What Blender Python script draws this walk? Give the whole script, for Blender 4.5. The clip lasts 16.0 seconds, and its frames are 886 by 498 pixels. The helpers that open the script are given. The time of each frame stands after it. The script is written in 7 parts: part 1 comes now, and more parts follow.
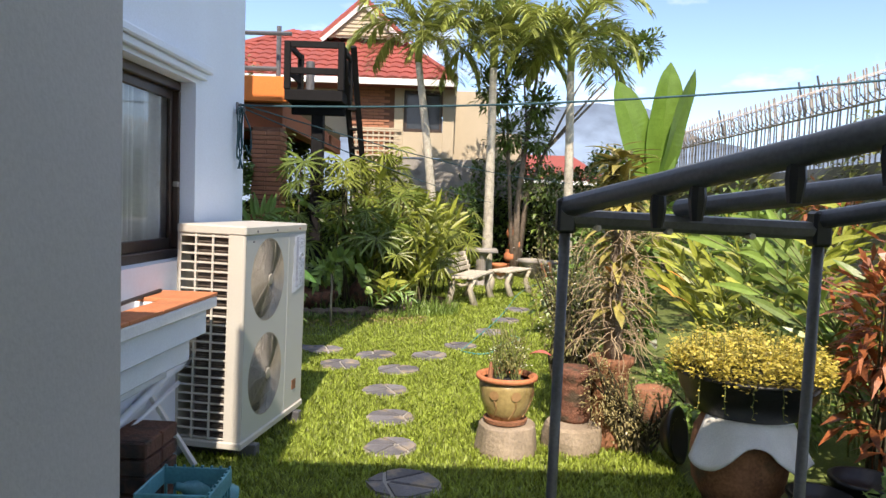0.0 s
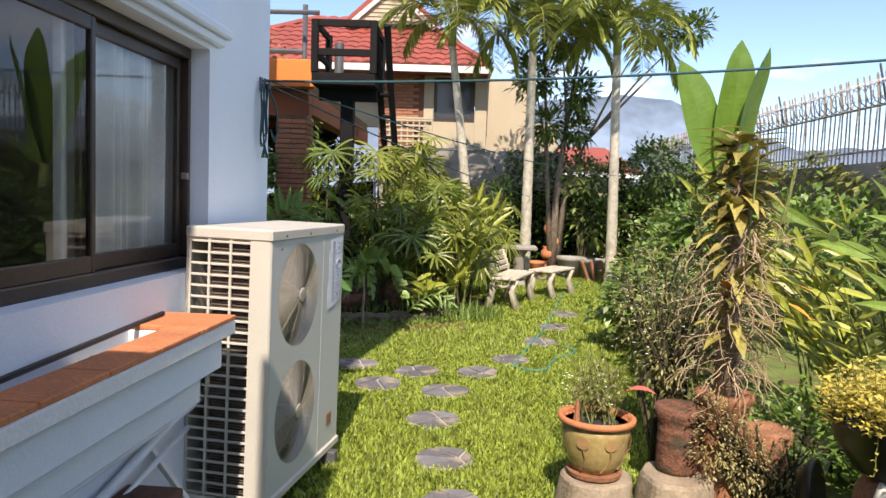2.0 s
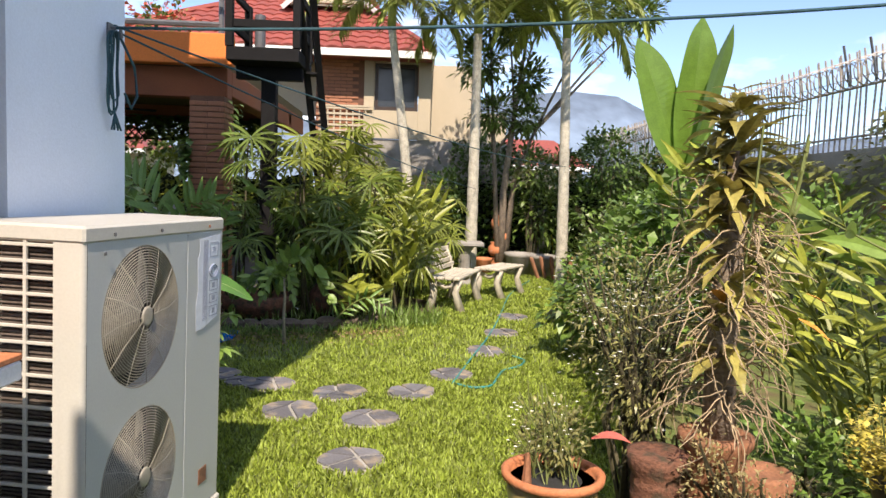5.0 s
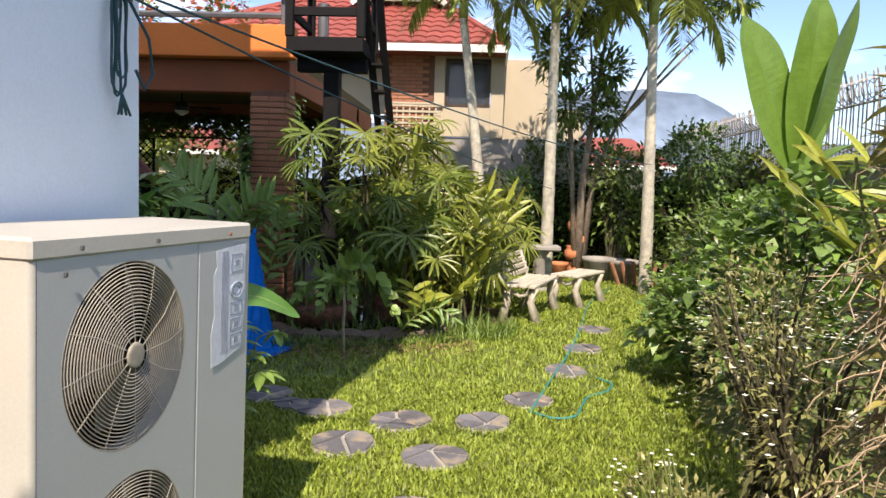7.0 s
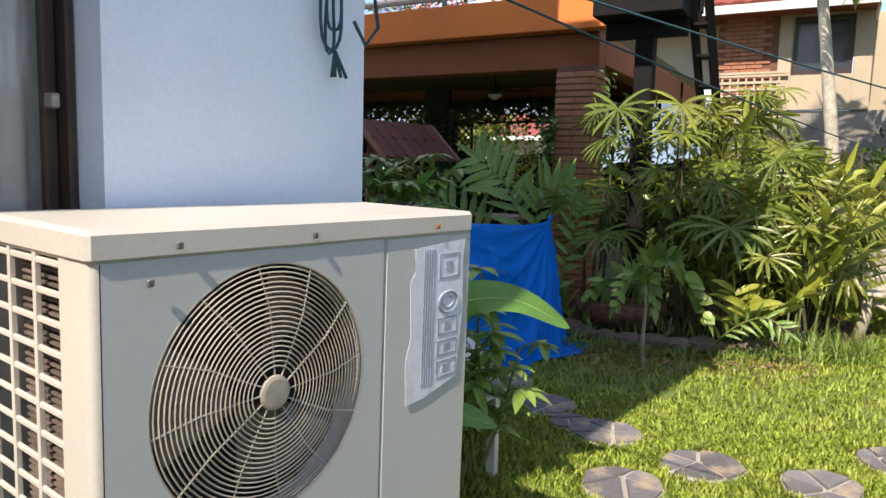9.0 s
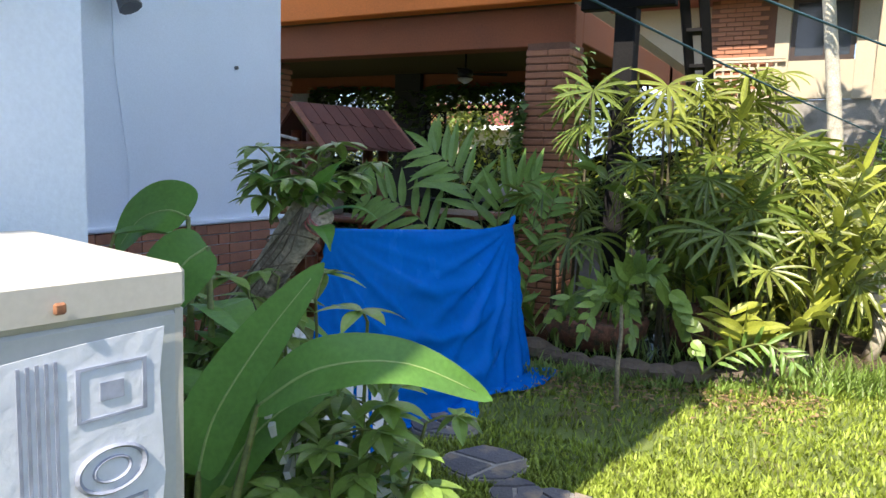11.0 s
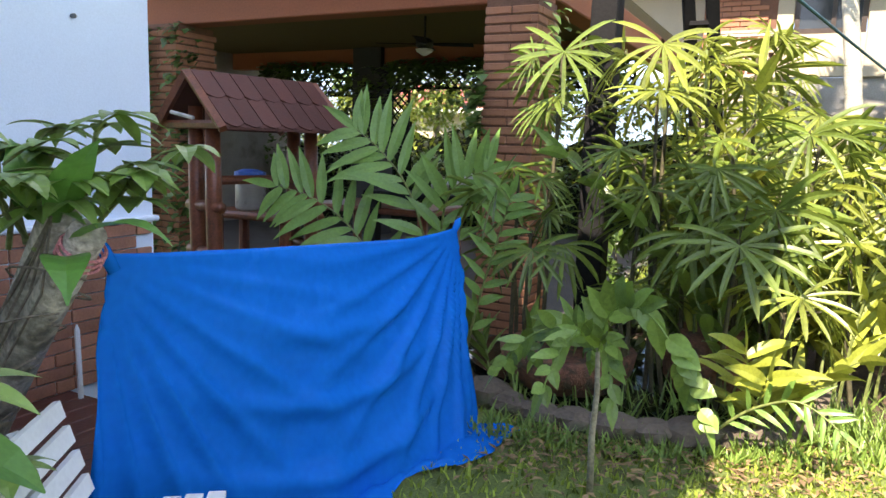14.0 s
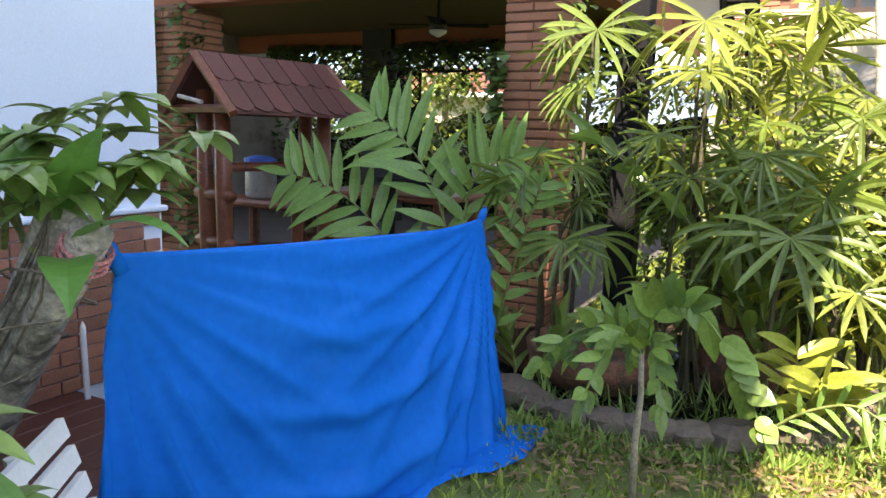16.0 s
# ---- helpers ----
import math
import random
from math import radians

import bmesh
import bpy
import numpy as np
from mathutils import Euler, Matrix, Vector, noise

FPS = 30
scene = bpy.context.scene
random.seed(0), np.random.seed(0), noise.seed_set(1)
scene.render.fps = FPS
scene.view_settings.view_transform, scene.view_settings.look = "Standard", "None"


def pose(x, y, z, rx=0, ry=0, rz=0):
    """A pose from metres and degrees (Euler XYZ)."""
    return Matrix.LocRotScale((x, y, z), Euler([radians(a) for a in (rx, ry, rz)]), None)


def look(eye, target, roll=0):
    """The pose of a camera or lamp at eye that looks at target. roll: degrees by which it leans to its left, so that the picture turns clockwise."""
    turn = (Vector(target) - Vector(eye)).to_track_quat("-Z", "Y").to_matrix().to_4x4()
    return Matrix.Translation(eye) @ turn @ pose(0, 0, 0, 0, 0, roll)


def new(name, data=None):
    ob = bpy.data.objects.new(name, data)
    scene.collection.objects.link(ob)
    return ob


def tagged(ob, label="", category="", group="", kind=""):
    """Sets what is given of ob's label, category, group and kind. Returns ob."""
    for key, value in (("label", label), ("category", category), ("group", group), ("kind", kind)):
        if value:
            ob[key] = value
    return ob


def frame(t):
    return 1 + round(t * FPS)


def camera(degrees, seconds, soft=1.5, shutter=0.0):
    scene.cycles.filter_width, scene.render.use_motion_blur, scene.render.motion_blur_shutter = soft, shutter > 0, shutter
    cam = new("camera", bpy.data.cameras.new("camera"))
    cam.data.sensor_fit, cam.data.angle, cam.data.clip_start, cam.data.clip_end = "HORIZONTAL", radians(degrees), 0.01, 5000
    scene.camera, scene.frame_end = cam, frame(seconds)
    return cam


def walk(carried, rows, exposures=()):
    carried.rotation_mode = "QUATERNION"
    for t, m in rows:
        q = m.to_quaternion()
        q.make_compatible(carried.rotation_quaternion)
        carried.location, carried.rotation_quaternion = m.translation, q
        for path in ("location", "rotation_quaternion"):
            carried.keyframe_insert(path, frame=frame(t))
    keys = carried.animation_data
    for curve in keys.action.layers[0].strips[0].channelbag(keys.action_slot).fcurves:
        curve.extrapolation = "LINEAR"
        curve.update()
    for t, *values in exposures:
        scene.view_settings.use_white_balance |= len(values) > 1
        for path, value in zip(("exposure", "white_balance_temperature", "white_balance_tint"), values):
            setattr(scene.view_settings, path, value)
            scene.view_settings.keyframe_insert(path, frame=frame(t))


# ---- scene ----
cam = camera(64.2, 16.0)
METRES, EYE, TILT, LEAN, TURN = 6.0, 1.43, 0.0, 0.0, 0.0
ROWS = [
    (0, 0.0013, -0.0049, 0.0012, 0.09, -3.41, -1.94),
    (0.5, -0.0151, 0.0276, -0.0012, 1.72, -3.51, -1.85),
    (1, -0.0165, 0.0735, 0.0019, 1.80, -3.48, -1.89),
    (1.5, -0.0267, 0.1052, -0.0014, 1.84, -3.53, -1.93),
    (2, -0.0405, 0.1340, 0.0039, 1.79, -4.06, -2.02),
    (2.5, -0.0389, 0.1559, 0.0046, 1.34, -4.12, -1.96),
    (3, -0.0263, 0.1851, 0.0027, -0.39, -4.12, -2.00),
    (3.5, -0.0187, 0.2058, -0.0004, -2.07, -4.07, -1.95),
    (3.7, -0.0187, 0.2132, -0.0008, -2.40, -4.00, -1.96),
    (5.8, -0.0130, 0.3241, -0.0039, -1.86, -4.48, -1.92),
    (6, -0.0118, 0.3354, -0.0063, -1.09, -4.47, -1.99),
    (6.5, -0.0172, 0.3692, -0.0065, 1.16, -4.46, -2.03),
    (7, -0.0201, 0.3901, -0.0027, 3.45, -4.45, -1.90),
    (7.5, -0.0136, 0.4109, -0.0017, 8.77, -4.42, -1.61),
    (8, -0.0011, 0.4326, -0.0037, 19.72, -4.43, -1.53),
    (8.5, -0.0043, 0.4647, -0.0110, 27.84, -5.11, -1.12),
    (8.7, -0.0102, 0.4856, -0.0090, 29.27, -5.94, -1.50),
    (10.8, -0.0417, 0.6629, -0.0001, 29.16, -7.20, -1.85),
    (11, -0.0445, 0.6810, -0.0014, 28.69, -7.13, -1.82),
    (11.5, -0.0482, 0.7279, -0.0021, 28.01, -7.24, -1.83),
    (12, -0.0557, 0.7625, -0.0079, 27.77, -7.40, -1.93),
    (12.5, -0.0767, 0.8025, -0.0072, 27.73, -7.82, -1.90),
    (13, -0.0876, 0.8276, -0.0038, 27.71, -8.03, -1.86),
    (13.5, -0.0907, 0.8638, -0.0064, 27.67, -8.21, -1.89),
    (14, -0.0930, 0.8943, -0.0005, 27.70, -8.27, -1.94),
    (14.5, -0.1114, 0.9116, -0.0043, 27.65, -8.27, -1.93),
    (15, -0.1377, 0.9218, -0.0049, 27.79, -8.34, -1.85),
    (15.5, -0.1350, 0.9263, -0.0050, 27.86, -8.54, -1.84),
    (16, -0.1251, 0.9183, -0.0006, 28.08, -9.51, -1.80),
]
walk(cam, [(t, pose(0, 0, EYE, TILT, LEAN, TURN) @ pose(METRES * x, METRES * y, METRES * z, 90 + pitch, roll, yaw)) for t, x, y, z, yaw, pitch, roll in ROWS],
     exposures=[(0.0, 1.08, 6850, 16), (3.5, 1.00, 6850, 16), (7.0, 1.04, 6850, 16), (8.5, 1.08, 6850, 16), (10.8, 1.50, 6600, 12), (11.5, 1.84, 6550, 12), (13.0, 2.14, 6800, 13),
                (14.5, 2.27, 7000, 14), (16.0, 2.34, 7100, 15)])

# ---- world and sun ----
SUN_EL, SUN_AZ = 47.0, -1.0      # the sun stands behind the walker; its light travels along +y
world = bpy.data.worlds.new("sky_world")
scene.world = world
world.use_nodes = True
wn, wl = world.node_tree.nodes, world.node_tree.links
wn.clear()
sky = wn.new("ShaderNodeTexSky")
sky.sky_type, sky.sun_disc = "NISHITA", False
sky.sun_elevation, sky.sun_rotation = radians(SUN_EL), radians(180 + SUN_AZ)
sky.air_density, sky.dust_density, sky.ozone_density = 0.75, 0.15, 2.5
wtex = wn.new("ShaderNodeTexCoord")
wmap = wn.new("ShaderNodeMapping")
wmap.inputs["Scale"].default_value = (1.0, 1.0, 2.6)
# cloud cover is set for fill light, offset to keep the view clearer
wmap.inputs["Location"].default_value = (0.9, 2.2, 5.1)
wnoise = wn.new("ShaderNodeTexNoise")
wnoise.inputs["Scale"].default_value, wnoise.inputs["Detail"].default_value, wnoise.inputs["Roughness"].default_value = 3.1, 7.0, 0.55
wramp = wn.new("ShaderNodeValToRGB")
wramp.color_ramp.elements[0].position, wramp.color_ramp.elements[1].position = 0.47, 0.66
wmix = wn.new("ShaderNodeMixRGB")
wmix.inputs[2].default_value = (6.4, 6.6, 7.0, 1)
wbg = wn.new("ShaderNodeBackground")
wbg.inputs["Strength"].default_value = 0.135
wout = wn.new("ShaderNodeOutputWorld")
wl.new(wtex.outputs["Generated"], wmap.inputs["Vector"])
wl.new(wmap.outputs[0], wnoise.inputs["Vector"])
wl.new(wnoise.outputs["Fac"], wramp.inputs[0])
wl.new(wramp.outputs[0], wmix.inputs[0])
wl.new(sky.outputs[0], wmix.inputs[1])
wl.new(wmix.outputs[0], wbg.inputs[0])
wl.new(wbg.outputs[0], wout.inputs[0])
sun = new("sun", bpy.data.lights.new("sun", "SUN"))
sun.data.energy, sun.data.angle, sun.data.color = 3.6, radians(0.6), (1.0, 0.905, 0.77)
sx, sy = math.sin(radians(SUN_AZ)), math.cos(radians(SUN_AZ))
ce, se = math.cos(radians(SUN_EL)), math.sin(radians(SUN_EL))
sun.matrix_world = look((-20 * sx * ce, -20 * sy * ce, 20 * se), (0, 0, 0))


# ---- materials ----
def mat(name, color, rough=0.6, metal=0.0, vary=0.12, scale=6.0, fine=60.0, bump=0.15, island=0.0, objrand=0.0, spec=0.5, trans=0.0, stain=None, stain_pos=0.6):
    """A surface with two scales of variation, fine relief and, where asked, a change from piece to piece."""
    m = bpy.data.materials.new(name)
    m.use_nodes = True
    n, l = m.node_tree.nodes, m.node_tree.links
    b = n["Principled BSDF"]
    b.inputs["Metallic"].default_value = metal
    b.inputs["Specular IOR Level"].default_value = spec
    tc = n.new("ShaderNodeTexCoord")
    n1, n2 = n.new("ShaderNodeTexNoise"), n.new("ShaderNodeTexNoise")
    for nd, s in ((n1, scale), (n2, fine)):
        nd.inputs["Scale"].default_value, nd.inputs["Detail"].default_value = s, 5.0
        l.new(tc.outputs["Object"], nd.inputs["Vector"])
    add = n.new("ShaderNodeMath")
    add.operation = "ADD"
    l.new(n1.outputs["Fac"], add.inputs[0])
    l.new(n2.outputs["Fac"], add.inputs[1])
    src = add.outputs[0]
    lo, hi = 0.6, 1.4
    if island or objrand:
        mul = n.new("ShaderNodeMath")
        mul.operation = "MULTIPLY_ADD"
        if island:
            g = n.new("ShaderNodeNewGeometry")
            l.new(g.outputs["Random Per Island"], mul.inputs[0])
            mul.inputs[1].default_value = island
        else:
            g = n.new("ShaderNodeObjectInfo")
            l.new(g.outputs["Random"], mul.inputs[0])
            mul.inputs[1].default_value = objrand
        l.new(src, mul.inputs[2])
        src = mul.outputs[0]
        hi += island + objrand
    ramp = n.new("ShaderNodeMapRange")
    ramp.inputs["From Min"].default_value, ramp.inputs["From Max"].default_value = lo, hi
    l.new(src, ramp.inputs["Value"])
    mix = n.new("ShaderNodeMixRGB")
    c = color
    dark = tuple(max(0.0, v * (1 - 2.2 * vary)) for v in c)
    light = tuple(min(0.95, v * (1 + 2.0 * vary)) for v in c)
    mix.inputs[1].default_value, mix.inputs[2].default_value = (*dark, 1), (*light, 1)
    l.new(ramp.outputs[0], mix.inputs[0])
    col = mix.outputs[0]
    if stain:
        n3 = n.new("ShaderNodeTexNoise")
        n3.inputs["Scale"].default_value, n3.inputs["Detail"].default_value = scale * 0.7, 8.0
        l.new(tc.outputs["Object"], n3.inputs["Vector"])
        r3 = n.new("ShaderNodeMapRange")
        r3.inputs["From Min"].default_value, r3.inputs["From Max"].default_value = stain_pos, stain_pos + 0.14
        l.new(n3.outputs["Fac"], r3.inputs["Value"])
        mx = n.new("ShaderNodeMixRGB")
        mx.inputs[2].default_value = (*stain, 1)
        l.new(r3.outputs[0], mx.inputs[0])
        l.new(col, mx.inputs[1])
        col = mx.outputs[0]
    l.new(col, b.inputs["Base Color"])
    rr = n.new("ShaderNodeMapRange")
    rr.inputs["To Min"].default_value, rr.inputs["To Max"].default_value = max(0.03, rough - 0.12), min(1.0, rough + 0.12)
    l.new(n1.outputs["Fac"], rr.inputs["Value"])
    l.new(rr.outputs[0], b.inputs["Roughness"])
    if bump:
        bp = n.new("ShaderNodeBump")
        bp.inputs["Strength"].default_value, bp.inputs["Distance"].default_value = bump, 0.01
        l.new(n2.outputs["Fac"], bp.inputs["Height"])
        l.new(bp.outputs[0], b.inputs["Normal"])
    if trans:
        tr = n.new("ShaderNodeBsdfTranslucent")
        l.new(col, tr.inputs["Color"])
        ms = n.new("ShaderNodeMixShader")
        ms.inputs[0].default_value = trans
        l.new(b.outputs[0], ms.inputs[1])
        l.new(tr.outputs[0], ms.inputs[2])
        l.new(ms.outputs[0], n["Material Output"].inputs["Surface"])
    return m


def leaf_mat(name, color, vary=0.3, rough=0.38, trans=0.24, island=1.0):
    color = tuple(1.1 * v for v in color)
    return mat(name, color, rough, vary=vary, scale=9, fine=70, bump=0.05, island=island, trans=trans, spec=0.5)


M_FANBLADE = mat("dusty_fan_blade", (0.20, 0.17, 0.13), 0.6, vary=0.2, scale=9, fine=60, bump=0.05)
M_OLDCLAY = mat("dark_carved_clay", (0.17, 0.075, 0.045), 0.9, vary=0.3, scale=20, fine=70, bump=0.8, stain=(0.07, 0.05, 0.03), stain_pos=0.5)
M_GRASS = leaf_mat("lawn_grass", (0.27, 0.34, 0.05), 0.42, 0.5, 0.35)
M_SOIL = mat("lawn_soil", (0.13, 0.17, 0.04), 0.95, vary=0.3, scale=3, fine=90, bump=0.6, stain=(0.13, 0.10, 0.045), stain_pos=0.55)
M_WALL = mat("painted_wall", (0.72, 0.79, 0.88), 0.75, vary=0.035, scale=1.5, fine=120, bump=0.12)
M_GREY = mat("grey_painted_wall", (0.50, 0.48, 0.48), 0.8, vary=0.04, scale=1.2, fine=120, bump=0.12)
M_WHITE = mat("white_paint", (0.74, 0.76, 0.78), 0.6, vary=0.06, scale=5, fine=90, bump=0.15, stain=(0.45, 0.43, 0.38), stain_pos=0.66)
M_CREAM = mat("cream_wall", (0.46, 0.39, 0.28), 0.8, vary=0.06, scale=2, bump=0.1)
M_BROWNFRAME = mat("dark_brown_window_frame", (0.045, 0.028, 0.02), 0.4, vary=0.2, bump=0.05)
M_TERRA = mat("terracotta", (0.52, 0.19, 0.08), 0.8, vary=0.14, scale=8, fine=80, bump=0.3, stain=(0.55, 0.38, 0.28), stain_pos=0.6)
M_ACSHELL = mat("ac_shell_paint", (0.53, 0.51, 0.45), 0.45, vary=0.04, scale=3, fine=120, bump=0.04, stain=(0.42, 0.36, 0.26), stain_pos=0.72)
# ivory paint greyed, so the shade on the unit's front sits in its colour
M_ACGREY = mat("ac_front_shaded_paint", (0.48, 0.50, 0.485), 0.42, vary=0.03, scale=2, fine=120, bump=0.03)
M_WIRE = mat("ivory_wire", (0.36, 0.33, 0.27), 0.45, vary=0.1, bump=0.0)
M_DARKIN = mat("dark_inside", (0.03, 0.03, 0.03), 0.8, vary=0.2)
M_FIN = mat("radiator_fins", (0.15, 0.12, 0.10), 0.6, 0.1, vary=0.3, scale=20, fine=200)
M_STEEL = mat("dark_grey_steel", (0.13, 0.13, 0.135), 0.42, 0.3, vary=0.15, scale=10, fine=120, bump=0.05)
M_BLACK = mat("black_plastic", (0.012, 0.012, 0.013), 0.4, vary=0.2, bump=0.1)
M_BLACKWOOD = mat("dark_painted_timber", (0.010, 0.0095, 0.010), 0.7, vary=0.2, scale=8, bump=0.2, spec=0.15)
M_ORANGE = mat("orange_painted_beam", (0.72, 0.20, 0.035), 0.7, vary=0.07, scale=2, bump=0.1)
# darker copy of the orange paint, carrying the shade under the roof
M_ORANGE_DK = mat("shaded_orange_beam", (0.27, 0.085, 0.035), 0.75, vary=0.1, scale=2, bump=0.1)
# yellow paint with the shade under the slab put into its colour
M_YELLOW = mat("shade_darkened_yellow_paint", (0.10, 0.075, 0.025), 0.8, vary=0.1)
M_BRICK = mat("orange_brick", (0.36, 0.16, 0.09), 0.85, vary=0.12, scale=12, fine=90, bump=0.4, objrand=0.7)
M_MORTAR = mat("brick_mortar", (0.17, 0.085, 0.055), 0.95, vary=0.15, bump=0.4)
M_SKIRT = mat("red_brown_tile", (0.34, 0.15, 0.09), 0.7, vary=0.2, scale=10, fine=80, bump=0.3, objrand=0.9)
M_ROOF = mat("red_roof_tile", (0.27, 0.062, 0.045), 0.6, vary=0.15, scale=5, fine=50, bump=0.2, objrand=0.5)
M_SLATE = mat("slate", (0.16, 0.155, 0.165), 0.75, vary=0.25, scale=9, fine=70, bump=0.6, objrand=0.9, stain=(0.36, 0.29, 0.20), stain_pos=0.54)
M_MORTARL = mat("pale_mortar", (0.36, 0.34, 0.30), 0.95, vary=0.15, scale=12, bump=0.5)
M_STONE = mat("sandy_concrete", (0.31, 0.25, 0.18), 0.9, vary=0.18, scale=7, fine=60, bump=0.5, stain=(0.22, 0.17, 0.11), stain_pos=0.58)
M_BENCH = mat("weathered_white_concrete", (0.53, 0.48, 0.38), 0.85, vary=0.12, scale=12, fine=90, bump=0.35, stain=(0.36, 0.31, 0.22), stain_pos=0.56)
M_CHAIR = mat("white_painted_slat", (0.78, 0.78, 0.75), 0.55, vary=0.04, scale=8, bump=0.12, stain=(0.5, 0.48, 0.42), stain_pos=0.7)
M_BARK = mat("grey_bark", (0.22, 0.175, 0.13), 0.95, vary=0.28, scale=14, fine=60, bump=0.9)
M_PALMBARK = mat("pale_palm_bark", (0.42, 0.39, 0.31), 0.9, vary=0.22, scale=10, fine=60, bump=0.6)
M_LOG = mat("red_brown_log", (0.17, 0.052, 0.024), 0.4, vary=0.25, scale=10, fine=60, bump=0.25)
M_SHINGLE = mat("brown_shingle", (0.10, 0.036, 0.027), 0.75, vary=0.2, scale=10, fine=80, bump=0.4, objrand=0.6)
M_DECK = mat("dark_brown_deck", (0.09, 0.03, 0.022), 0.5, vary=0.2, scale=8, bump=0.25, objrand=0.3)
M_TARP = mat("blue_tarpaulin", (0.0, 0.15, 0.60), 0.24, vary=0.05, scale=3, fine=30, bump=0.015, spec=0.06)
M_ROPE = mat("teal_rope", (0.022, 0.07, 0.085), 0.8, vary=0.2, bump=0.4)
M_HOSE = mat("teal_hose", (0.03, 0.24, 0.23), 0.45, vary=0.1, bump=0.05)
M_GLAZE = mat("olive_glaze", (0.36, 0.27, 0.11), 0.3, vary=0.14, scale=6, bump=0.1)
M_GLAZEART = mat("orange_glaze_flower", (0.33, 0.20, 0.09), 0.3, vary=0.1, bump=0.05)
M_CLAY = mat("weathered_clay", (0.30, 0.135, 0.07), 0.85, vary=0.25, scale=8, fine=70, bump=0.4, stain=(0.13, 0.09, 0.05), stain_pos=0.56)
M_CLOTH = mat("white_sack_cloth", (0.70, 0.69, 0.64), 0.85, vary=0.06, scale=9, fine=150, bump=0.3)
M_ROOT = mat("dry_roots", (0.38, 0.29, 0.18), 0.9, vary=0.25, island=0.8, bump=0.2)
M_METAL = mat("galvanised_wire", (0.36, 0.33, 0.30), 0.45, 0.6, vary=0.15, bump=0.05)
M_CONC = mat("grey_concrete", (0.30, 0.28, 0.25), 0.9, vary=0.15, scale=3, bump=0.3, stain=(0.16, 0.14, 0.11), stain_pos=0.55)
# distance haze is put into this pale blue colour
M_HILL = mat("haze_blue_hill", (0.17, 0.23, 0.31), 1.0, vary=0.15, scale=0.02, fine=0.1, bump=0.0)
M_CURTAIN = mat("white_curtain", (0.88, 0.86, 0.82), 0.9, vary=0.05, bump=0.1, trans=0.08)
M_WATER = mat("dark_pond_water", (0.012, 0.016, 0.012), 0.08, vary=0.1, scale=4, bump=0.03)
M_YROPE = mat("yellow_hose", (0.62, 0.50, 0.06), 0.5, vary=0.1)
M_BLUEPL = mat("blue_plastic", (0.10, 0.32, 0.38), 0.4, vary=0.1)
M_JAR = mat("pale_blue_plastic", (0.35, 0.48, 0.68), 0.35, vary=0.08)
M_LABEL = mat("peeling_white_label", (0.66, 0.70, 0.76), 0.5, vary=0.05, scale=12, stain=(0.40, 0.43, 0.45), stain_pos=0.64)
M_INK = mat("faded_blue_print", (0.30, 0.33, 0.41), 0.5, vary=0.15, scale=14)
M_PINK = leaf_mat("pink_leaf", (0.62, 0.16, 0.12), 0.2)
M_FLOWER = mat("small_white_flower", (0.80, 0.80, 0.70), 0.7, vary=0.05, bump=0.0)
M_BLOSSOM = leaf_mat("red_blossom", (0.55, 0.12, 0.06), 0.3)
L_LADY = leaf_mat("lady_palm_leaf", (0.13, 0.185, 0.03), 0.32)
# lighter, yellower copy of the leaf, with sunshine put into its colour
L_LADYSUN = leaf_mat("sun_tinted_lady_palm_leaf", (0.20, 0.235, 0.035), 0.3)
L_GINGER = leaf_mat("ginger_leaf", (0.17, 0.26, 0.05), 0.3)
L_GINGERY = leaf_mat("yellow_ginger_leaf", (0.31, 0.34, 0.05), 0.3)
L_FEATHER = leaf_mat("feathered_ginger_leaf", (0.15, 0.26, 0.055), 0.25, 0.4)
L_BANANA = leaf_mat("banana_leaf", (0.135, 0.235, 0.035), 0.2, 0.4, 0.4, 0.6)
L_CANNA = leaf_mat("broad_canna_leaf", (0.12, 0.27, 0.05), 0.15, 0.35, 0.3, 0.5)
L_SCHEFF = leaf_mat("palmate_leaf", (0.195, 0.30, 0.065), 0.22, 0.32)
L_HEDGE = leaf_mat("hedge_leaf", (0.085, 0.145, 0.03), 0.4)
L_TREE = leaf_mat("tree_leaf", (0.13, 0.19, 0.04), 0.4)
L_PALM = leaf_mat("coconut_palm_leaf", (0.29, 0.33, 0.08), 0.35)
L_BUSH = leaf_mat("broad_bush_leaf", (0.13, 0.215, 0.04), 0.42)
L_WEED = leaf_mat("weed_leaf", (0.23, 0.22, 0.075), 0.42)
L_GOLD = leaf_mat("golden_herb_leaf", (0.50, 0.42, 0.08), 0.3)
L_DRY = leaf_mat("olive_orchid_leaf", (0.31, 0.27, 0.075), 0.45)
L_CROTON = leaf_mat("red_croton_leaf", (0.30, 0.10, 0.035), 0.45)
M_STEM = mat("green_stem", (0.17, 0.20, 0.06), 0.6, vary=0.25, scale=10)
M_CANE = mat("dark_cane", (0.07, 0.06, 0.03), 0.8, vary=0.3, scale=12)


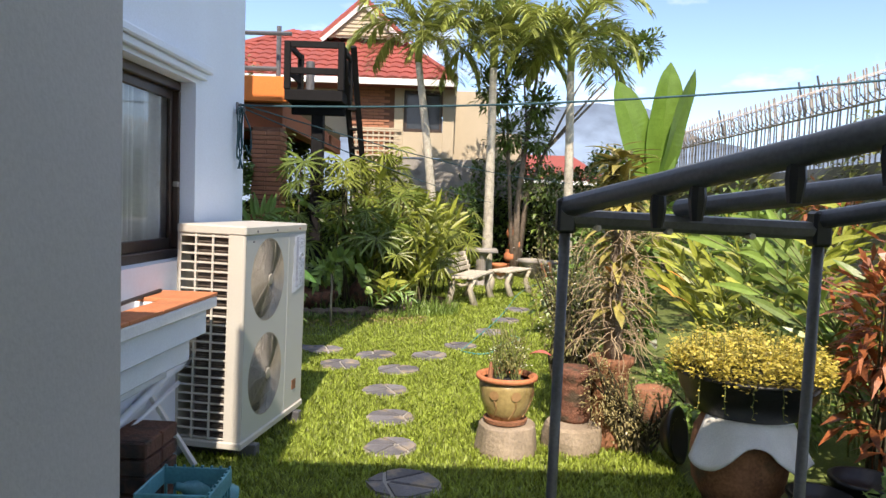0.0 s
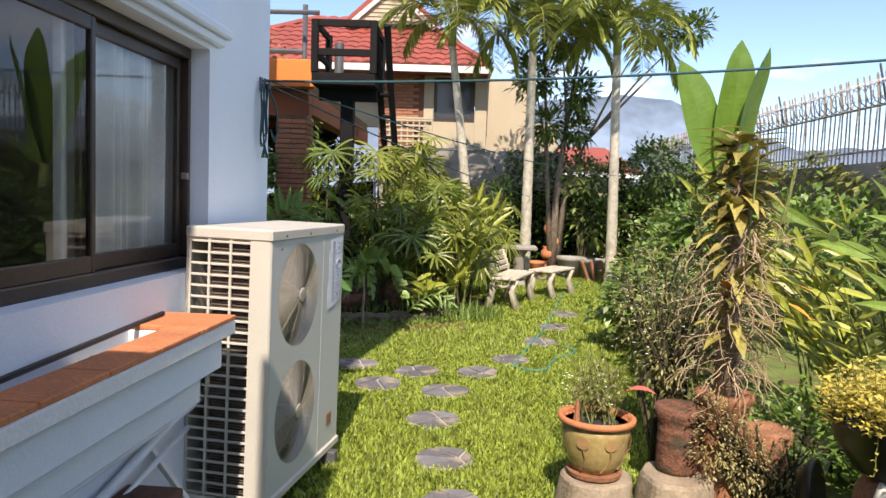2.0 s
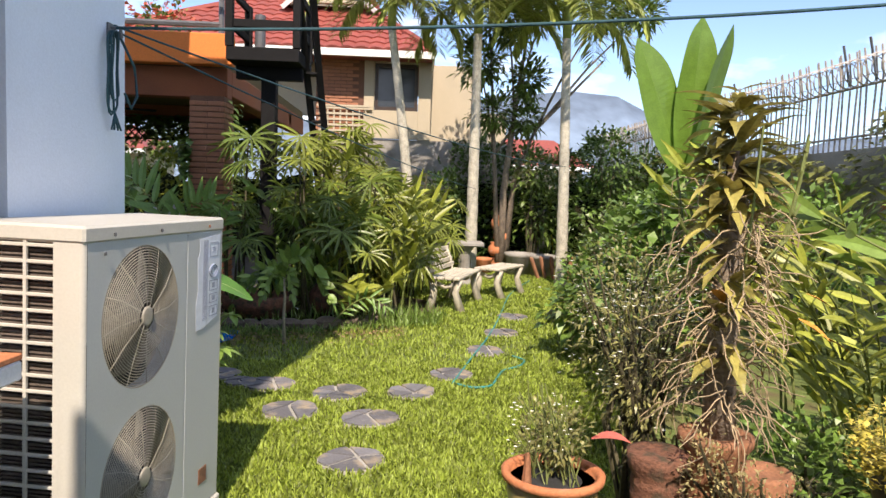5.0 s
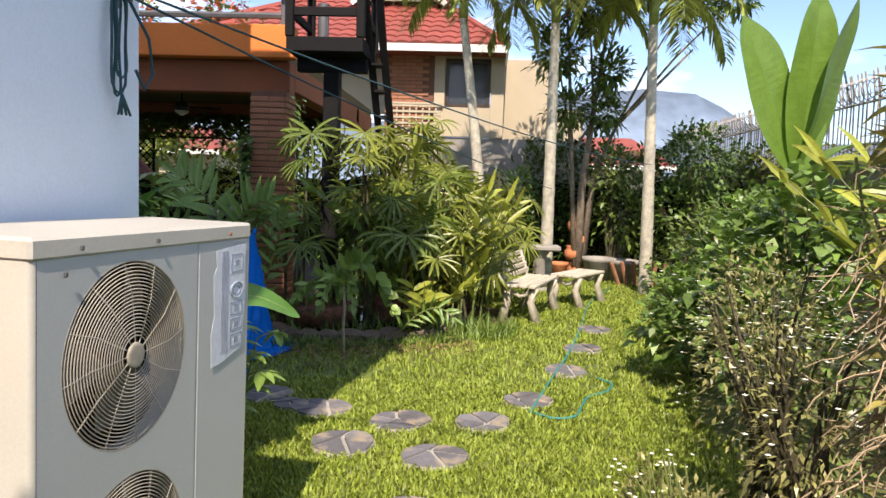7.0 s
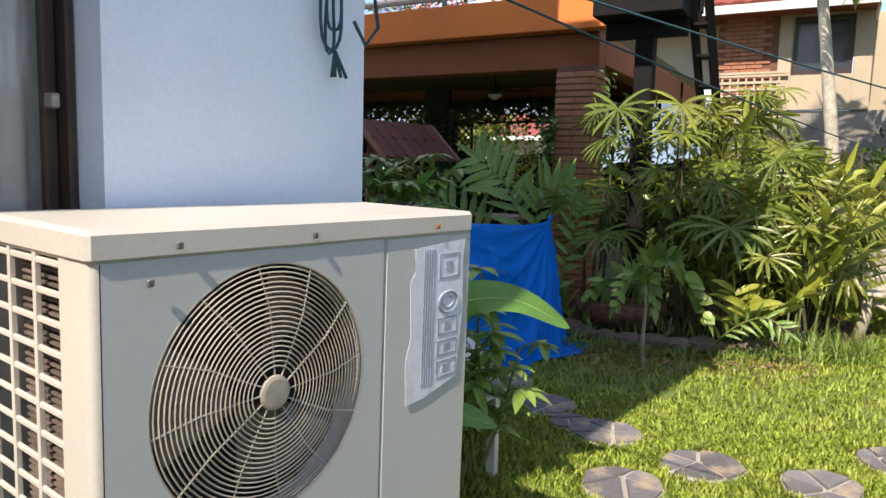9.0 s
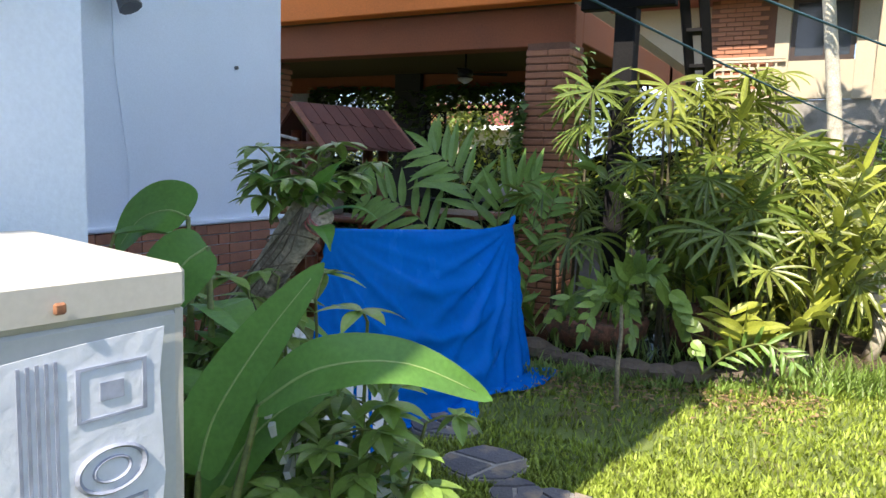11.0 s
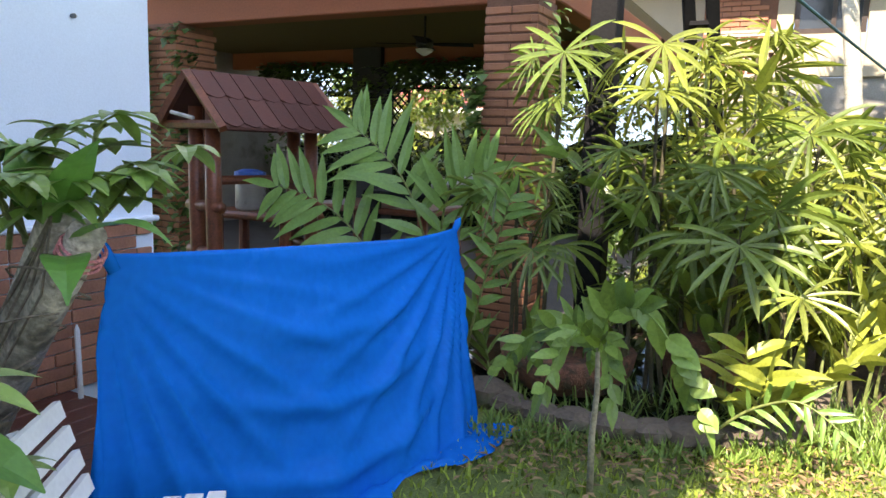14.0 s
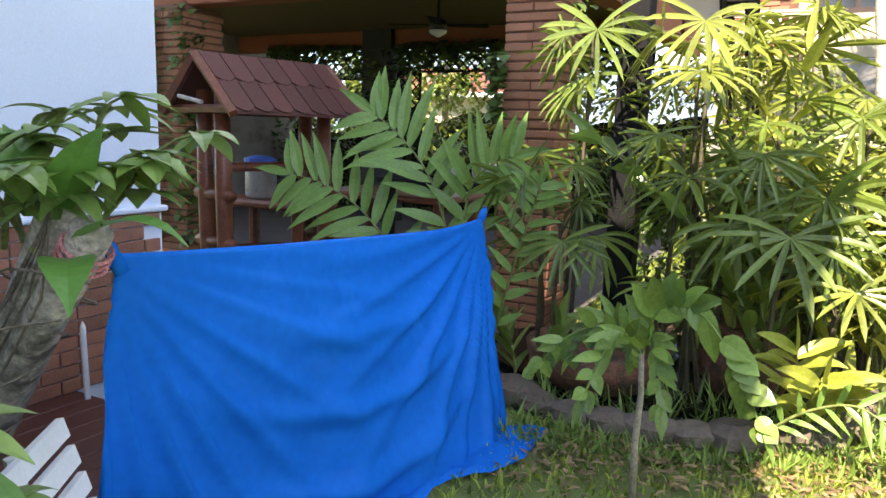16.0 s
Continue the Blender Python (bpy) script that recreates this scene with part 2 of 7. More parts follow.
def glass_mat():
    """Thin window glass: clear, with a gloss that grows towards grazing views."""
    m = bpy.data.materials.new("window_glass")
    m.use_nodes = True
    n, l = m.node_tree.nodes, m.node_tree.links
    tr, gl_, fr_, mx = n.new("ShaderNodeBsdfTransparent"), n.new("ShaderNodeBsdfGlossy"), n.new("ShaderNodeFresnel"), n.new("ShaderNodeMixShader")
    tr.inputs["Color"].default_value = (0.93, 0.94, 0.94, 1)
    gl_.inputs["Roughness"].default_value = 0.01
    fr_.inputs["IOR"].default_value = 1.62
    l.new(fr_.outputs[0], mx.inputs[0])
    l.new(tr.outputs[0], mx.inputs[1])
    l.new(gl_.outputs[0], mx.inputs[2])
    l.new(mx.outputs[0], n["Material Output"].inputs["Surface"])
    return m


M_GLASS = glass_mat()


# ---- mesh building ----
class Shape:
    """Collects vertices and faces for one mesh."""

    def __init__(self):
        self.v, self.f = [], []

    def box(self, x0, x1, y0, y1, z0, z1, bevel=0.0):
        n = len(self.v)
        b = min(bevel, 0.45 * min(x1 - x0, y1 - y0, z1 - z0))
        if b <= 0:
            self.v += [(x, y, z) for z in (z0, z1) for y in (y0, y1) for x in (x0, x1)]
            self.f += [tuple(n + i for i in q) for q in ((0, 2, 3, 1), (4, 5, 7, 6), (0, 1, 5, 4), (2, 6, 7, 3), (0, 4, 6, 2), (1, 3, 7, 5))]
            return self
        # chamfered along all edges: three vertices a corner
        idx = {}
        for ix in (0, 1):
            for iy in (0, 1):
                for iz in (0, 1):
                    X, Y, Z = (x0, x1)[ix], (y0, y1)[iy], (z0, z1)[iz]
                    sx_, sy_, sz_ = (b, -b)[ix], (b, -b)[iy], (b, -b)[iz]
                    idx[ix, iy, iz] = len(self.v)
                    self.v += [(X, Y + sy_, Z + sz_), (X + sx_, Y, Z + sz_), (X + sx_, Y + sy_, Z)]
        g = lambda a, c, d, k: idx[a, c, d] + k
        for s in (0, 1):
            q = [g(s, 0, 0, 0), g(s, 1, 0, 0), g(s, 1, 1, 0), g(s, 0, 1, 0)]
            self.f.append(tuple(q if s else q[::-1]))
            q = [g(0, s, 0, 1), g(0, s, 1, 1), g(1, s, 1, 1), g(1, s, 0, 1)]
            self.f.append(tuple(q if s else q[::-1]))
            q = [g(0, 0, s, 2), g(1, 0, s, 2), g(1, 1, s, 2), g(0, 1, s, 2)]
            self.f.append(tuple(q if s else q[::-1]))
        for a in (0, 1):
            for c in (0, 1):
                flip = a == c
                for q in ([g(0, a, c, 1), g(1, a, c, 1), g(1, a, c, 2), g(0, a, c, 2)],
                          [g(a, 0, c, 2), g(a, 1, c, 2), g(a, 1, c, 0), g(a, 0, c, 0)],
                          [g(a, c, 0, 0), g(a, c, 1, 0), g(a, c, 1, 1), g(a, c, 0, 1)]):
                    self.f.append(tuple(q if flip else q[::-1]))
        for (a, c, d), k in idx.items():
            q = (k, k + 1, k + 2)
            self.f.append(q if (a + c + d) % 2 else q[::-1])
        return self

    def tube(self, pts, radii, sides=6, cap=True):
        pts = [Vector(p) for p in pts]
        if not isinstance(radii, (list, tuple)):
            radii = [radii] * len(pts)
        n0 = len(self.v)
        ref = Vector((0.31, 0.17, 0.93)).normalized()
        for i, p in enumerate(pts):
            d = (pts[min(i + 1, len(pts) - 1)] - pts[max(i - 1, 0)])
            d = d.normalized() if d.length > 1e-9 else Vector((0, 0, 1))
            a = d.cross(ref)
            if a.length < 0.15:
                a = d.cross(Vector((1, 0, 0)))
            a.normalize()
            c = d.cross(a)
            for k in range(sides):
                t = 2 * math.pi * k / sides
                self.v.append(tuple(p + radii[i] * (math.cos(t) * a + math.sin(t) * c)))
        for i in range(len(pts) - 1):
            for k in range(sides):
                a, b = n0 + i * sides + k, n0 + i * sides + (k + 1) % sides
                self.f.append((a, b, b + sides, a + sides))
        if cap:
            self.f.append(tuple(n0 + k for k in range(sides))[::-1])
            e = n0 + (len(pts) - 1) * sides
            self.f.append(tuple(e + k for k in range(sides)))
        return self

    def ring(self, c, axis_u, axis_v, r, w, seg=40, sides=4):
        c, u, v = Vector(c), Vector(axis_u), Vector(axis_v)
        nrm = u.cross(v)
        n0 = len(self.v)
        for i in range(seg):
            t = 2 * math.pi * i / seg
            d = math.cos(t) * u + math.sin(t) * v
            for k in range(sides):
                s = 2 * math.pi * k / sides
                self.v.append(tuple(c + d * (r + w * math.cos(s)) + nrm * w * math.sin(s)))
        for i in range(seg):
            for k in range(sides):
                a, b = n0 + i * sides + k, n0 + i * sides + (k + 1) % sides
                a2, b2 = n0 + ((i + 1) % seg) * sides + k, n0 + ((i + 1) % seg) * sides + (k + 1) % sides
                self.f.append((a, a2, b2, b))
        return self

    def lathe(self, profile, seg=24, c=(0, 0, 0), wob=0.0):
        n0 = len(self.v)
        for r, z in profile:
            for k in range(seg):
                t = 2 * math.pi * k / seg
                rr = r * (1 + wob * math.sin(3 * t + 9 * z) + wob * 0.6 * math.sin(7 * t - 5 * z))
                self.v.append((c[0] + rr * math.cos(t), c[1] + rr * math.sin(t), c[2] + z))
        for i in range(len(profile) - 1):
            for k in range(seg):
                a, b = n0 + i * seg + k, n0 + i * seg + (k + 1) % seg
                self.f.append((a, b, b + seg, a + seg))
        self.f.append(tuple(n0 + k for k in range(seg))[::-1])
        e = n0 + (len(profile) - 1) * seg
        self.f.append(tuple(e + k for k in range(seg)))
        return self

    def blade(self, base, d, up, length, width, droop=0.3, segs=4, fold=0.25, shape=(0.35, 1.0), wave=0.0):
        """A leaf blade with a folded midrib, bending down along its length."""
        p, d, up = Vector(base), Vector(d).normalized(), Vector(up)
        n0 = len(self.v)
        step = length / segs
        for i in range(segs + 1):
            t = i / segs
            side = d.cross(up)
            if side.length < 1e-4:
                side = d.cross(Vector((1, 0.3, 0)))
            side.normalize()
            nrm = side.cross(d)
            w = width * 0.5 * (math.sin(math.pi * min(1.0, (t * (1 - shape[0] * 0.0) + 0.04)) ** 0.75) ** shape[1] if t < 1 else 0.0)
            if shape[0] > 0.9:
                w = width * 0.5 * max(0.0, 1 - abs(2 * t - 1) ** 5) * (0.75 + 0.25 * math.sin(math.pi * t))
            w = max(w, 0.02 * width)
            o = nrm * (fold * w + wave * w * math.sin(9 * t + length * 37))
            self.v += [tuple(p - side * w + o), tuple(p), tuple(p + side * w + o)]
            p = p + d * step
            d = (d + Vector((0, 0, -1)) * droop * (0.35 + t) / segs).normalized()
            up = side.cross(d)
        for i in range(segs):
            a = n0 + 3 * i
            self.f += [(a, a + 1, a + 4, a + 3), (a + 1, a + 2, a + 5, a + 4)]
        return self

    def leaflet(self, p, d, up, length, width, droop=0.2):
        """A small leaf of two bent quads."""
        p, d, up = Vector(p), Vector(d).normalized(), Vector(up)
        s = d.cross(up)
        if s.length < 1e-4:
            s = d.cross(Vector((0.9, 0.3, 0.2)))
        s.normalize()
        m = p + d * length * 0.5
        e = p + d * length + Vector((0, 0, -droop * length))
        k = s.cross(d) * width * 0.12
        n = len(self.v)
        self.v += [tuple(p), tuple(m - s * width * 0.5 + k), tuple(m + s * width * 0.5 + k), tuple(e)]
        self.f += [(n, n + 2, n + 1), (n + 1, n + 2, n + 3)]
        return self

    def merge(self, other, m=None):
        n = len(self.v)
        self.v += [tuple(m @ Vector(p)) for p in other.v] if m else other.v
        self.f += [tuple(n + i for i in q) for q in other.f]
        return self


def mesh_of(name, s, material, smooth=False):
    me = bpy.data.meshes.new(name)
    me.from_pydata(s.v, [], s.f)
    me.materials.append(material)
    if smooth:
        me.polygons.foreach_set("use_smooth", [True] * len(me.polygons))
    me.update()
    return me


def part(name, s, material, parent, label="", smooth=False, kind=""):
    ob = new(name, s if isinstance(s, bpy.types.Mesh) else mesh_of(name, s, material, smooth))
    ob.parent = parent
    return tagged(ob, label, kind=kind)


def thing(name, label, category, group="", m=None, kind=""):
    ob = new(name)
    ob.empty_display_size = 0.1
    if m is not None:
        ob.matrix_world = m
    return tagged(ob, label, category, group, kind)


def solid(name, s, material, label, category, kind="structure", smooth=False, group=""):
    return tagged(new(name, mesh_of(name, s, material, smooth)), label, category, group, kind)


def rnd(a, b):
    return random.uniform(a, b)


def away(az, el):
    return Vector((math.cos(az) * math.cos(el), math.sin(az) * math.cos(el), math.sin(el)))


UP = Vector((0, 0, 1))


# ---- ground and buildings ----
g = Shape()
NX, NY = 60, 80
for j in range(NY + 1):
    for i in range(NX + 1):
        u, v = 2 * i / NX - 1, 2 * j / NY - 1
        x, y = 12 * u + 790 * u ** 7, 8 + 14 * v + 790 * v ** 7
        g.v.append((x, y, 0.012 * noise.noise((x * 0.9, y * 0.9, 0)) if abs(u) < 0.9 and abs(v) < 0.9 else 0.0))
for j in range(NY):
    for i in range(NX):
        a = j * (NX + 1) + i
        g.f.append((a, a + 1, a + NX + 2, a + NX + 1))
solid("ground", g, M_SOIL, "earthy garden ground under short green lawn grass", "ground", smooth=True)

# far hills, hazed by their colour alone
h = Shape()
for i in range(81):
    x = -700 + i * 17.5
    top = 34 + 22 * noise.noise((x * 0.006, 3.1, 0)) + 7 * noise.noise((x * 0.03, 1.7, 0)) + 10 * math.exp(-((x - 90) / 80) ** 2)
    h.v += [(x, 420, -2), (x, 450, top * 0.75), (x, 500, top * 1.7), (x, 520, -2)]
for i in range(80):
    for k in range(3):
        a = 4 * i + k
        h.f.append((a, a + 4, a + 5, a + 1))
solid("backdrop", h, M_HILL, "wooded hills coloured haze-blue, far beyond the garden", "hills", smooth=True)

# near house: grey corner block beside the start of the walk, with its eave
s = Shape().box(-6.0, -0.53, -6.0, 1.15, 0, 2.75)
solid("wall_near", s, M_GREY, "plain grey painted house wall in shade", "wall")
# unseen block, added only to cast a shadow on the air conditioner's front
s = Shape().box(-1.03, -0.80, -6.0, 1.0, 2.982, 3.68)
solid("wall_shadow_block", s, M_GREY, "unseen grey block added above the porch roof to cast shade", "wall")
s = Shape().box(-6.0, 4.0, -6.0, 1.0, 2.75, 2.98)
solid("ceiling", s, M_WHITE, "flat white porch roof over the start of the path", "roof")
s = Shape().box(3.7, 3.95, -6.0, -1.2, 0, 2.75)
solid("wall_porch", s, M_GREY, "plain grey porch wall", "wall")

# long house wall with its window, wall plane x = -1.42
WX, WT = -1.42, 0.18
WY0, WY1, WZ0, WZ1 = 1.55, 4.015, 1.10, 2.09
HTOP = 4.0
s = Shape()
s.box(WX - WT, WX, 1.15, WY0, 0, HTOP)
s.box(WX - WT, WX, WY1, 4.86, 0, HTOP)
s.box(WX - WT, WX, WY0, WY1, 0, WZ0)
s.box(WX - WT, WX, WY0, WY1, WZ1, HTOP)
solid("wall_west", s, M_WALL, "pale blue-white painted house wall with a window", "wall")
s = Shape().box(-4.1, WX - WT, 4.68, 4.86, 0, HTOP)
solid("wall_return", s, M_WALL, "pale blue-white house wall returning behind the air conditioner", "wall")
s = Shape().box(-4.05, -3.87, 4.86, 8.15, 0.0, 5.2)
back_wall = solid("wall_back", s, M_WALL, "white painted house wall above a red-brown brick tile skirting", "wall")
s = Shape().box(-7.6, -4.05, 4.86, 8.15, 0.0, 5.2)
solid("wall_back_body", s, M_WALL, "white painted side of the house", "wall")
# slab added out of view, stepped to shade the pillar and most of the beam
s = Shape().box(-7.8, -2.75, 4.86, 8.35, 5.2, 5.36).box(-2.75, -2.30, 4.86, 7.92, 5.2, 5.36)
solid("roof_shade_slab", s, M_WHITE, "unseen slab added over the back wall to shade the carport", "roof")
s = Shape().box(-3.9, -3.83, 4.86, 8.17, 0.955, 0.985, 0.008)
solid("trim", s, M_WALL, "thin white painted ledge above brick skirting", "trim")
s = Shape()
ex = lambda y: -1.09 + 0.15 * (y - 2.94)     # the unseen eave is set askew so that its shadow fits the lawn
s.v = [(-6.2, 1.0, HTOP), (ex(1.0), 1.0, HTOP), (ex(6.6), 6.6, HTOP), (-6.2, 6.6, HTOP)]
s.v += [(x, y, z + 0.16) for x, y, z in s.v]
s.f = [(0, 3, 2, 1), (4, 5, 6, 7), (0, 1, 5, 4), (1, 2, 6, 5), (2, 3, 7, 6), (3, 0, 4, 7)]
solid("roof_house", s, M_WHITE, "flat house roof slab", "roof")
s = Shape().box(-6.0, -1.6, 1.3, 4.68, 0.0, 0.05)
solid("floor", s, M_TERRA, "tiled floor inside the room behind the window", "floor")
s = Shape().box(-3.6, -3.5, 1.15, 4.68, 0.0, 3.0)
solid("wall_room", s, M_CREAM, "cream wall inside the room", "wall")
s = Shape().box(-3.5, -1.6, 1.15, 4.68, 2.6, 2.7)
solid("ceiling_room", s, M_WHITE, "white ceiling inside the room", "ceiling")

# window: trim ledge above, frame, sashes, glass, curtain
win = thing("window_1", "dark brown sliding window with white curtains behind reflecting glass", "window", kind="structure")
part("window_ledge", Shape().box(WX, WX + 0.06, 1.15, 4.14, 2.155, 2.20, 0.008).box(WX, WX + 0.035, 1.15, 4.11, 2.115, 2.155, 0.006), M_WALL, win, "white moulded ledge over the window")
fr = Shape()
FX0, FX1 = WX - 0.15, WX - 0.085
fr.box(FX0, FX1, WY0, WY1, WZ0, WZ0 + 0.05, 0.005).box(FX0, FX1, WY0, WY1, WZ1 - 0.05, WZ1, 0.005)
fr.box(FX0, FX1, WY0, WY0 + 0.05, WZ0 + 0.05, WZ1 - 0.05, 0.005).box(FX0, FX1, WY1 - 0.02, WY1, WZ0 + 0.05, WZ1 - 0.05, 0.005)
part("window_frame", fr, M_BROWNFRAME, win)
for y0, y1, dx in ((WY0 + 0.05, 3.255, 0.012), (3.21, WY1 - 0.02, -0.018)):
    sa = Shape()
    xa, xb = FX0 + 0.02 + dx, FX0 + 0.045 + dx
    za, zb = WZ0 + 0.05, WZ1 - 0.05
    sa.box(xa, xb, y0, y0 + 0.055, za, zb, 0.004).box(xa, xb, y1 - 0.028, y1, za, zb, 0.004)
    sa.box(xa, xb, y0 + 0.055, y1 - 0.028, za, za + 0.06, 0.004).box(xa, xb, y0 + 0.055, y1 - 0.028, zb - 0.05, zb, 0.004)
    sash = part("sash", sa, M_BROWNFRAME, win)
    gq = Shape()
    gx = (xa + xb) / 2
    gq.v = [(gx, y0 + 0.05, za + 0.055), (gx, y1 - 0.024, za + 0.055), (gx, y1 - 0.024, zb - 0.045), (gx, y0 + 0.05, zb - 0.045)]
    gq.f = [(0, 1, 2, 3)]
    pane = part("pane", gq, M_GLASS, sash, "clear reflecting glass")
    pane.visible_shadow = False
part("latch", Shape().box(FX1 - 0.02, FX1 + 0.012, 3.955, 3.972, 1.50, 1.53, 0.003), M_METAL, win, "small metal latch")
cu = Shape()
n = 190
for i in range(n + 1):
    y = 3.12 + 1.5 * i / n
    x = -1.60 + 0.022 * math.sin(i * 0.62 + 0.8 * math.sin(i * 0.11)) + 0.018 * math.sin(i * 0.27 + 1)
    cu.v += [(x, y, 0.75), (x + 0.008 * math.sin(i), y, 2.4)]
for i in range(n):
    cu.f.append((2 * i, 2 * i + 2, 2 * i + 3, 2 * i + 1))
tagged(new("curtain", mesh_of("curtain", cu, M_CURTAIN, True)), "white pleated curtain hanging behind the window glass", "curtain")

# planter shelf with terracotta tiles under the window
SY0, SY1 = 1.16, 3.60
shelf = thing("window_shelf", "white stepped concrete shelf topped with terracotta tiles under the window", "shelf")
TR0, TR1 = -1.265, 3.30
part("slab", Shape().box(TR0, -1.13, SY0, SY1, 0.885, 0.940, 0.006), M_WHITE, shelf)
part("slab", Shape().box(WX, TR0, TR1, SY1, 0.885, 0.940, 0.004), M_WHITE, shelf)
part("trough_floor", Shape().box(WX, TR0, SY0, TR1, 0.8855, 0.892), M_CONC, shelf, "grey concrete bottom of the shallow planting trough")
part("moulding", Shape().box(WX, -1.17, SY0, SY1 - 0.04, 0.752, 0.885, 0.006), M_WALL, shelf)
part("moulding", Shape().box(WX, -1.23, SY0, SY1 - 0.10, 0.625, 0.752, 0.006), M_WALL, shelf)
part("moulding", Shape().box(WX, -1.31, SY0, SY1 - 0.18, 0.55, 0.625, 0.006), M_WALL, shelf)
y = SY0
while y < SY1 - 0.05:
    y1 = TR1 if y < TR1 < y + 0.31 else min(y + 0.30, SY1)
    end = 0.004 if y1 == SY1 else 0
    x0 = TR0 - 0.006 if y1 <= TR1 + 0.01 else WX + 0.004
    part("tile", Shape().box(x0, -1.128, y + 0.002, y1 - 0.002 + end, 0.942, 0.960, 0.003), M_TERRA, shelf)
    y = y1
rail = Shape().tube([(-1.385, 1.6, 0.905), (-1.385, 2.6, 0.940), (-1.385, 3.50, 0.970)], 0.010, 6)
tagged(new("iron_rod", mesh_of("iron_rod", rail, M_BLACK)), "thin black iron rod lying on terracotta tiles", "rod")
lt_ = Shape()
for i in range(160):
    lt_.leaflet((-1.34 + random.gauss(0, .03), 3.05 + random.gauss(0, .12), 0.893 + rnd(0, .012)), away(rnd(0, 6.28), rnd(-.1, .4)), Vector((0, 0, 1)), rnd(.012, .03), rnd(.004, .01), .1)
tagged(new("dry_leaf_heap", mesh_of("dry_leaf_heap", lt_, mat("straw_litter", (.40, .29, .15), .9, vary=.3))), "small heap of dry leaves in the planting trough", "leaf litter", kind="stuff")
M_SOOT = mat("sooty_brick", (0.13, 0.06, 0.04), 0.95, vary=0.3, scale=9, fine=60, bump=0.5, objrand=0.8, stain=(0.03, 0.025, 0.022), stain_pos=0.5)
pier = thing("brick_pier", "small sooty red brick pier under the window shelf", "pier")
part("core", Shape().box(-1.385, -1.205, 2.955, 3.255, 0.0, 0.385), M_SOOT, pier)
for r in range(5):
    for k in range(2):
        z0 = 0.005 + r * 0.078
        y0 = 2.94 + k * 0.165
        part("brick", Shape().box(-1.40, -1.19, y0, y0 + 0.158, z0, z0 + 0.066, 0.006), M_SOOT, pier)
pipe = Shape().tube([(-1.39, 2.2, 0.30), (-1.385, 3.0, 0.40), (-1.38, 3.6, 0.52), (-1.39, 4.3, 0.56)], 0.02, 8).tube([(-1.36, 2.2, 0.26), (-1.36, 3.0, 0.35), (-1.37, 3.7, 0.45)], 0.012, 6)
tagged(new("wall_pipe", mesh_of("wall_pipe", pipe, M_WALL, True)), "pale insulated pipes running along house wall", "pipe")
br = Shape().tube([(-1.41, 3.42, 0.48), (-1.30, 3.62, 0.12)], 0.016, 4)
br.tube([(-1.30, 3.62, 0.12), (-1.26, 3.66, 0.02)], 0.016, 4)
tagged(new("wall_bracket", mesh_of("wall_bracket", br, M_WHITE)), "white angled steel bracket leaning on the wall", "bracket")

# the window wall stands slightly askew, with all that is fixed to it
SKEW = pose(-1.40, 4.0, 0) @ pose(0, 0, 0, 0, 0, -2.2) @ pose(1.40, -4.0, 0)
for ob in list(scene.objects):
    if ob.parent is None and ob.name.split(".")[0] in ("wall_west", "window_1", "curtain", "window_shelf", "iron_rod", "dry_leaf_heap", "brick_pier", "wall_pipe", "wall_bracket"):
        ob.matrix_world = SKEW @ ob.matrix_world

# split-system outdoor unit
ac = thing("air_conditioner", "ivory two-fan outdoor air conditioner unit standing on grass", "air conditioner", m=pose(-1.059, 3.722, 0, 0, 0.8, -8.94))
AW, AD, AZ0, AZ1 = 0.924, 0.386, 0.102, 1.298
fan_c = ((0.325, 0.986), (0.325, 0.435))
FR = 0.238
# front sheet with two round holes
fs = Shape()
seg = 48
rows_z = [(AZ0 + 0.02, (fan_c[0][1] + fan_c[1][1]) / 2, fan_c[1]), ((fan_c[0][1] + fan_c[1][1]) / 2, AZ1 - 0.05, fan_c[0])]
for z0, z1, (cy, cz) in rows_z:
    y0, y1 = 0.018, 0.620
    n0 = len(fs.v)
    for k in range(seg):
        t = 2 * math.pi * k / seg
        dy, dz = math.cos(t), math.sin(t)
        fs.v.append((0.0, cy + FR * dy, cz + FR * dz))
        sc = min(((y1 - cy) if dy > 0 else (cy - y0)) / max(abs(dy), 1e-6), ((z1 - cz) if dz > 0 else (cz - z0)) / max(abs(dz), 1e-6))
        fs.v.append((0.0, cy + sc * dy, cz + sc * dz))
        fs.v.append((-0.05, cy + FR * dy, cz + FR * dz))
    for k in range(seg):
        a, b = n0 + 3 * k, n0 + 3 * ((k + 1) % seg)
        fs.f += [(a, a + 1, b + 1, b), (a, b, b + 2, a + 2)]
    for y, z in ((y0, z0), (y1, z0), (y1, z1), (y0, z1)):
        i = min(range(seg), key=lambda q: abs(fs.v[n0 + 3 * q + 1][1] - y) + abs(fs.v[n0 + 3 * q + 1][2] - z))
        fs.v[n0 + 3 * i + 1] = (0.0, y, z)
part("front_panel", fs, M_ACGREY, ac, "front sheet with two round fan holes, greyed for shade")
part("service_panel", Shape().box(-0.06, 0.0, 0.625, AW, AZ0 + 0.02, AZ1 - 0.05, 0.006), M_ACGREY, ac)
cp = Shape()
for i in range(9):
    t = math.pi / 2 * i / 8
    cx, cy = -0.016 + 0.016 * math.cos(t), 0.016 - 0.016 * math.sin(t)
    cp.v += [(cx, cy, AZ0 + 0.02), (cx, cy, AZ1 - 0.05)]
cp.v += [(-0.078, 0.0, AZ0 + 0.02), (-0.078, 0.0, AZ1 - 0.05)]
for i in range(9):
    cp.f.append((2 * i, 2 * i + 1, 2 * i + 3, 2 * i + 2))
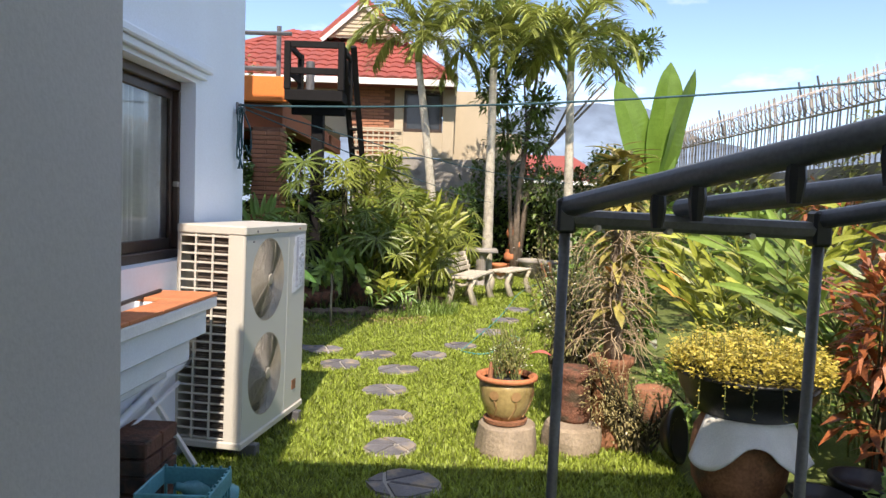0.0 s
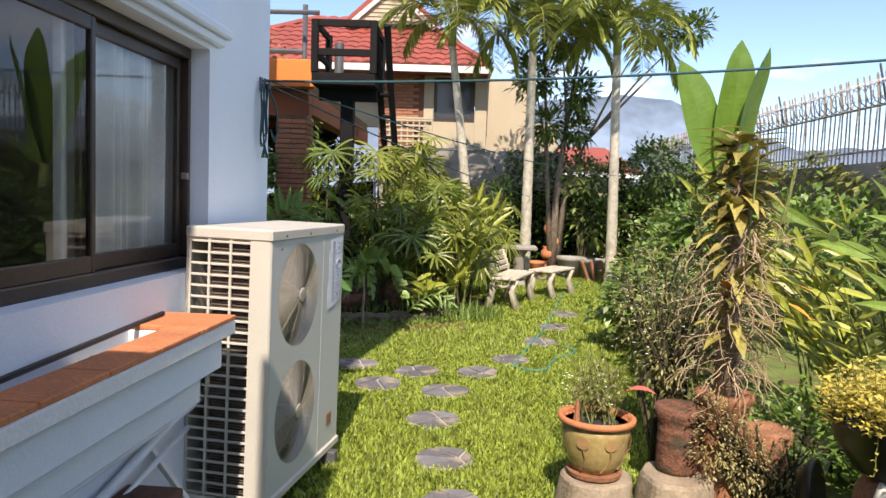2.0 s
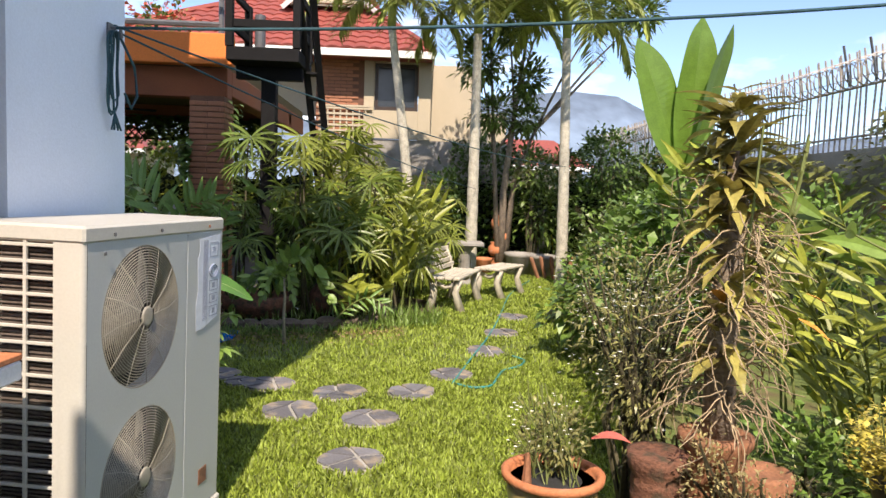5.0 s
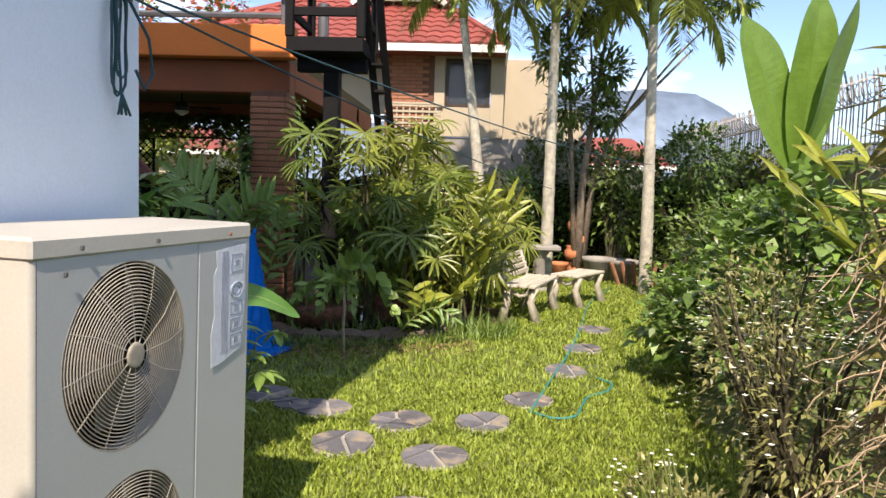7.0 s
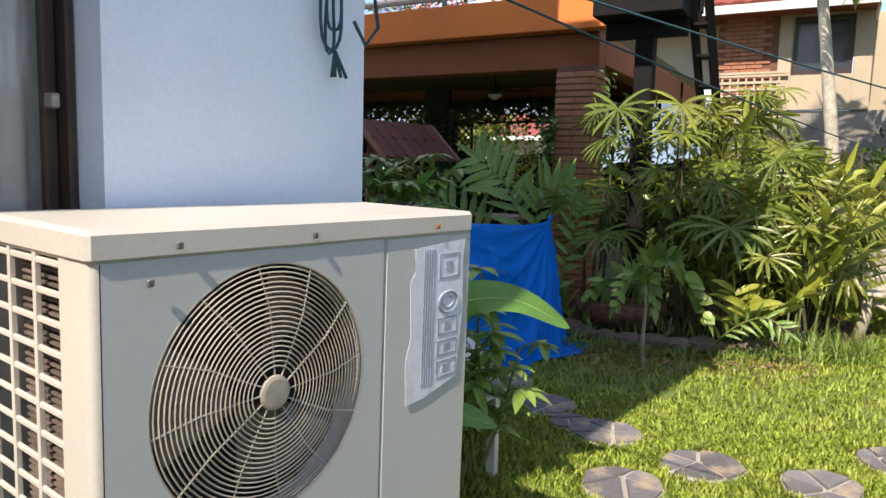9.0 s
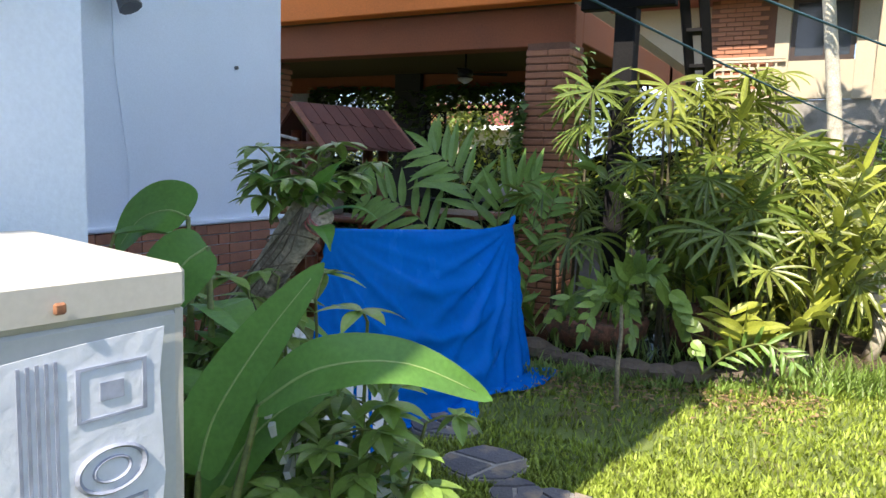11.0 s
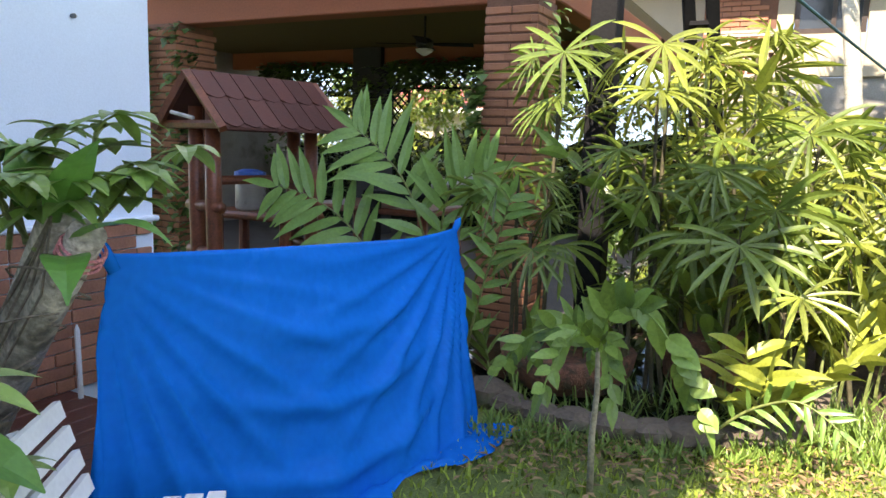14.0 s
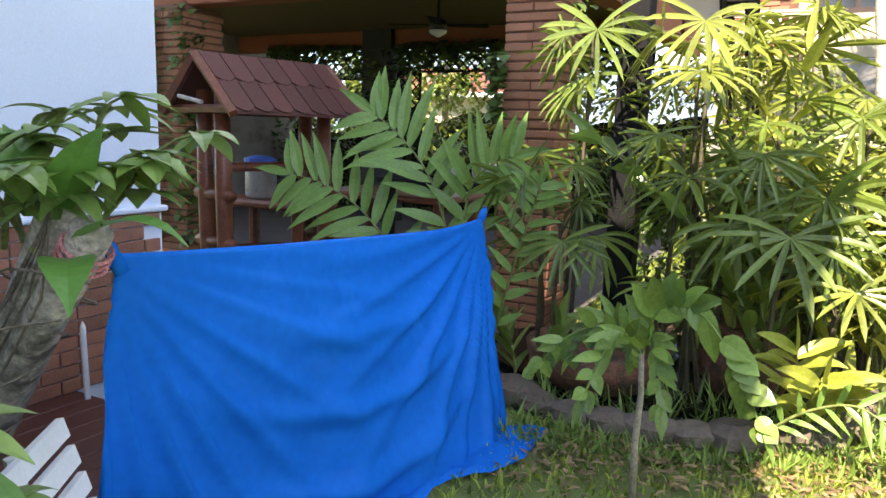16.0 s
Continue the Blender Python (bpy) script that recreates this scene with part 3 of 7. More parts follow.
part("corner_panel", cp, M_ACSHELL, ac, "rounded ivory corner sheet", smooth=True)
part("back_panel", Shape().box(-AD, -AD + 0.012, 0.0, AW, AZ0 + 0.02, AZ1 - 0.05).box(-AD + 0.012, 0.0, AW - 0.006, AW + 0.004, AZ0 + 0.02, AZ1 - 0.05), M_ACSHELL, ac)
lid = Shape().box(-AD - 0.005, 0.005, -0.005, AW + 0.008, AZ1 - 0.052, AZ1, 0.008)
part("lid", lid, M_ACSHELL, ac, "ivory sheet lid with rolled edge")
part("base_pan", Shape().box(-AD - 0.01, 0.012, -0.012, AW + 0.012, AZ0 - 0.02, AZ0 + 0.02, 0.006), M_ACSHELL, ac, "rusty ivory base pan")
for yy in (0.10, AW - 0.16):
    part("foot", Shape().box(-AD - 0.03, 0.05, yy, yy + 0.06, 0.0, AZ0 - 0.02, 0.005), M_STEEL, ac)
# end grille
gr = Shape()
gz0, gz1 = AZ0 + 0.02, AZ1 - 0.05
for x in (-0.375, -0.282, -0.184, -0.085):
    w = 0.011 if x in (-0.282, -0.184) else 0.020
    gr.box(x - w / 2, x + w / 2, 0.000, 0.010, gz0, gz1, 0.001)
nz = 23
for k in range(nz + 1):
    z = gz0 + 0.012 + (gz1 - gz0 - 0.024) * k / nz
    gr.box(-0.365, -0.08, 0.002, 0.009, z - 0.0055, z + 0.0055, 0.002)
part("end_grille", gr, M_ACSHELL, ac, "ivory slotted end grille")
fin = Shape()
for k in range(90):
    z = gz0 + 0.02 + k * (gz1 - gz0 - 0.04) / 90
    fin.box(-0.278, -0.082, 0.020, 0.032, z, z + 0.005)
fin.box(-0.280, -0.080, 0.033, 0.039, gz0, gz1)
part("radiator", fin, M_FIN, ac, kind="stuff")
for cy, cz in fan_c:
    rim = Shape().ring((-0.002, cy, cz), (0, 1, 0), (0, 0, 1), FR - 0.001, 0.0028, 64, 6)
    guard = part("fan_guard", rim, M_WIRE, ac, "round ivory wire fan guard")
    for r in range(1, 22):
        rr = 0.04 + (FR - 0.04) * r / 22
        part("ring", Shape().ring((0.012 - 0.014 * (rr / FR) ** 2, cy, cz), (0, 1, 0), (0, 0, 1), rr, 0.0018, 56, 4), M_WIRE, guard)
    for k in range(12):
        t = 2 * math.pi * k / 12
        part("spoke", Shape().tube([(0.0116, cy + 0.03 * math.cos(t), cz + 0.03 * math.sin(t)), (0.0066, cy + 0.15 * math.cos(t + 0.05), cz + 0.15 * math.sin(t + 0.05)), (-0.002, cy + FR * math.cos(t + 0.12), cz + FR * math.sin(t + 0.12))], 0.0019, 4), M_WIRE, guard)
    hub = Shape()
    n0 = 0
    for x, r in ((0.010, 0.033), (0.016, 0.032), (0.018, 0.026), (0.019, 0.0)):
        for k in range(24):
            t = 2 * math.pi * k / 24
            hub.v.append((x, cy + r * math.cos(t), cz + r * math.sin(t)))
    for i in range(3):
        for k in range(24):
            a, b = i * 24 + k, i * 24 + (k + 1) % 24
            hub.f.append((a, b, b + 24, a + 24))
    part("hub_cap", hub, M_WIRE, guard)
    for k in range(3):
        bl = Shape()
        t = 2 * math.pi * k / 3 + 0.5
        for j in range(6):
            a0 = t + j * 0.2
            x0 = -0.10 + j * 0.014
            bl.v += [(x0, cy + 0.05 * math.cos(a0), cz + 0.05 * math.sin(a0)), (x0, cy + 0.215 * math.cos(a0), cz + 0.215 * math.sin(a0))]
        bl.f = [(2 * j, 2 * j + 2, 2 * j + 3, 2 * j + 1) for j in range(5)]
        part("fan_blade", bl, M_FANBLADE, ac, "dusty dark fan blade at rest")
part("inner_box", Shape().box(-0.16, -0.15, 0.07, 0.62, AZ0 + 0.03, AZ1 - 0.06), M_DARKIN, ac)
lb = Shape()
pts = [(0.748, 0.76), (0.80, 0.765), (0.90, 0.80), (0.905, 0.86), (0.915, 1.0), (0.91, 1.14), (0.915, 1.205), (0.84, 1.20), (0.762, 1.19), (0.768, 1.13), (0.752, 1.10), (0.758, 0.95), (0.744, 0.88)]
on_panel = lambda y, z: ((y - 0.744) * 1.22 + 0.694, (z - 0.76) * 0.83 + 0.862)
lb.v = [(0.003, *on_panel(y, z)) for y, z in pts] + [(0.004, *on_panel(y, z)) for y, z in pts]
lb.f = [tuple(range(13, 26)), tuple(range(13))[::-1]] + [(i, (i + 1) % 13, 13 + (i + 1) % 13, 13 + i) for i in range(13)]
label_ob = part("sticker", lb, M_LABEL, ac, "torn white sticker with faded blue stripes and shapes")
st = Shape()
for k in range(5):
    st.box(0.0045, 0.0055, 0.79 + k * 0.007, 0.793 + k * 0.007, 0.80, 1.185)
st.ring((0.005, 0.865, 1.03), (0, 1, 0), (0, 0, 1), 0.030, 0.003, 28, 4)
st.ring((0.005, 0.865, 1.03), (0, 1, 0), (0, 0, 1), 0.016, 0.002, 20, 4)
for za, zb in ((1.10, 1.17), (0.935, 0.985), (0.875, 0.92), (0.81, 0.86)):
    st.box(0.0045, 0.0055, 0.835, 0.839, za, zb).box(0.0045, 0.0055, 0.893, 0.897, za, zb)
    st.box(0.0045, 0.0055, 0.839, 0.893, za, za + 0.004).box(0.0045, 0.0055, 0.839, 0.893, zb - 0.004, zb)
    st.box(0.0045, 0.0055, 0.855, 0.876, (za + zb) / 2 - 0.012, (za + zb) / 2 + 0.012)
st.v = [(x, *on_panel(y, z)) for x, y, z in st.v]
part("print", st, M_INK, label_ob, "faded blue stripes and outlines")
bd = Shape().box(0.0005, 0.003, 0.750, 0.820, 0.225, 0.290, 0.001)
part("badge", bd, M_CLAY, ac, "rust-stained maker's plate")
for y, z in ((0.09, AZ1 - 0.085), (0.14, AZ1 - 0.03), (0.42, AZ1 - 0.03), (0.79, AZ1 - 0.03)):
    part("screw", Shape().box(0.007, 0.012, y - 0.006, y + 0.006, z - 0.006, z + 0.006, 0.002), M_CLAY if y > 0.7 else M_STEEL, ac)

# hook and rope coil on the wall, with the wash lines
hk = thing("rope_hook", "dark steel hook on the wall with a coiled teal rope", "hook", m=pose(0, -0.11, -0.055))
part("hook", Shape().box(WX, WX + 0.012, 4.80, 4.84, 2.06, 2.14, 0.003).tube([(WX + 0.01, 4.82, 2.12), (WX + 0.05, 4.82, 2.12), (WX + 0.055, 4.82, 2.08)], 0.008, 6), M_STEEL, hk)
rp = Shape()
for dx, w, ln in ((0.035, 0.05, 0.33), (0.045, 0.035, 0.28), (0.03, 0.02, 0.34)):
    loop = []
    for k in range(21):
        t = 2 * math.pi * k / 20
        loop.append((WX + dx + 0.006 * math.sin(3 * t), 4.80 - 0.02 + w * math.sin(t), 2.10 - ln / 2 + ln / 2 * math.cos(t)))
    rp.tube(loop, 0.0048, 5)
rp.tube([(WX + 0.04, 4.82, 2.1), (WX + 0.06, 4.93, 1.98), (WX + 0.06, 4.96, 1.86), (WX + 0.06, 4.90, 1.80), (WX + 0.05, 4.86, 1.86)], 0.006, 5)
for k in range(4):
    rp.tube([(WX + 0.04, 4.79, 1.77), (WX + 0.04 + rnd(-.02, .02), 4.79 + rnd(-.05, .05), 1.70)], 0.005, 4)
part("rope_coil", rp, M_ROPE, hk, "coiled teal rope with frayed ends", True)


def line_of(a, b, sag, r, n=24):
    a, b = Vector(a), Vector(b)
    return Shape().tube([a + (b - a) * (k / n) - UP * sag * 4 * (k / n) * (1 - k / n) for k in range(n + 1)], r, 5)


for nm, a, b, sag, r in (("wash_line", (WX + 0.05, 4.71, 2.065), (4.95, 3.6, 2.60), 0.16, 0.007),
                         ("wash_line", (WX + 0.05, 4.71, 2.075), (2.3, 13.0, 1.95), 0.10, 0.005),
                         ("wash_line", (WX + 0.05, 4.71, 2.055), (0.9, 13.4, 1.55), 0.06, 0.005)):
    tagged(new(nm, mesh_of(nm, line_of(a, b, sag, r), M_ROPE, True)), "thin taut twisted rope strung across the garden", "rope", "wash lines")

hk.matrix_world = SKEW @ hk.matrix_world

# cables on the back wall and small fittings
cb = Shape().tube([(-3.85, 6.72, 4.0), (-3.85, 6.74, 2.6), (-3.85, 6.76, 1.9), (-3.85, 6.84, 1.3), (-3.85, 6.82, 1.0)], 0.005, 5)
cb.tube([(-3.85, 6.40, 4.2), (-3.85, 6.41, 2.4), (-3.85, 6.42, 0.95)], 0.007, 5)
tagged(new("wall_cable", mesh_of("wall_cable", cb, M_WALL)), "thin pale cables hanging down the white wall", "cable")
lampw = thing("wall_lamp", "small dark outdoor lamp fixed on the white wall", "lamp")
part("bracket", Shape().box(-3.87, -3.80, 6.66, 6.76, 2.30, 2.38, 0.006), M_STEEL, lampw)
part("housing", Shape().tube([(-3.80, 6.71, 2.36), (-3.72, 6.73, 2.26), (-3.68, 6.74, 2.19)], [0.03, 0.05, 0.065], 10), M_STEEL, lampw)
tagged(new("wall_plug", mesh_of("wall_plug", Shape().lathe([(0.012, 0), (0.012, 0.02), (0.004, 0.022)], 8), M_STEEL)), "tiny dark screw fitting on the white wall", "fitting").matrix_world = pose(-3.87, 7.70, 2.0, 0, 90, 0)

# deck under the back wall
deck = thing("wooden_deck", "dark red-brown timber deck beside the brick skirting", "deck")
part("frame", Shape().box(-3.86, -2.55, 4.87, 7.6, 0.0, 0.085), M_DARKIN, deck)
for k in range(10):
    x0 = -3.86 + k * 0.132
    part("plank", Shape().box(x0, x0 + 0.126, 4.87, 7.6, 0.087, 0.112, 0.004), M_DECK, deck)

# carport at the back: pillars, beams, ceiling slab, terrace above
PX0, PX1, PY0, PY1 = -2.80, -2.38, 10.22, 10.64
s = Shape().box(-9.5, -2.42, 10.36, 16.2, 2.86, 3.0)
solid("ceiling_carport", s, M_YELLOW, "yellow painted carport ceiling, coloured dark for its shade", "ceiling")
s = Shape().box(-9.5, -2.30, 10.18, 10.36, 2.86, 3.22, 0.01)
solid("beam_front", s, M_ORANGE, "bright orange painted concrete fascia beam", "beam")
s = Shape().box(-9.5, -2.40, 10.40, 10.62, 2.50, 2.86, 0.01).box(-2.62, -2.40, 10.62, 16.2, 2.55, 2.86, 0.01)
solid("beam_inner", s, M_ORANGE_DK, "orange carport beam, coloured darker for shade", "beam")
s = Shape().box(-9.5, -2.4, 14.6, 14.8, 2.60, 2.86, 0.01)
solid("beam_back", s, M_ORANGE_DK, "orange rear beam of carport, coloured darker for shade", "beam")
s = Shape().box(-9.5, -2.35, 10.4, 16.2, 0.0, 0.03)
# the floor's colour is darkened to hold the carport's shade
solid("floor_carport", s, mat("shade_darkened_concrete", (0.11, 0.10, 0.09), 0.85, vary=0.2, scale=2, bump=0.2), "grey concrete carport floor", "floor")
# side wall added to keep light out of the carport
s = Shape().box(-9.7, -9.5, 10.2, 16.2, 0.0, 3.2)
solid("wall_light_block", s, M_CONC, "added grey side wall keeping light out of the carport", "wall")


def brick_pillar(name, x0, x1, y0, y1, top, label):
    p = thing(name, label, "pillar", kind="structure")
    part("core", Shape().box(x0 + 0.012, x1 - 0.012, y0 + 0.012, y1 - 0.012, 0, top), M_MORTAR, p)
    bh, j = 0.052, 0.014
    half = (x1 - x0) / 2
    bx = mesh_of("brick", Shape().box(-half / 2 + 0.004, half / 2 - 0.004, -0.05, 0.05, 0, bh, 0.005), M_BRICK)
    by = mesh_of("brick", Shape().box(-0.05, 0.05, -half / 2 + 0.004, half / 2 - 0.004, 0, bh, 0.005), M_BRICK)
    z, r = 0.01, 0
    while z + bh < top:
        for k in range(2):
            off = rnd(-0.003, 0.003)
            if r % 2 == 0:
                xs = x0 + half * (k + 0.5)
                part("brick", bx, None, p).location = (xs, y0 + 0.05 + off, z)
                part("brick", by, None, p).location = (x1 - 0.05 + off, y0 + 0.1 + (y1 - y0 - 0.1) * (k + 0.5) / 2, z)
            else:
                part("brick", bx, None, p).location = (x0 - 0.05 + half * (k + 0.5) + (0.05 if k == 0 else 0), y0 + 0.05 + off, z)
                part("brick", by, None, p).location = (x1 - 0.05 + off, y0 + half * (k + 0.5), z)
        z += bh + j
        r += 1
    return p


brick_pillar("pillar_front", PX0, PX1, PY0, PY1, 2.50, "orange brick carport pillar with raked mortar joints")
brick_pillar("pillar_side", -6.55, -6.05, 10.3, 10.8, 2.50, "orange brick carport pillar wound with ivy")
s = Shape().box(-6.95, -6.45, 14.5, 14.9, 0, 2.86)
solid("pillar_back", s, M_DARKIN, "dark carport pillar overgrown with vines", "pillar")

# brick-tile skirting on the back wall
skirt_a = mesh_of("tile", Shape().box(0, 0.016, -0.098, 0.098, 0, 0.064, 0.004), M_SKIRT)
skirt_b = mesh_of("tile", Shape().box(0, 0.020, -0.048, 0.048, 0, 0.064, 0.004), M_SKIRT)
r, z = 0, 0.115
while z < 0.94:
    y, k = 5.4 + (0.1 if r % 2 else 0.0), r
    while y < 8.1:
        big = (k * 7 + r * 3) % 4 != 0
        w = 0.098 if big else 0.048
        if y + 2 * w < 8.15:
            part("tile", skirt_a if big else skirt_b, None, back_wall).location = (-3.868, y + w, z)
        y += 2 * w + 0.006
        k += 1
    z += 0.070
    r += 1
tagged(new("plastic_stake", mesh_of("plastic_stake", Shape().tube([(-3.72, 7.56, 0.112), (-3.73, 7.56, 0.46), (-3.73, 7.56, 0.49)], [0.014, 0.014, 0.004], 8), M_WHITE)), "white plastic garden stake standing on the deck", "stake")


def lattice(name, x0, x1, z0, z1, y, label, step=0.13):
    p = thing(name, label, "lattice")
    a = Shape()
    fr_ = 0.03
    part("frame", Shape().box(x0, x1, y - 0.02, y + 0.02, z0, z0 + fr_).box(x0, x1, y - 0.02, y + 0.02, z1 - fr_, z1).box(x0, x0 + fr_, y - 0.02, y + 0.02, z0 + fr_, z1 - fr_).box(x1 - fr_, x1, y - 0.02, y + 0.02, z0 + fr_, z1 - fr_), M_BLACKWOOD, p)
    hgt = z1 - z0
    for sg, dy in ((1, -0.008), (-1, 0.008)):
        x = x0 - hgt
        while x < x1:
            xa, xb = x, x + hgt
            za, zb = (z0, z1) if sg > 0 else (z1, z0)
            ta = max(0, (x0 - xa) / hgt)
            tb = min(1, (x1 - xa) / hgt)
            if tb > ta + 0.02:
                part("slat", Shape().tube([(xa + ta * hgt, y + dy, za + ta * (zb - za)), (xa + tb * hgt, y + dy, za + tb * (zb - za))], 0.013, 4), M_BLACKWOOD, p)
            x += step
    return p


lattice("lattice_panel", -6.4, -2.7, 2.25, 2.62, 14.68, "dark timber diamond lattice hung with vines under the carport roof")
lattice("lattice_panel", -8.8, -7.0, 2.15, 2.66, 14.68, "dark timber diamond lattice half covered in leaves")
lattice("lattice_panel", -6.42, -6.02, 1.45, 2.24, 14.66, "narrow dark timber diamond lattice beside a pillar")

cf = thing("ceiling_fan", "dark ceiling fan at rest under the carport", "fan")
part("rod", Shape().tube([(-4.58, 12.5, 2.86), (-4.58, 12.5, 2.62)], 0.015, 6), M_BLACK, cf)
part("motor", Shape().lathe([(0.05, 0), (0.10, 0.03), (0.10, 0.09), (0.04, 0.13)], 14, (-4.58, 12.5, 2.50)), M_BLACK, cf, smooth=True)
part("lamp_bowl", Shape().lathe([(0.02, 0), (0.09, 0.04), (0.10, 0.07)], 14, (-4.58, 12.5, 2.43)), M_CURTAIN, cf, "white glass lamp bowl", True)
for k in range(4):
    t = k * math.pi / 2 + 0.4
    c, d = math.cos(t), math.sin(t)
    q = Shape()
    for rr, w in ((0.10, 0.03), (0.2, 0.06), (0.55, 0.07)):
        q.v += [(-4.58 + c * rr - d * w, 12.5 + d * rr + c * w, 2.545), (-4.58 + c * rr + d * w, 12.5 + d * rr - c * w, 2.56),
                (-4.58 + c * rr + d * w, 12.5 + d * rr - c * w, 2.566), (-4.58 + c * rr - d * w, 12.5 + d * rr + c * w, 2.551)]
    for i in range(2):
        for e in range(4):
            a = 4 * i + e
            b = 4 * i + (e + 1) % 4
            q.f.append((a, b, b + 4, a + 4))
    q.f += [(0, 1, 2, 3), (11, 10, 9, 8)]
    part("blade", q, M_BLACKWOOD, cf)

# terrace planters and rail on top of the carport
tr = thing("terrace_rail", "dark steel terrace railing above the orange beam", "railing")
for x in (-9.0, -7.4, -5.8, -4.2, -2.45):
    part("post", Shape().tube([(x, 10.3, 3.22), (x, 10.3, 3.95)], 0.035, 6), M_STEEL, tr)
part("rail", Shape().tube([(-9.4, 10.3, 3.34), (-2.45, 10.3, 3.34)], 0.035, 6), M_STEEL, tr)
part("rail", Shape().tube([(-9.4, 10.3, 3.80), (-2.2, 10.0, 3.78)], 0.03, 6), M_STEEL, tr, "blue-black top rail")

# dark timber landing with its stairs and posts
ln = thing("timber_landing", "dark painted timber stair landing with railings on a tall post", "landing")
LX0, LX1, LY0, LY1, LZ = -2.12, -1.36, 9.25, 10.15, 2.86
part("deck", Shape().box(LX0, LX1, LY0, LY1, LZ - 0.10, LZ + 0.04, 0.006), M_BLACKWOOD, ln)
for x, y in ((LX0 + .03, LY0 + .03), (LX1 - .03, LY0 + .03), (LX1 - .03, LY1 - .03), (LX0 + .03, LY1 - .03)):
    part("post", Shape().box(x - 0.04, x + 0.04, y - 0.04, y + 0.04, LZ + 0.04, LZ + 0.66, 0.006), M_BLACKWOOD, ln)
for z in (LZ + 0.24, LZ + 0.58):
    part("rail", Shape().box(LX0 + .07, LX1 - .07, LY0 + 0.01, LY0 + 0.05, z, z + 0.085, 0.005), M_BLACKWOOD, ln)
    part("rail", Shape().box(LX0 + 0.01, LX0 + 0.05, LY0 + .07, LY1 - .07, z, z + 0.085, 0.005), M_BLACKWOOD, ln)
    part("rail", Shape().box(LX1 - 0.05, LX1 - 0.01, LY0 + .07, LY1 - .07, z, z + 0.085, 0.005), M_BLACKWOOD, ln)
part("support_post", Shape().box(-1.83, -1.67, 9.62, 9.78, 0.0, LZ - 0.10, 0.008), M_BLACKWOOD, ln)
part("brace", Shape().box(-2.1, -1.38, 9.6, 9.7, LZ - 0.24, LZ - 0.10, 0.005), M_BLACKWOOD, ln)
for x in (-1.38, -1.24):
    part("stringer", Shape().tube([(x, 9.3, 3.48), (x + 0.01, 9.7, 2.9), (x + 0.10, 11.3, 0.5)], 0.05, 4), M_BLACKWOOD, ln)
for k in range(9):
    y, z = 9.75 + k * 0.17, 2.72 - k * 0.25
    part("step", Shape().box(-1.36 + 0.01 * k, -1.24 + 0.01 * k, y, y + 0.18, z, z + 0.03, 0.004), M_BLACKWOOD, ln)
tagged(new("downpipe", mesh_of("downpipe", Shape().tube([(-1.93, 10.0, 2.9), (-1.93, 10.0, 3.40)], 0.06, 10), M_STEEL)), "dark steel pipe standing on the timber landing", "pipe")

# the house behind
HY = 17.2
hs = thing("house", "two-storey cream and orange brick house with a red tiled hip roof", "house")
w = Shape()
w.box(-8.5, -2.30, HY + 0.4, HY + 0.6, 3.1, 4.35)
w.box(-1.27, -1.05, HY - 0.03, HY + 0.2, 2.6, 4.35, 0.01)
w.box(-1.05, 0.0, HY, HY + 0.2, 2.62, 3.22).box(-1.05, 0.0, HY, HY + 0.2, 4.22, 4.35)
w.box(-0.10, 0.18, HY - 0.02, HY + 0.2, 2.6, 4.35, 0.01)
part("wall", w, M_CREAM, hs, "cream rendered upper wall")
part("wall", Shape().box(0.18, 1.25, HY + 0.7, HY + 0.9, 1.0, 4.35).box(1.25, 1.9, HY + 0.5, HY + 0.7, 1.0, 3.3), M_CREAM, hs)
part("wall", Shape().box(-2.3, 1.9, HY + 0.05, HY + 0.25, 0.0, 2.6), M_CONC, hs, "grey rendered lower wall")
bw = part("brick_wall", Shape().box(-2.30, -1.27, HY + 0.02, HY + 0.2, 2.6, 4.35), M_MORTAR, hs, "orange brick panel of upper storey")
bm = mesh_of("brick", Shape().box(-0.125, 0.125, -0.02, 0.03, 0, 0.062, 0.004), M_BRICK)
z, r = 2.61, 0
while z < 4.25:
    x = -2.30 + (0.13 if r % 2 == 0 else 0.26)
    while x < -1.39:
        part("brick", bm, None, bw).location = (x, HY + 0.012, z)
        x += 0.262
    z += 0.076
    r += 1
wi = part("window", Shape().box(-1.04, -0.11, HY + 0.03, HY + 0.08, 3.22, 3.30).box(-1.04, -0.11, HY + 0.03, HY + 0.08, 4.14, 4.22).box(-1.04, -0.97, HY + 0.03, HY + 0.08, 3.30, 4.14).box(-0.18, -0.11, HY + 0.03, HY + 0.08, 3.30, 4.14).box(-0.56, -0.50, HY + 0.03, HY + 0.08, 3.30, 4.14), M_BROWNFRAME, hs, "dark brown framed window")
part("pane", Shape().box(-0.97, -0.56, HY + 0.05, HY + 0.06, 3.30, 4.14).box(-0.50, -0.18, HY + 0.05, HY + 0.06, 3.30, 4.14), mat("dark_far_glass", (0.03, 0.035, 0.04), 0.08, vary=0.1, bump=0.0), wi)
trl = part("trellis", Shape().box(-2.26, -1.08, HY - 0.14, HY - 0.10, 3.25, 3.29), M_CREAM, hs, "pale garden trellis in front of brick")
for k in range(9):
    part("slat", Shape().box(-2.22, -1.12, HY - 0.13, HY - 0.115, 2.24 + k * 0.12, 2.285 + k * 0.12), M_CREAM, trl)
for k in range(8):
    x = -2.18 + k * 0.135
    part("slat", Shape().box(x, x + 0.035, HY - 0.114, HY - 0.10, 2.2, 3.25), M_CREAM, trl)
EX0, EX1, EY, EZ = -7.2, 0.18, 16.55, 4.36
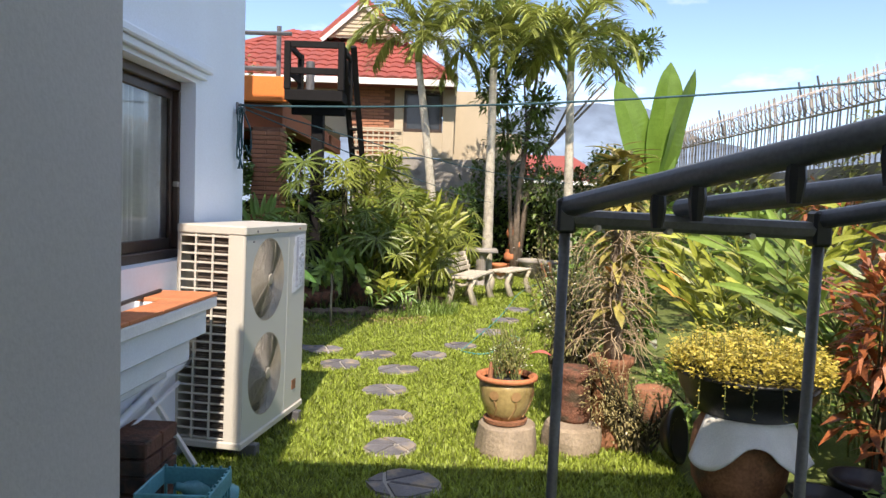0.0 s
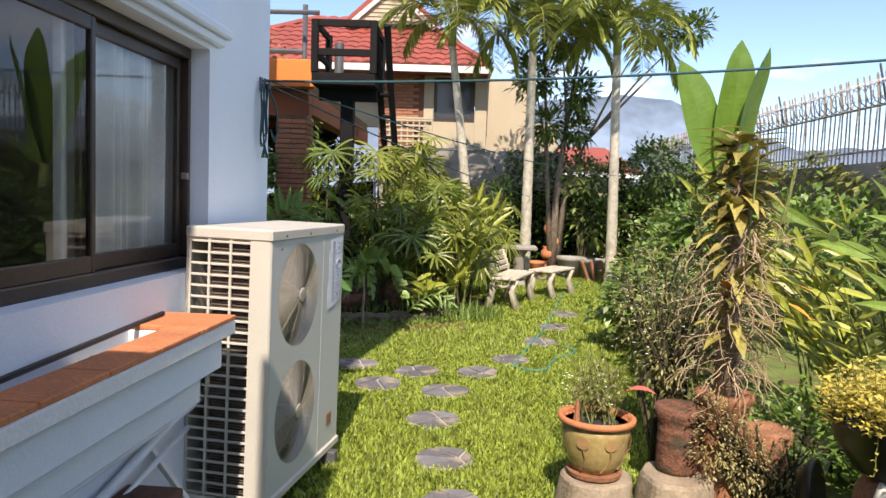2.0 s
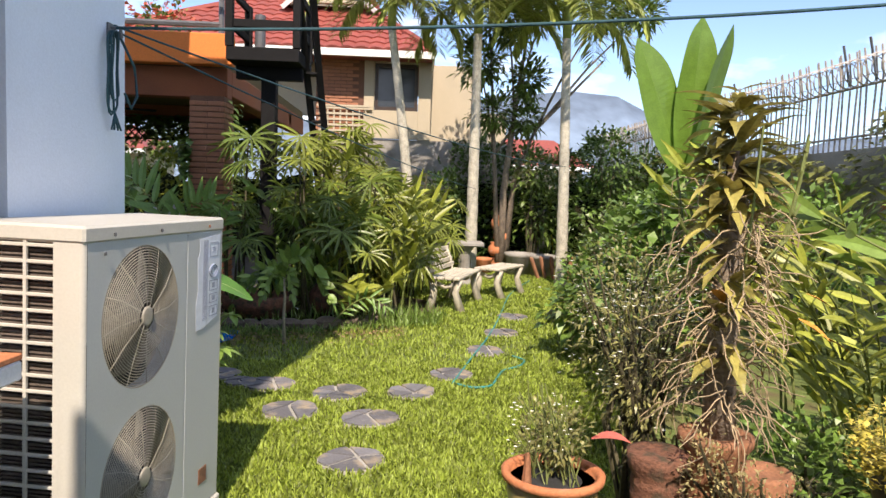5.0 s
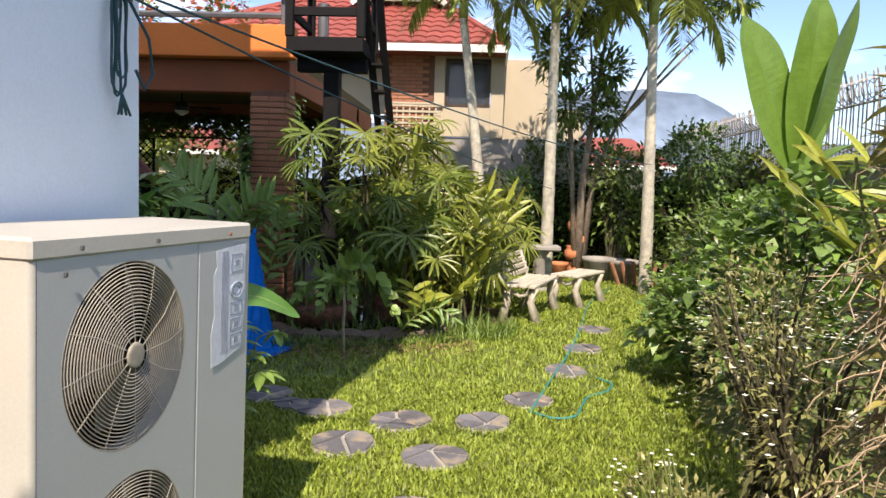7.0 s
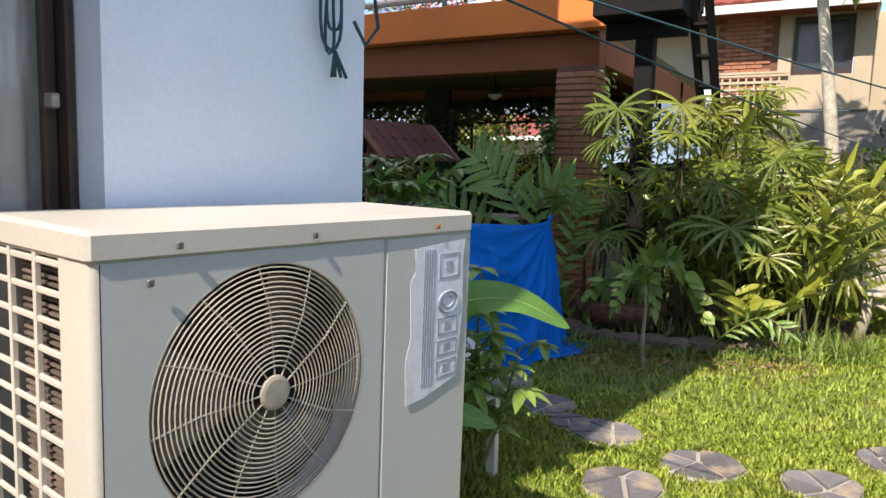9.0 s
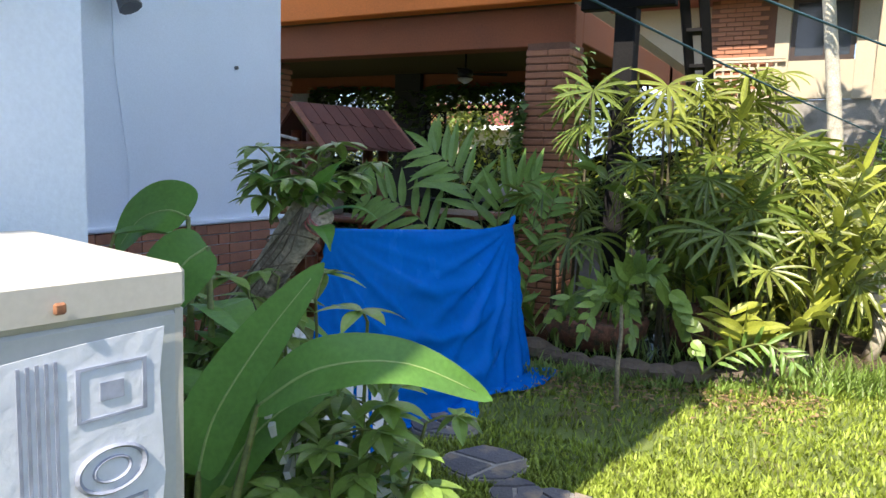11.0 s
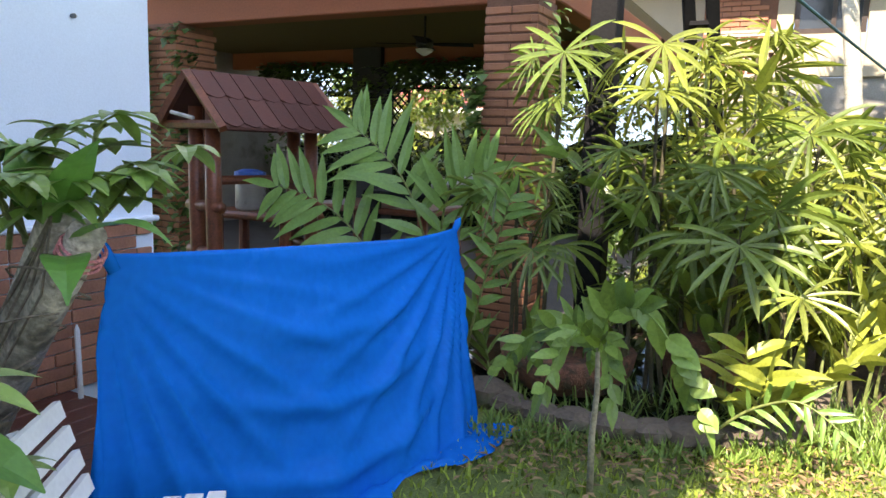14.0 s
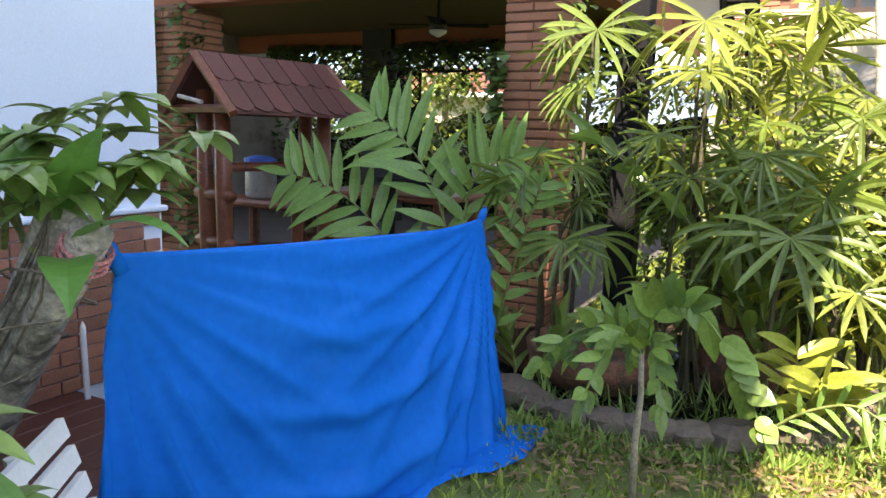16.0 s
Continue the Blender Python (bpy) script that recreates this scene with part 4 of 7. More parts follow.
RX0, RX1, RY, RZ = -4.2, -1.55, 19.4, 5.98
rf = Shape()
rf.v = [(EX0, EY, EZ), (EX1, EY, EZ), (RX1, RY, RZ), (RX0, RY, RZ), (EX1, 22.4, EZ), (EX0, 22.4, EZ), (EX0, EY, EZ - .1), (EX1, EY, EZ - .1), (EX1, 22.4, EZ - .1), (EX0, 22.4, EZ - .1)]
rf.f = [(0, 1, 2, 3), (1, 4, 2), (5, 0, 3), (4, 5, 3, 2), (6, 9, 8, 7)]
roof = part("roof", rf, M_ROOF, hs, "red tiled hip roof")
part("fascia", Shape().box(EX0 - 0.03, EX1 + 0.03, EY - 0.05, EY, EZ - 0.14, EZ + 0.005, 0.005).box(EX1, EX1 + 0.05, EY, 22.4, EZ - 0.14, EZ + 0.005, 0.005), M_CHAIR, hs, "white painted eave board")
tl = Shape()
tw = 0.30
for i in range(9):
    u = i / 8
    zz = 0.025 + 0.035 * math.sin(math.pi * u)
    tl.v += [((u - 0.5) * tw, 0, zz + 0.02), ((u - 0.5) * tw, 0.40, zz - 0.012), ((u - 0.5) * tw, 0, zz - 0.025)]
for i in range(8):
    a = 3 * i
    tl.f += [(a, a + 3, a + 4, a + 1), (a, a + 2, a + 5, a + 3)]
tile = mesh_of("roof_tile", tl, M_ROOF)
slope = math.atan2(RZ - EZ, RY - EY)
ln_s = math.hypot(RZ - EZ, RY - EY)
rows = int(ln_s / 0.345) + 1
for r in range(rows):
    d = r * 0.345
    f = d / ln_s
    xa, xb = EX0 + (RX0 - EX0) * f, EX1 + (RX1 - EX1) * f
    k = 0
    x = xa + tw / 2 + 0.05
    while x < xb - tw / 2:
        if x > -5.6:
            t = part("roof_tile", tile, None, roof)
            t.matrix_basis = Matrix.Translation((x, EY + d * math.cos(slope), EZ + d * math.sin(slope))) @ pose(0, 0, 0, math.degrees(slope))
        x += tw
gb = Shape()
gy = 18.55
gb.v = [(-3.15, gy, 5.72), (-1.30, gy, 5.72), (-2.22, gy, 6.52), (-3.15, gy + 1.0, 5.72), (-1.30, gy + 1.0, 5.72), (-2.22, gy + 1.5, 6.52)]
gb.f = [(0, 1, 2), (0, 2, 5, 3), (1, 4, 5, 2)]
gab = part("gablet", gb, M_CREAM, hs, "louvred cream gable end")
for k in range(6):
    z = 5.78 + k * 0.1
    hw = 0.80 * (6.44 - z) / 0.72
    if hw > 0.06:
        part("louvre", Shape().box(-2.22 - hw, -2.22 + hw, gy - 0.05, gy - 0.01, z, z + 0.07), M_CREAM, gab)
for sg in (-1, 1):
    part("barge_board", Shape().tube([(-2.22 + sg * 1.08, gy - 0.12, 5.62), (-2.22, gy - 0.12, 6.58)], 0.07, 4), M_CHAIR, hs, "white barge board")
    part("ridge_tile", Shape().tube([(-2.22 + sg * 1.12, gy - 0.10, 5.70), (-2.22, gy - 0.10, 6.70)], 0.075, 6).tube([(-2.22, gy - .12, 6.70), (-2.22, gy + 1.5, 6.68)], 0.07, 6), M_ROOF, hs)
    rr_ = Shape()
    rr_.v = [(-2.22, gy - 0.1, 6.64), (-2.22 + sg * 1.1, gy - 0.1, 5.68), (-2.22 + sg * 1.3, gy + 1.3, 5.9), (-2.22, gy + 1.7, 6.62)]
    rr_.f = [(0, 1, 2, 3)]
    part("gablet_roof", rr_, M_ROOF, hs)
for a, b in (((EX1, EY, EZ + .06), (RX1, RY, RZ + .06)), ((EX0, EY, EZ + .06), (RX0, RY, RZ + .06))):
    part("hip_tile", Shape().tube([a, b], 0.08, 6), M_ROOF, hs)

# red roof and white wall of a farther house, seen through the carport and past the trees
for x0, x1, y0, z0, z1 in ((-14.5, -9.6, 26.0, 2.75, 3.6), (2.2, 6.0, 27.0, 2.7, 3.7)):
    nb = thing("neighbour_house", "far low house with white wall and red roof", "house", "far houses")
    part("wall", Shape().box(x0, x1, y0 + 0.5, y0 + 4, 0, z0), M_CREAM, nb)
    q = Shape()
    q.v = [(x0 - .4, y0, z0 - .1), (x1 + .4, y0, z0 - .1), (x1 - 0.8, y0 + 2.2, z1), (x0 + 0.8, y0 + 2.2, z1), (x0 - .4, y0 + 4.4, z0 - .1), (x1 + .4, y0 + 4.4, z0 - .1)]
    q.f = [(0, 1, 2, 3), (1, 5, 2), (4, 0, 3), (5, 4, 3, 2)]
    part("roof", q, M_ROOF, nb)
    part("fascia", Shape().box(x0 - .4, x1 + .4, y0 - .05, y0, z0 - .25, z0 - .1), M_CHAIR, nb)

# boundary fence with razor wire
M_COIL = mat("dull_razor_wire", (0.26, 0.24, 0.22), 0.55, 0.3, vary=0.2, scale=20)
M_OLDBAR = mat("rusting_fence_paint", (0.34, 0.30, 0.26), 0.7, vary=0.25, scale=9, fine=60, stain=(0.20, 0.13, 0.08), stain_pos=0.55)
FXX = 5.0
s = Shape().box(FXX, FXX + 0.18, 1.0, 24.0, 0, 2.12)
solid("wall_boundary", s, M_CONC, "grey concrete boundary wall", "wall")
fc = thing("fence", "tall weathered bar fence with coiled razor wire on a concrete wall", "fence")
bar = mesh_of("bar", Shape().tube([(0, 0, 0), (0, 0, 0.86), (-0.05, 0, 1.18)], 0.0125, 5), M_OLDBAR)
y = 4.0
while y < 22:
    b = part("bar", bar, None, fc)
    b.location = (FXX + 0.08, y, 2.10)
    b.rotation_euler = (rnd(-.02, .02), rnd(-.03, .03), 0)
    y += 0.115
for z in (2.28, 2.86):
    part("rail", Shape().tube([(FXX + 0.07, 4.0, z), (FXX + 0.07, 22.0, z)], 0.016, 5), M_OLDBAR, fc)
coil = []
for k in range(1500):
    t = k * 2 * math.pi / 14
    coil.append((FXX - 0.03 + 0.17 * math.cos(t), 4.2 + k * 0.0115 + rnd(-.01, .01), 3.0 + 0.16 * math.sin(t)))
part("razor_wire", Shape().tube(coil, 0.0085, 3), M_COIL, fc, "coiled razor wire")
for z, x in ((2.92, -0.12), (3.12, -0.06)):
    part("strand", Shape().tube([(FXX + x, 4.0, z), (FXX + x, 22.0, z)], 0.005, 4), M_METAL, fc)
for y in (6.2, 9.6, 10.1, 13.0):
    part("spike_arm", Shape().tube([(FXX + 0.08, y, 2.9), (FXX - 0.06, y - 0.05, 3.36)], 0.016, 5), M_STEEL, fc)

# blue tarpaulin hung along a line
def tarp():
    p = Shape()
    NU, NV = 130, 64
    for j in range(NV + 1):
        v = j / NV
        for i in range(NU + 1):
            u = i / NU
            top = Vector((-2.255 - 0.005 * u, 6.645 + 2.145 * u, 1.105 - 0.155 * u ** 0.85 + 0.045 * max(0, (u - 0.72) / 0.28) ** 2))
            bot = Vector((-2.42 + 0.47 * u ** 0.8 + 0.12 * math.sin(math.pi * u), 6.60 + 1.95 * u, 0.012))
            q = top.lerp(bot, v)
            # folds run out from the two tied corners and swag between them
            env = min(1, 0.12 + 1.6 * v)
            d1 = math.atan2(v * 1.0, u * 2.0 + 0.03)
            d2 = math.atan2(v * 1.0, (1 - u) * 2.0 + 0.03)
            crease = lambda a: math.exp(-((a - math.floor(a) - 0.5) / 0.15) ** 2) - 0.25
            r1, r2 = math.hypot(u * 2, v), math.hypot((1 - u) * 2, v)
            w = 0.014 * crease(d1 * 5.4 + 0.25 * math.sin(d1 * 5) + 0.2) * math.exp(-(r1 / 0.95) ** 2) * min(1, r1 * 6)
            w += 0.032 * crease(d2 * 5.2 + 0.3 * math.sin(d2 * 4) + 0.1) * math.exp(-(r2 / 0.85) ** 2) * min(1, r2 * 6)
            sw = v - 0.30 * math.sin(math.pi * u)
            w += 0.012 * crease(sw * 3.8 + 0.35) * math.sin(math.pi * u) ** 1.5
            w += 0.012 * noise.noise((u * 3.4, v * 2.2, 2)) + 0.006 * noise.noise((u * 15, v * 9, 5)) * (u > 0.6) * (u - 0.6) * 3
            w += 0.030 * v ** 2 * noise.noise((u * 9, 0.4, 7))
            q.x += w * env * (2.9 - 1.6 * max(0, u - 0.8) / 0.2)
            q.y += 0.03 * v * noise.noise((v * 3, u * 2, 3)) * max(0, u - 0.8) * 3
            q.z = max(0.012 + 0.012 * (1 + math.sin(u * 31)) * (v > 0.9), q.z)
            p.v.append(tuple(q))
    # skirt lying on the grass
    for j in range(1, 7):
        v = j / 6
        for i in range(NU + 1):
            u = i / NU
            b = p.v[NV * (NU + 1) + i]
            ext = (0.10 + 0.08 * math.sin(u * 17) + 0.22 * max(0, u - 0.88) * 8 + 0.25 * max(0, 0.28 - u)) * v
            p.v.append((b[0] + ext, b[1] + 0.25 * max(0, u - 0.9) * v * 3, 0.016 + 0.03 * abs(math.sin(u * 37 + v * 4)) * (1 - v) + 0.012 * abs(noise.noise((u * 20, v * 5, 0)))))
    for j in range(NV + 6):
        for i in range(NU):
            a = j * (NU + 1) + i
            p.f.append((a, a + 1, a + NU + 2, a + NU + 1))
    return p


tp = thing("tarpaulin", "creased bright blue tarpaulin hung by its corners to the grass", "tarpaulin")
sheet = part("sheet", tarp(), M_TARP, tp, smooth=True)
sheet.modifiers.new("thick", "SOLIDIFY").thickness = 0.003
for p, d in (((-2.255, 6.645, 1.08), (-0.03, -0.03, 0.09)), ((-2.26, 8.79, 0.995), (0.0, 0.05, 0.05))):
    p = Vector(p)
    part("corner_tie", Shape().tube([p - Vector(d) * 0.3, p + Vector(d) * 0.4, p + Vector(d)], [0.018, 0.022, 0.006], 7), M_TARP, tp, "knotted blue corner", True)
for x, y, h_ in ((-2.265, 8.83, 1.05),):
    tagged(new("tarpaulin_post", mesh_of("tarpaulin_post", Shape().tube([(x, y, 0), (x, y, h_)], 0.012, 6), M_STEEL)), "thin steel stake holding the blue tarpaulin", "stake", "tarpaulin stakes")

M_JAR = mat("off_white_glaze", (0.42, 0.41, 0.38), 0.3, vary=0.06, scale=8)

# roofed wishing well
wl_ = thing("wishing_well", "red-brown log garden well with a brown shingle roof", "well")
A, B = Vector((-4.41, 8.96, 1.88)), Vector((-4.18, 9.95, 1.88))
dr = (B - A).normalized()
pn = Vector((dr.y, -dr.x, 0))
for sg in (1, -1):
    e = pn * sg * 0.44 + Vector((0, 0, -0.37))
    q = Shape()
    th = Vector((0, 0, 0.02))
    a, b = A - dr * 0.02, B + dr * 0.02
    q.v = [tuple(x) for x in (a, b, b + e, a + e, a - th, b - th, b + e - th, a + e - th)]
    q.f = [(0, 1, 2, 3), (7, 6, 5, 4), (0, 4, 5, 1), (1, 5, 6, 2), (2, 6, 7, 3), (3, 7, 4, 0)]
    panel = part("roof_panel", q, M_SHINGLE, wl_)
    nrm = (b - a).cross(e).normalized()
    if nrm.z < 0:
        nrm = -nrm
    L = (b - a).length
    for r in range(2):
        for k in range(7):
            o = a + dr * (L * k / 7 + 0.004) + e * (0.0 + 0.5 * r)
            c = Shape()
            wv, hv = dr * (L / 7 - 0.008), e * 0.52
            ps = [o, o + wv, o + wv + hv * 0.86, o + wv * 0.75 + hv * 0.96, o + wv * 0.5 + hv, o + wv * 0.25 + hv * 0.96, o + hv * 0.86]
            lift = nrm * (0.016 - 0.004 * r)
            c.v = [tuple(x + lift) for x in ps] + [tuple(x + nrm * 0.002) for x in ps]
            c.f = [tuple(range(7)), tuple(range(13, 6, -1))] + [(i, i + 7, (i + 1) % 7 + 7, (i + 1) % 7) for i in range(7)]
            part("shingle", c, M_SHINGLE, panel)
    part("barge_board", Shape().tube([tuple(A - dr * 0.04 + Vector((0, 0, -0.01))), tuple(A - dr * 0.04 + e + Vector((0, 0, -0.02)))], 0.035, 4), M_LOG, wl_)
    part("barge_board", Shape().tube([tuple(B + dr * 0.04 + Vector((0, 0, -0.01))), tuple(B + dr * 0.04 + e + Vector((0, 0, -0.02)))], 0.035, 4), M_LOG, wl_)
part("cross_beam", Shape().tube([tuple(A + pn * -0.40 + Vector((0, 0, -0.36))), tuple(A + pn * 0.40 + Vector((0, 0, -0.36)))], 0.03, 6), M_LOG, wl_)
part("roller", Shape().tube([tuple(A + dr * .1 + Vector((0, 0, -0.75))), tuple(B - dr * .1 + Vector((0, 0, -0.75)))], 0.035, 8), M_LOG, wl_)
for base in (A + dr * 0.08, B - dr * 0.08):
    for o in (-0.10, 0.12):
        c = base + pn * o
        part("log_post", Shape().tube([(c.x, c.y, 0), (c.x + .01, c.y, 0.5), (c.x - .008, c.y + .01, 1.0), (c.x, c.y, 1.75 - abs(o))], [0.062, 0.055, 0.058, 0.05], 10), M_LOG, wl_, smooth=True)
    for z in (0.62, 0.95):
        c0, c1 = base - pn * 0.20, base + pn * 0.22
        part("log_rail", Shape().tube([(c0.x, c0.y, z), (c1.x, c1.y, z)], 0.04, 8), M_LOG, wl_, smooth=True)
part("well_wall", Shape().lathe([(0.42, 0), (0.42, 0.5), (0.34, 0.52), (0.33, 0.1)], 20, ((A.x + B.x) / 2, (A.y + B.y) / 2, 0)), M_LOG, wl_, "round red-brown well wall")
tagged(new("blue_rod", mesh_of("blue_rod", Shape().tube([(-4.55, 8.9, 1.60), (-4.30, 8.86, 1.56)], 0.015, 6), M_JAR)), "short blue plastic rod tucked under the well roof", "rod")

wd = thing("water_dispenser", "pale blue plastic water container on a rustic log table", "container")
part("tank", Shape().lathe([(0.10, 0), (0.12, 0.02), (0.12, 0.26), (0.11, 0.28)], 16, (-4.62, 9.75, 0.86)), M_JAR, wd, smooth=True)
part("lid", Shape().lathe([(0.125, 0), (0.125, 0.03), (0.06, 0.05)], 16, (-4.62, 9.75, 1.14)), mat("blue_lid_plastic", (0.05, 0.16, 0.55), 0.4), wd, "blue lid")
tb = thing("rustic_table", "rustic red-brown log table under the carport", "table")
part("tabletop", Shape().box(-5.0, -3.6, 10.9, 11.8, 0.78, 0.84, 0.02), M_LOG, tb)
for x in (-4.9, -3.7):
    for y in (11.0, 11.7):
        part("leg", Shape().tube([(x, y, 0.03), (x, y, 0.78)], 0.05, 8), M_LOG, tb)
tb2 = thing("log_stand", "small red-brown log stand beside the well", "table")
part("tabletop", Shape().box(-4.95, -4.05, 9.55, 10.0, 0.80, 0.86, 0.02), M_LOG, tb2)
for x in (-4.85, -4.15):
    for y in (9.62, 9.92):
        part("leg", Shape().tube([(x, y, 0.0), (x, y, 0.80)], 0.045, 8), M_LOG, tb2)
tb3 = thing("dark_table", "dark table with white jars beside brick pillar", "table")
part("tabletop", Shape().box(-4.2, -2.95, 10.75, 11.05, 0.96, 1.01, 0.01), M_BLACKWOOD, tb3)
for x in (-4.15, -3.0):
    part("leg", Shape().box(x - 0.03, x + 0.03, 10.85, 10.95, 0.03, 0.96), M_BLACKWOOD, tb3)
for x, r_ in ((-3.22, 0.11), (-3.48, 0.08)):
    tagged(new("white_jar", mesh_of("white_jar", Shape().lathe([(r_ * .5, 0), (r_ * .95, r_ * .5), (r_, r_), (r_ * .8, r_ * 1.6), (r_ * .3, r_ * 1.8)], 18, (x, 10.9, 1.01)), M_JAR, True)), "round glossy white jar on the dark table", "jar", "white jars")


# white slatted garden chairs
def slat_chair(m, label):
    c = thing("slatted_chair", label, "chair", "white slatted chairs", m)
    for k in range(5):
        x = -0.20 + k * 0.10
        part("back_slat", Shape().tube([(x * 0.9, 0.20, 0.30), (x * 1.05, 0.40, 0.72 - 0.010 * (k - 2) ** 2)], [0.042, 0.042], 4), M_CHAIR, c)
    for k in range(5):
        y = -0.25 + k * 0.10
        part("seat_slat", Shape().box(-0.25, 0.25, y, y + 0.075, 0.30 - 0.02 * k, 0.322 - 0.02 * k, 0.004), M_CHAIR, c)
    for x in (-0.24, 0.24):
        part("leg", Shape().box(x - 0.02, x + 0.02, -0.26, -0.20, 0, 0.50, 0.004), M_CHAIR, c)
        part("leg", Shape().box(x - 0.02, x + 0.02, 0.16, 0.24, 0, 0.50, 0.004), M_CHAIR, c)
        part("armrest", Shape().box(x - 0.05, x + 0.05, -0.30, 0.30, 0.50, 0.522, 0.006), M_CHAIR, c)
    part("back_rail", Shape().box(-0.24, 0.24, 0.30, 0.33, 0.46, 0.52, 0.004), M_CHAIR, c)
    return c


# white concrete garden benches
def garden_bench(m, length, back, label):
    c = thing("garden_bench", label, "bench", "white garden benches", m)
    for k in range(4):
        x = -0.19 + k * 0.098
        part("seat_slat", Shape().box(x, x + 0.085, 0, length, 0.40, 0.435, 0.008), M_BENCH, c)
    for y in (0.07, length - 0.13):
        q = Shape()
        q.tube([(-0.17, y + .03, 0.40), (-0.15, y + .03, 0.22), (-0.21, y + .03, 0.0)], [0.06, 0.045, 0.065], 6)
        q.tube([(0.16, y + .03, 0.40), (0.12, y + .03, 0.24), (0.20, y + .03, 0.0)], [0.06, 0.045, 0.065], 6)
        q.tube([(-0.15, y + .03, 0.36), (0.0, y + .03, 0.30), (0.15, y + .03, 0.36)], 0.03, 6)
        part("leg_frame", q, M_BENCH, c, smooth=True)
        if back:
            part("back_support", Shape().tube([(-0.19, y + .03, 0.38), (-0.22, y + .03, 0.55), (-0.29, y + .03, 0.73)], 0.028, 6), M_BENCH, c)
    if back:
        for k in range(4):
            z = 0.465 + k * 0.072
            x = -0.205 - 0.028 * k
            part("back_slat", Shape().box(x - 0.012, x + 0.018, 0, length, z, z + 0.056, 0.006), M_BENCH, c)
    return c


garden_bench(pose(0.28, 10.16, 0, 0, 0, -17), 1.25, True, "weathered white concrete slatted bench with a backrest on lawn")
garden_bench(pose(0.92, 11.42, 0, 0, 0, -30), 0.95, False, "weathered white backless concrete bench on lawn")


# stepping stones of crazy-paved slate
def stepping(x, y, r, seed, dark=False):
    rs = random.Random(seed)
    c = thing("stepping_stone", "round crazy-paved slate stepping stone sunk in the lawn" if not dark else "dark slate stepping slab sunk in shaded lawn", "paving", "stepping stones", pose(x, y, 0, 0, 0, rs.uniform(0, 90)))
    n = 14
    out = [(r * (1 + rs.uniform(-.09, .09)) * math.cos(2 * math.pi * k / n), r * 0.92 * (1 + rs.uniform(-.09, .09)) * math.sin(2 * math.pi * k / n)) for k in range(n)]
    b = Shape()
    b.v = [(px, py, 0.0) for px, py in out] + [(px * .98, py * .98, 0.022) for px, py in out]
    b.f = [tuple(range(n, 2 * n))] + [(k, (k + 1) % n, n + (k + 1) % n, n + k) for k in range(n)]
    part("mortar_bed", b, M_MORTARL, c)
    cuts = [0, 3, 5, 8, 11] if not dark else [0, 5, 9]
    mid = (rs.uniform(-.45, .45) * r, rs.uniform(-.45, .45) * r)
    for i, a in enumerate(cuts):
        e = cuts[(i + 1) % len(cuts)] + (n if i == len(cuts) - 1 else 0)
        poly = [mid] + [out[k % n] for k in range(a, e + 1)]
        cx, cy = sum(p[0] for p in poly) / len(poly), sum(p[1] for p in poly) / len(poly)
        ps = [(cx + (px - cx) * 0.87, cy + (py - cy) * 0.87) for px, py in poly]
        q = Shape()
        m_ = len(ps)
        h0 = 0.028 + rs.uniform(0, .008)
        q.v = [(px, py, 0.02) for px, py in ps] + [(cx + (px - cx) * .96, cy + (py - cy) * .96, h0) for px, py in ps]
        q.f = [tuple(range(m_, 2 * m_))] + [(k, (k + 1) % m_, m_ + (k + 1) % m_, m_ + k) for k in range(m_)]
        part("slate_piece", q, M_SLATE, c)


for i, (x, y, r) in enumerate(((-0.15, 3.50, 0.20), (-0.26, 4.04, 0.165), (-0.31, 4.63, 0.17), (-0.40, 5.31, 0.18), (-0.34, 5.99, 0.19), (-0.86, 6.13, 0.20), (-0.59, 6.56, 0.20), (-0.09, 6.62, 0.18),
                               (-1.12, 6.73, 0.20), (0.22, 7.12, 0.19), (0.58, 8.02, 0.19), (0.83, 8.91, 0.19), (1.09, 9.9, 0.19))):
    stepping(x, y, r, 10 + i)
stepping(-1.58, 6.98, 0.21, 40, True)
stepping(-1.97, 7.30, 0.20, 41, True)
stepping(-1.33, 6.78, 0.13, 42, True)

# hose in the grass
def smooth_line(pts, n=6):
    """Points along a smooth curve through those given."""
    pts = [Vector(p) for p in pts]
    out = []
    for i in range(len(pts) - 1):
        a, b, c, d = pts[max(0, i - 1)], pts[i], pts[i + 1], pts[min(len(pts) - 1, i + 2)]
        for k in range(n):
            t = k / n
            out.append(0.5 * (2 * b + (c - a) * t + (2 * a - 5 * b + 4 * c - d) * t * t + (3 * b - a - 3 * c + d) * t ** 3))
    return out + [pts[-1]]


hp = [(0.22, 6.84), (0.42, 7.65), (0.62, 8.42), (0.82, 9.3), (1.02, 10.3), (1.26, 11.55), (1.5, 12.4), (1.9, 13.6)]
tagged(new("garden_hose", mesh_of("garden_hose", Shape().tube([(x, y, 0.027) for x, y in smooth_line(hp)], 0.009, 6), M_HOSE, True)), "teal garden hose lying across the lawn", "hose")
hp = [(0.24, 6.84), (0.36, 6.74), (0.50, 6.80), (0.58, 7.05), (0.66, 7.28), (0.80, 7.42), (0.88, 7.64), (0.80, 7.80)]
tagged(new("garden_hose", mesh_of("garden_hose", Shape().tube([(x, y, 0.027) for x, y in smooth_line(hp)], 0.009, 6), M_HOSE, True)), "loose end of a teal garden hose on the lawn", "hose")


# pots, stone stump, tub
def pot(name, x, y, z, prof, material, label, smooth=True):
    return tagged(new(name, mesh_of(name, Shape().lathe(prof, 28, (x, y, z)), material, smooth)), label, "plant pot")


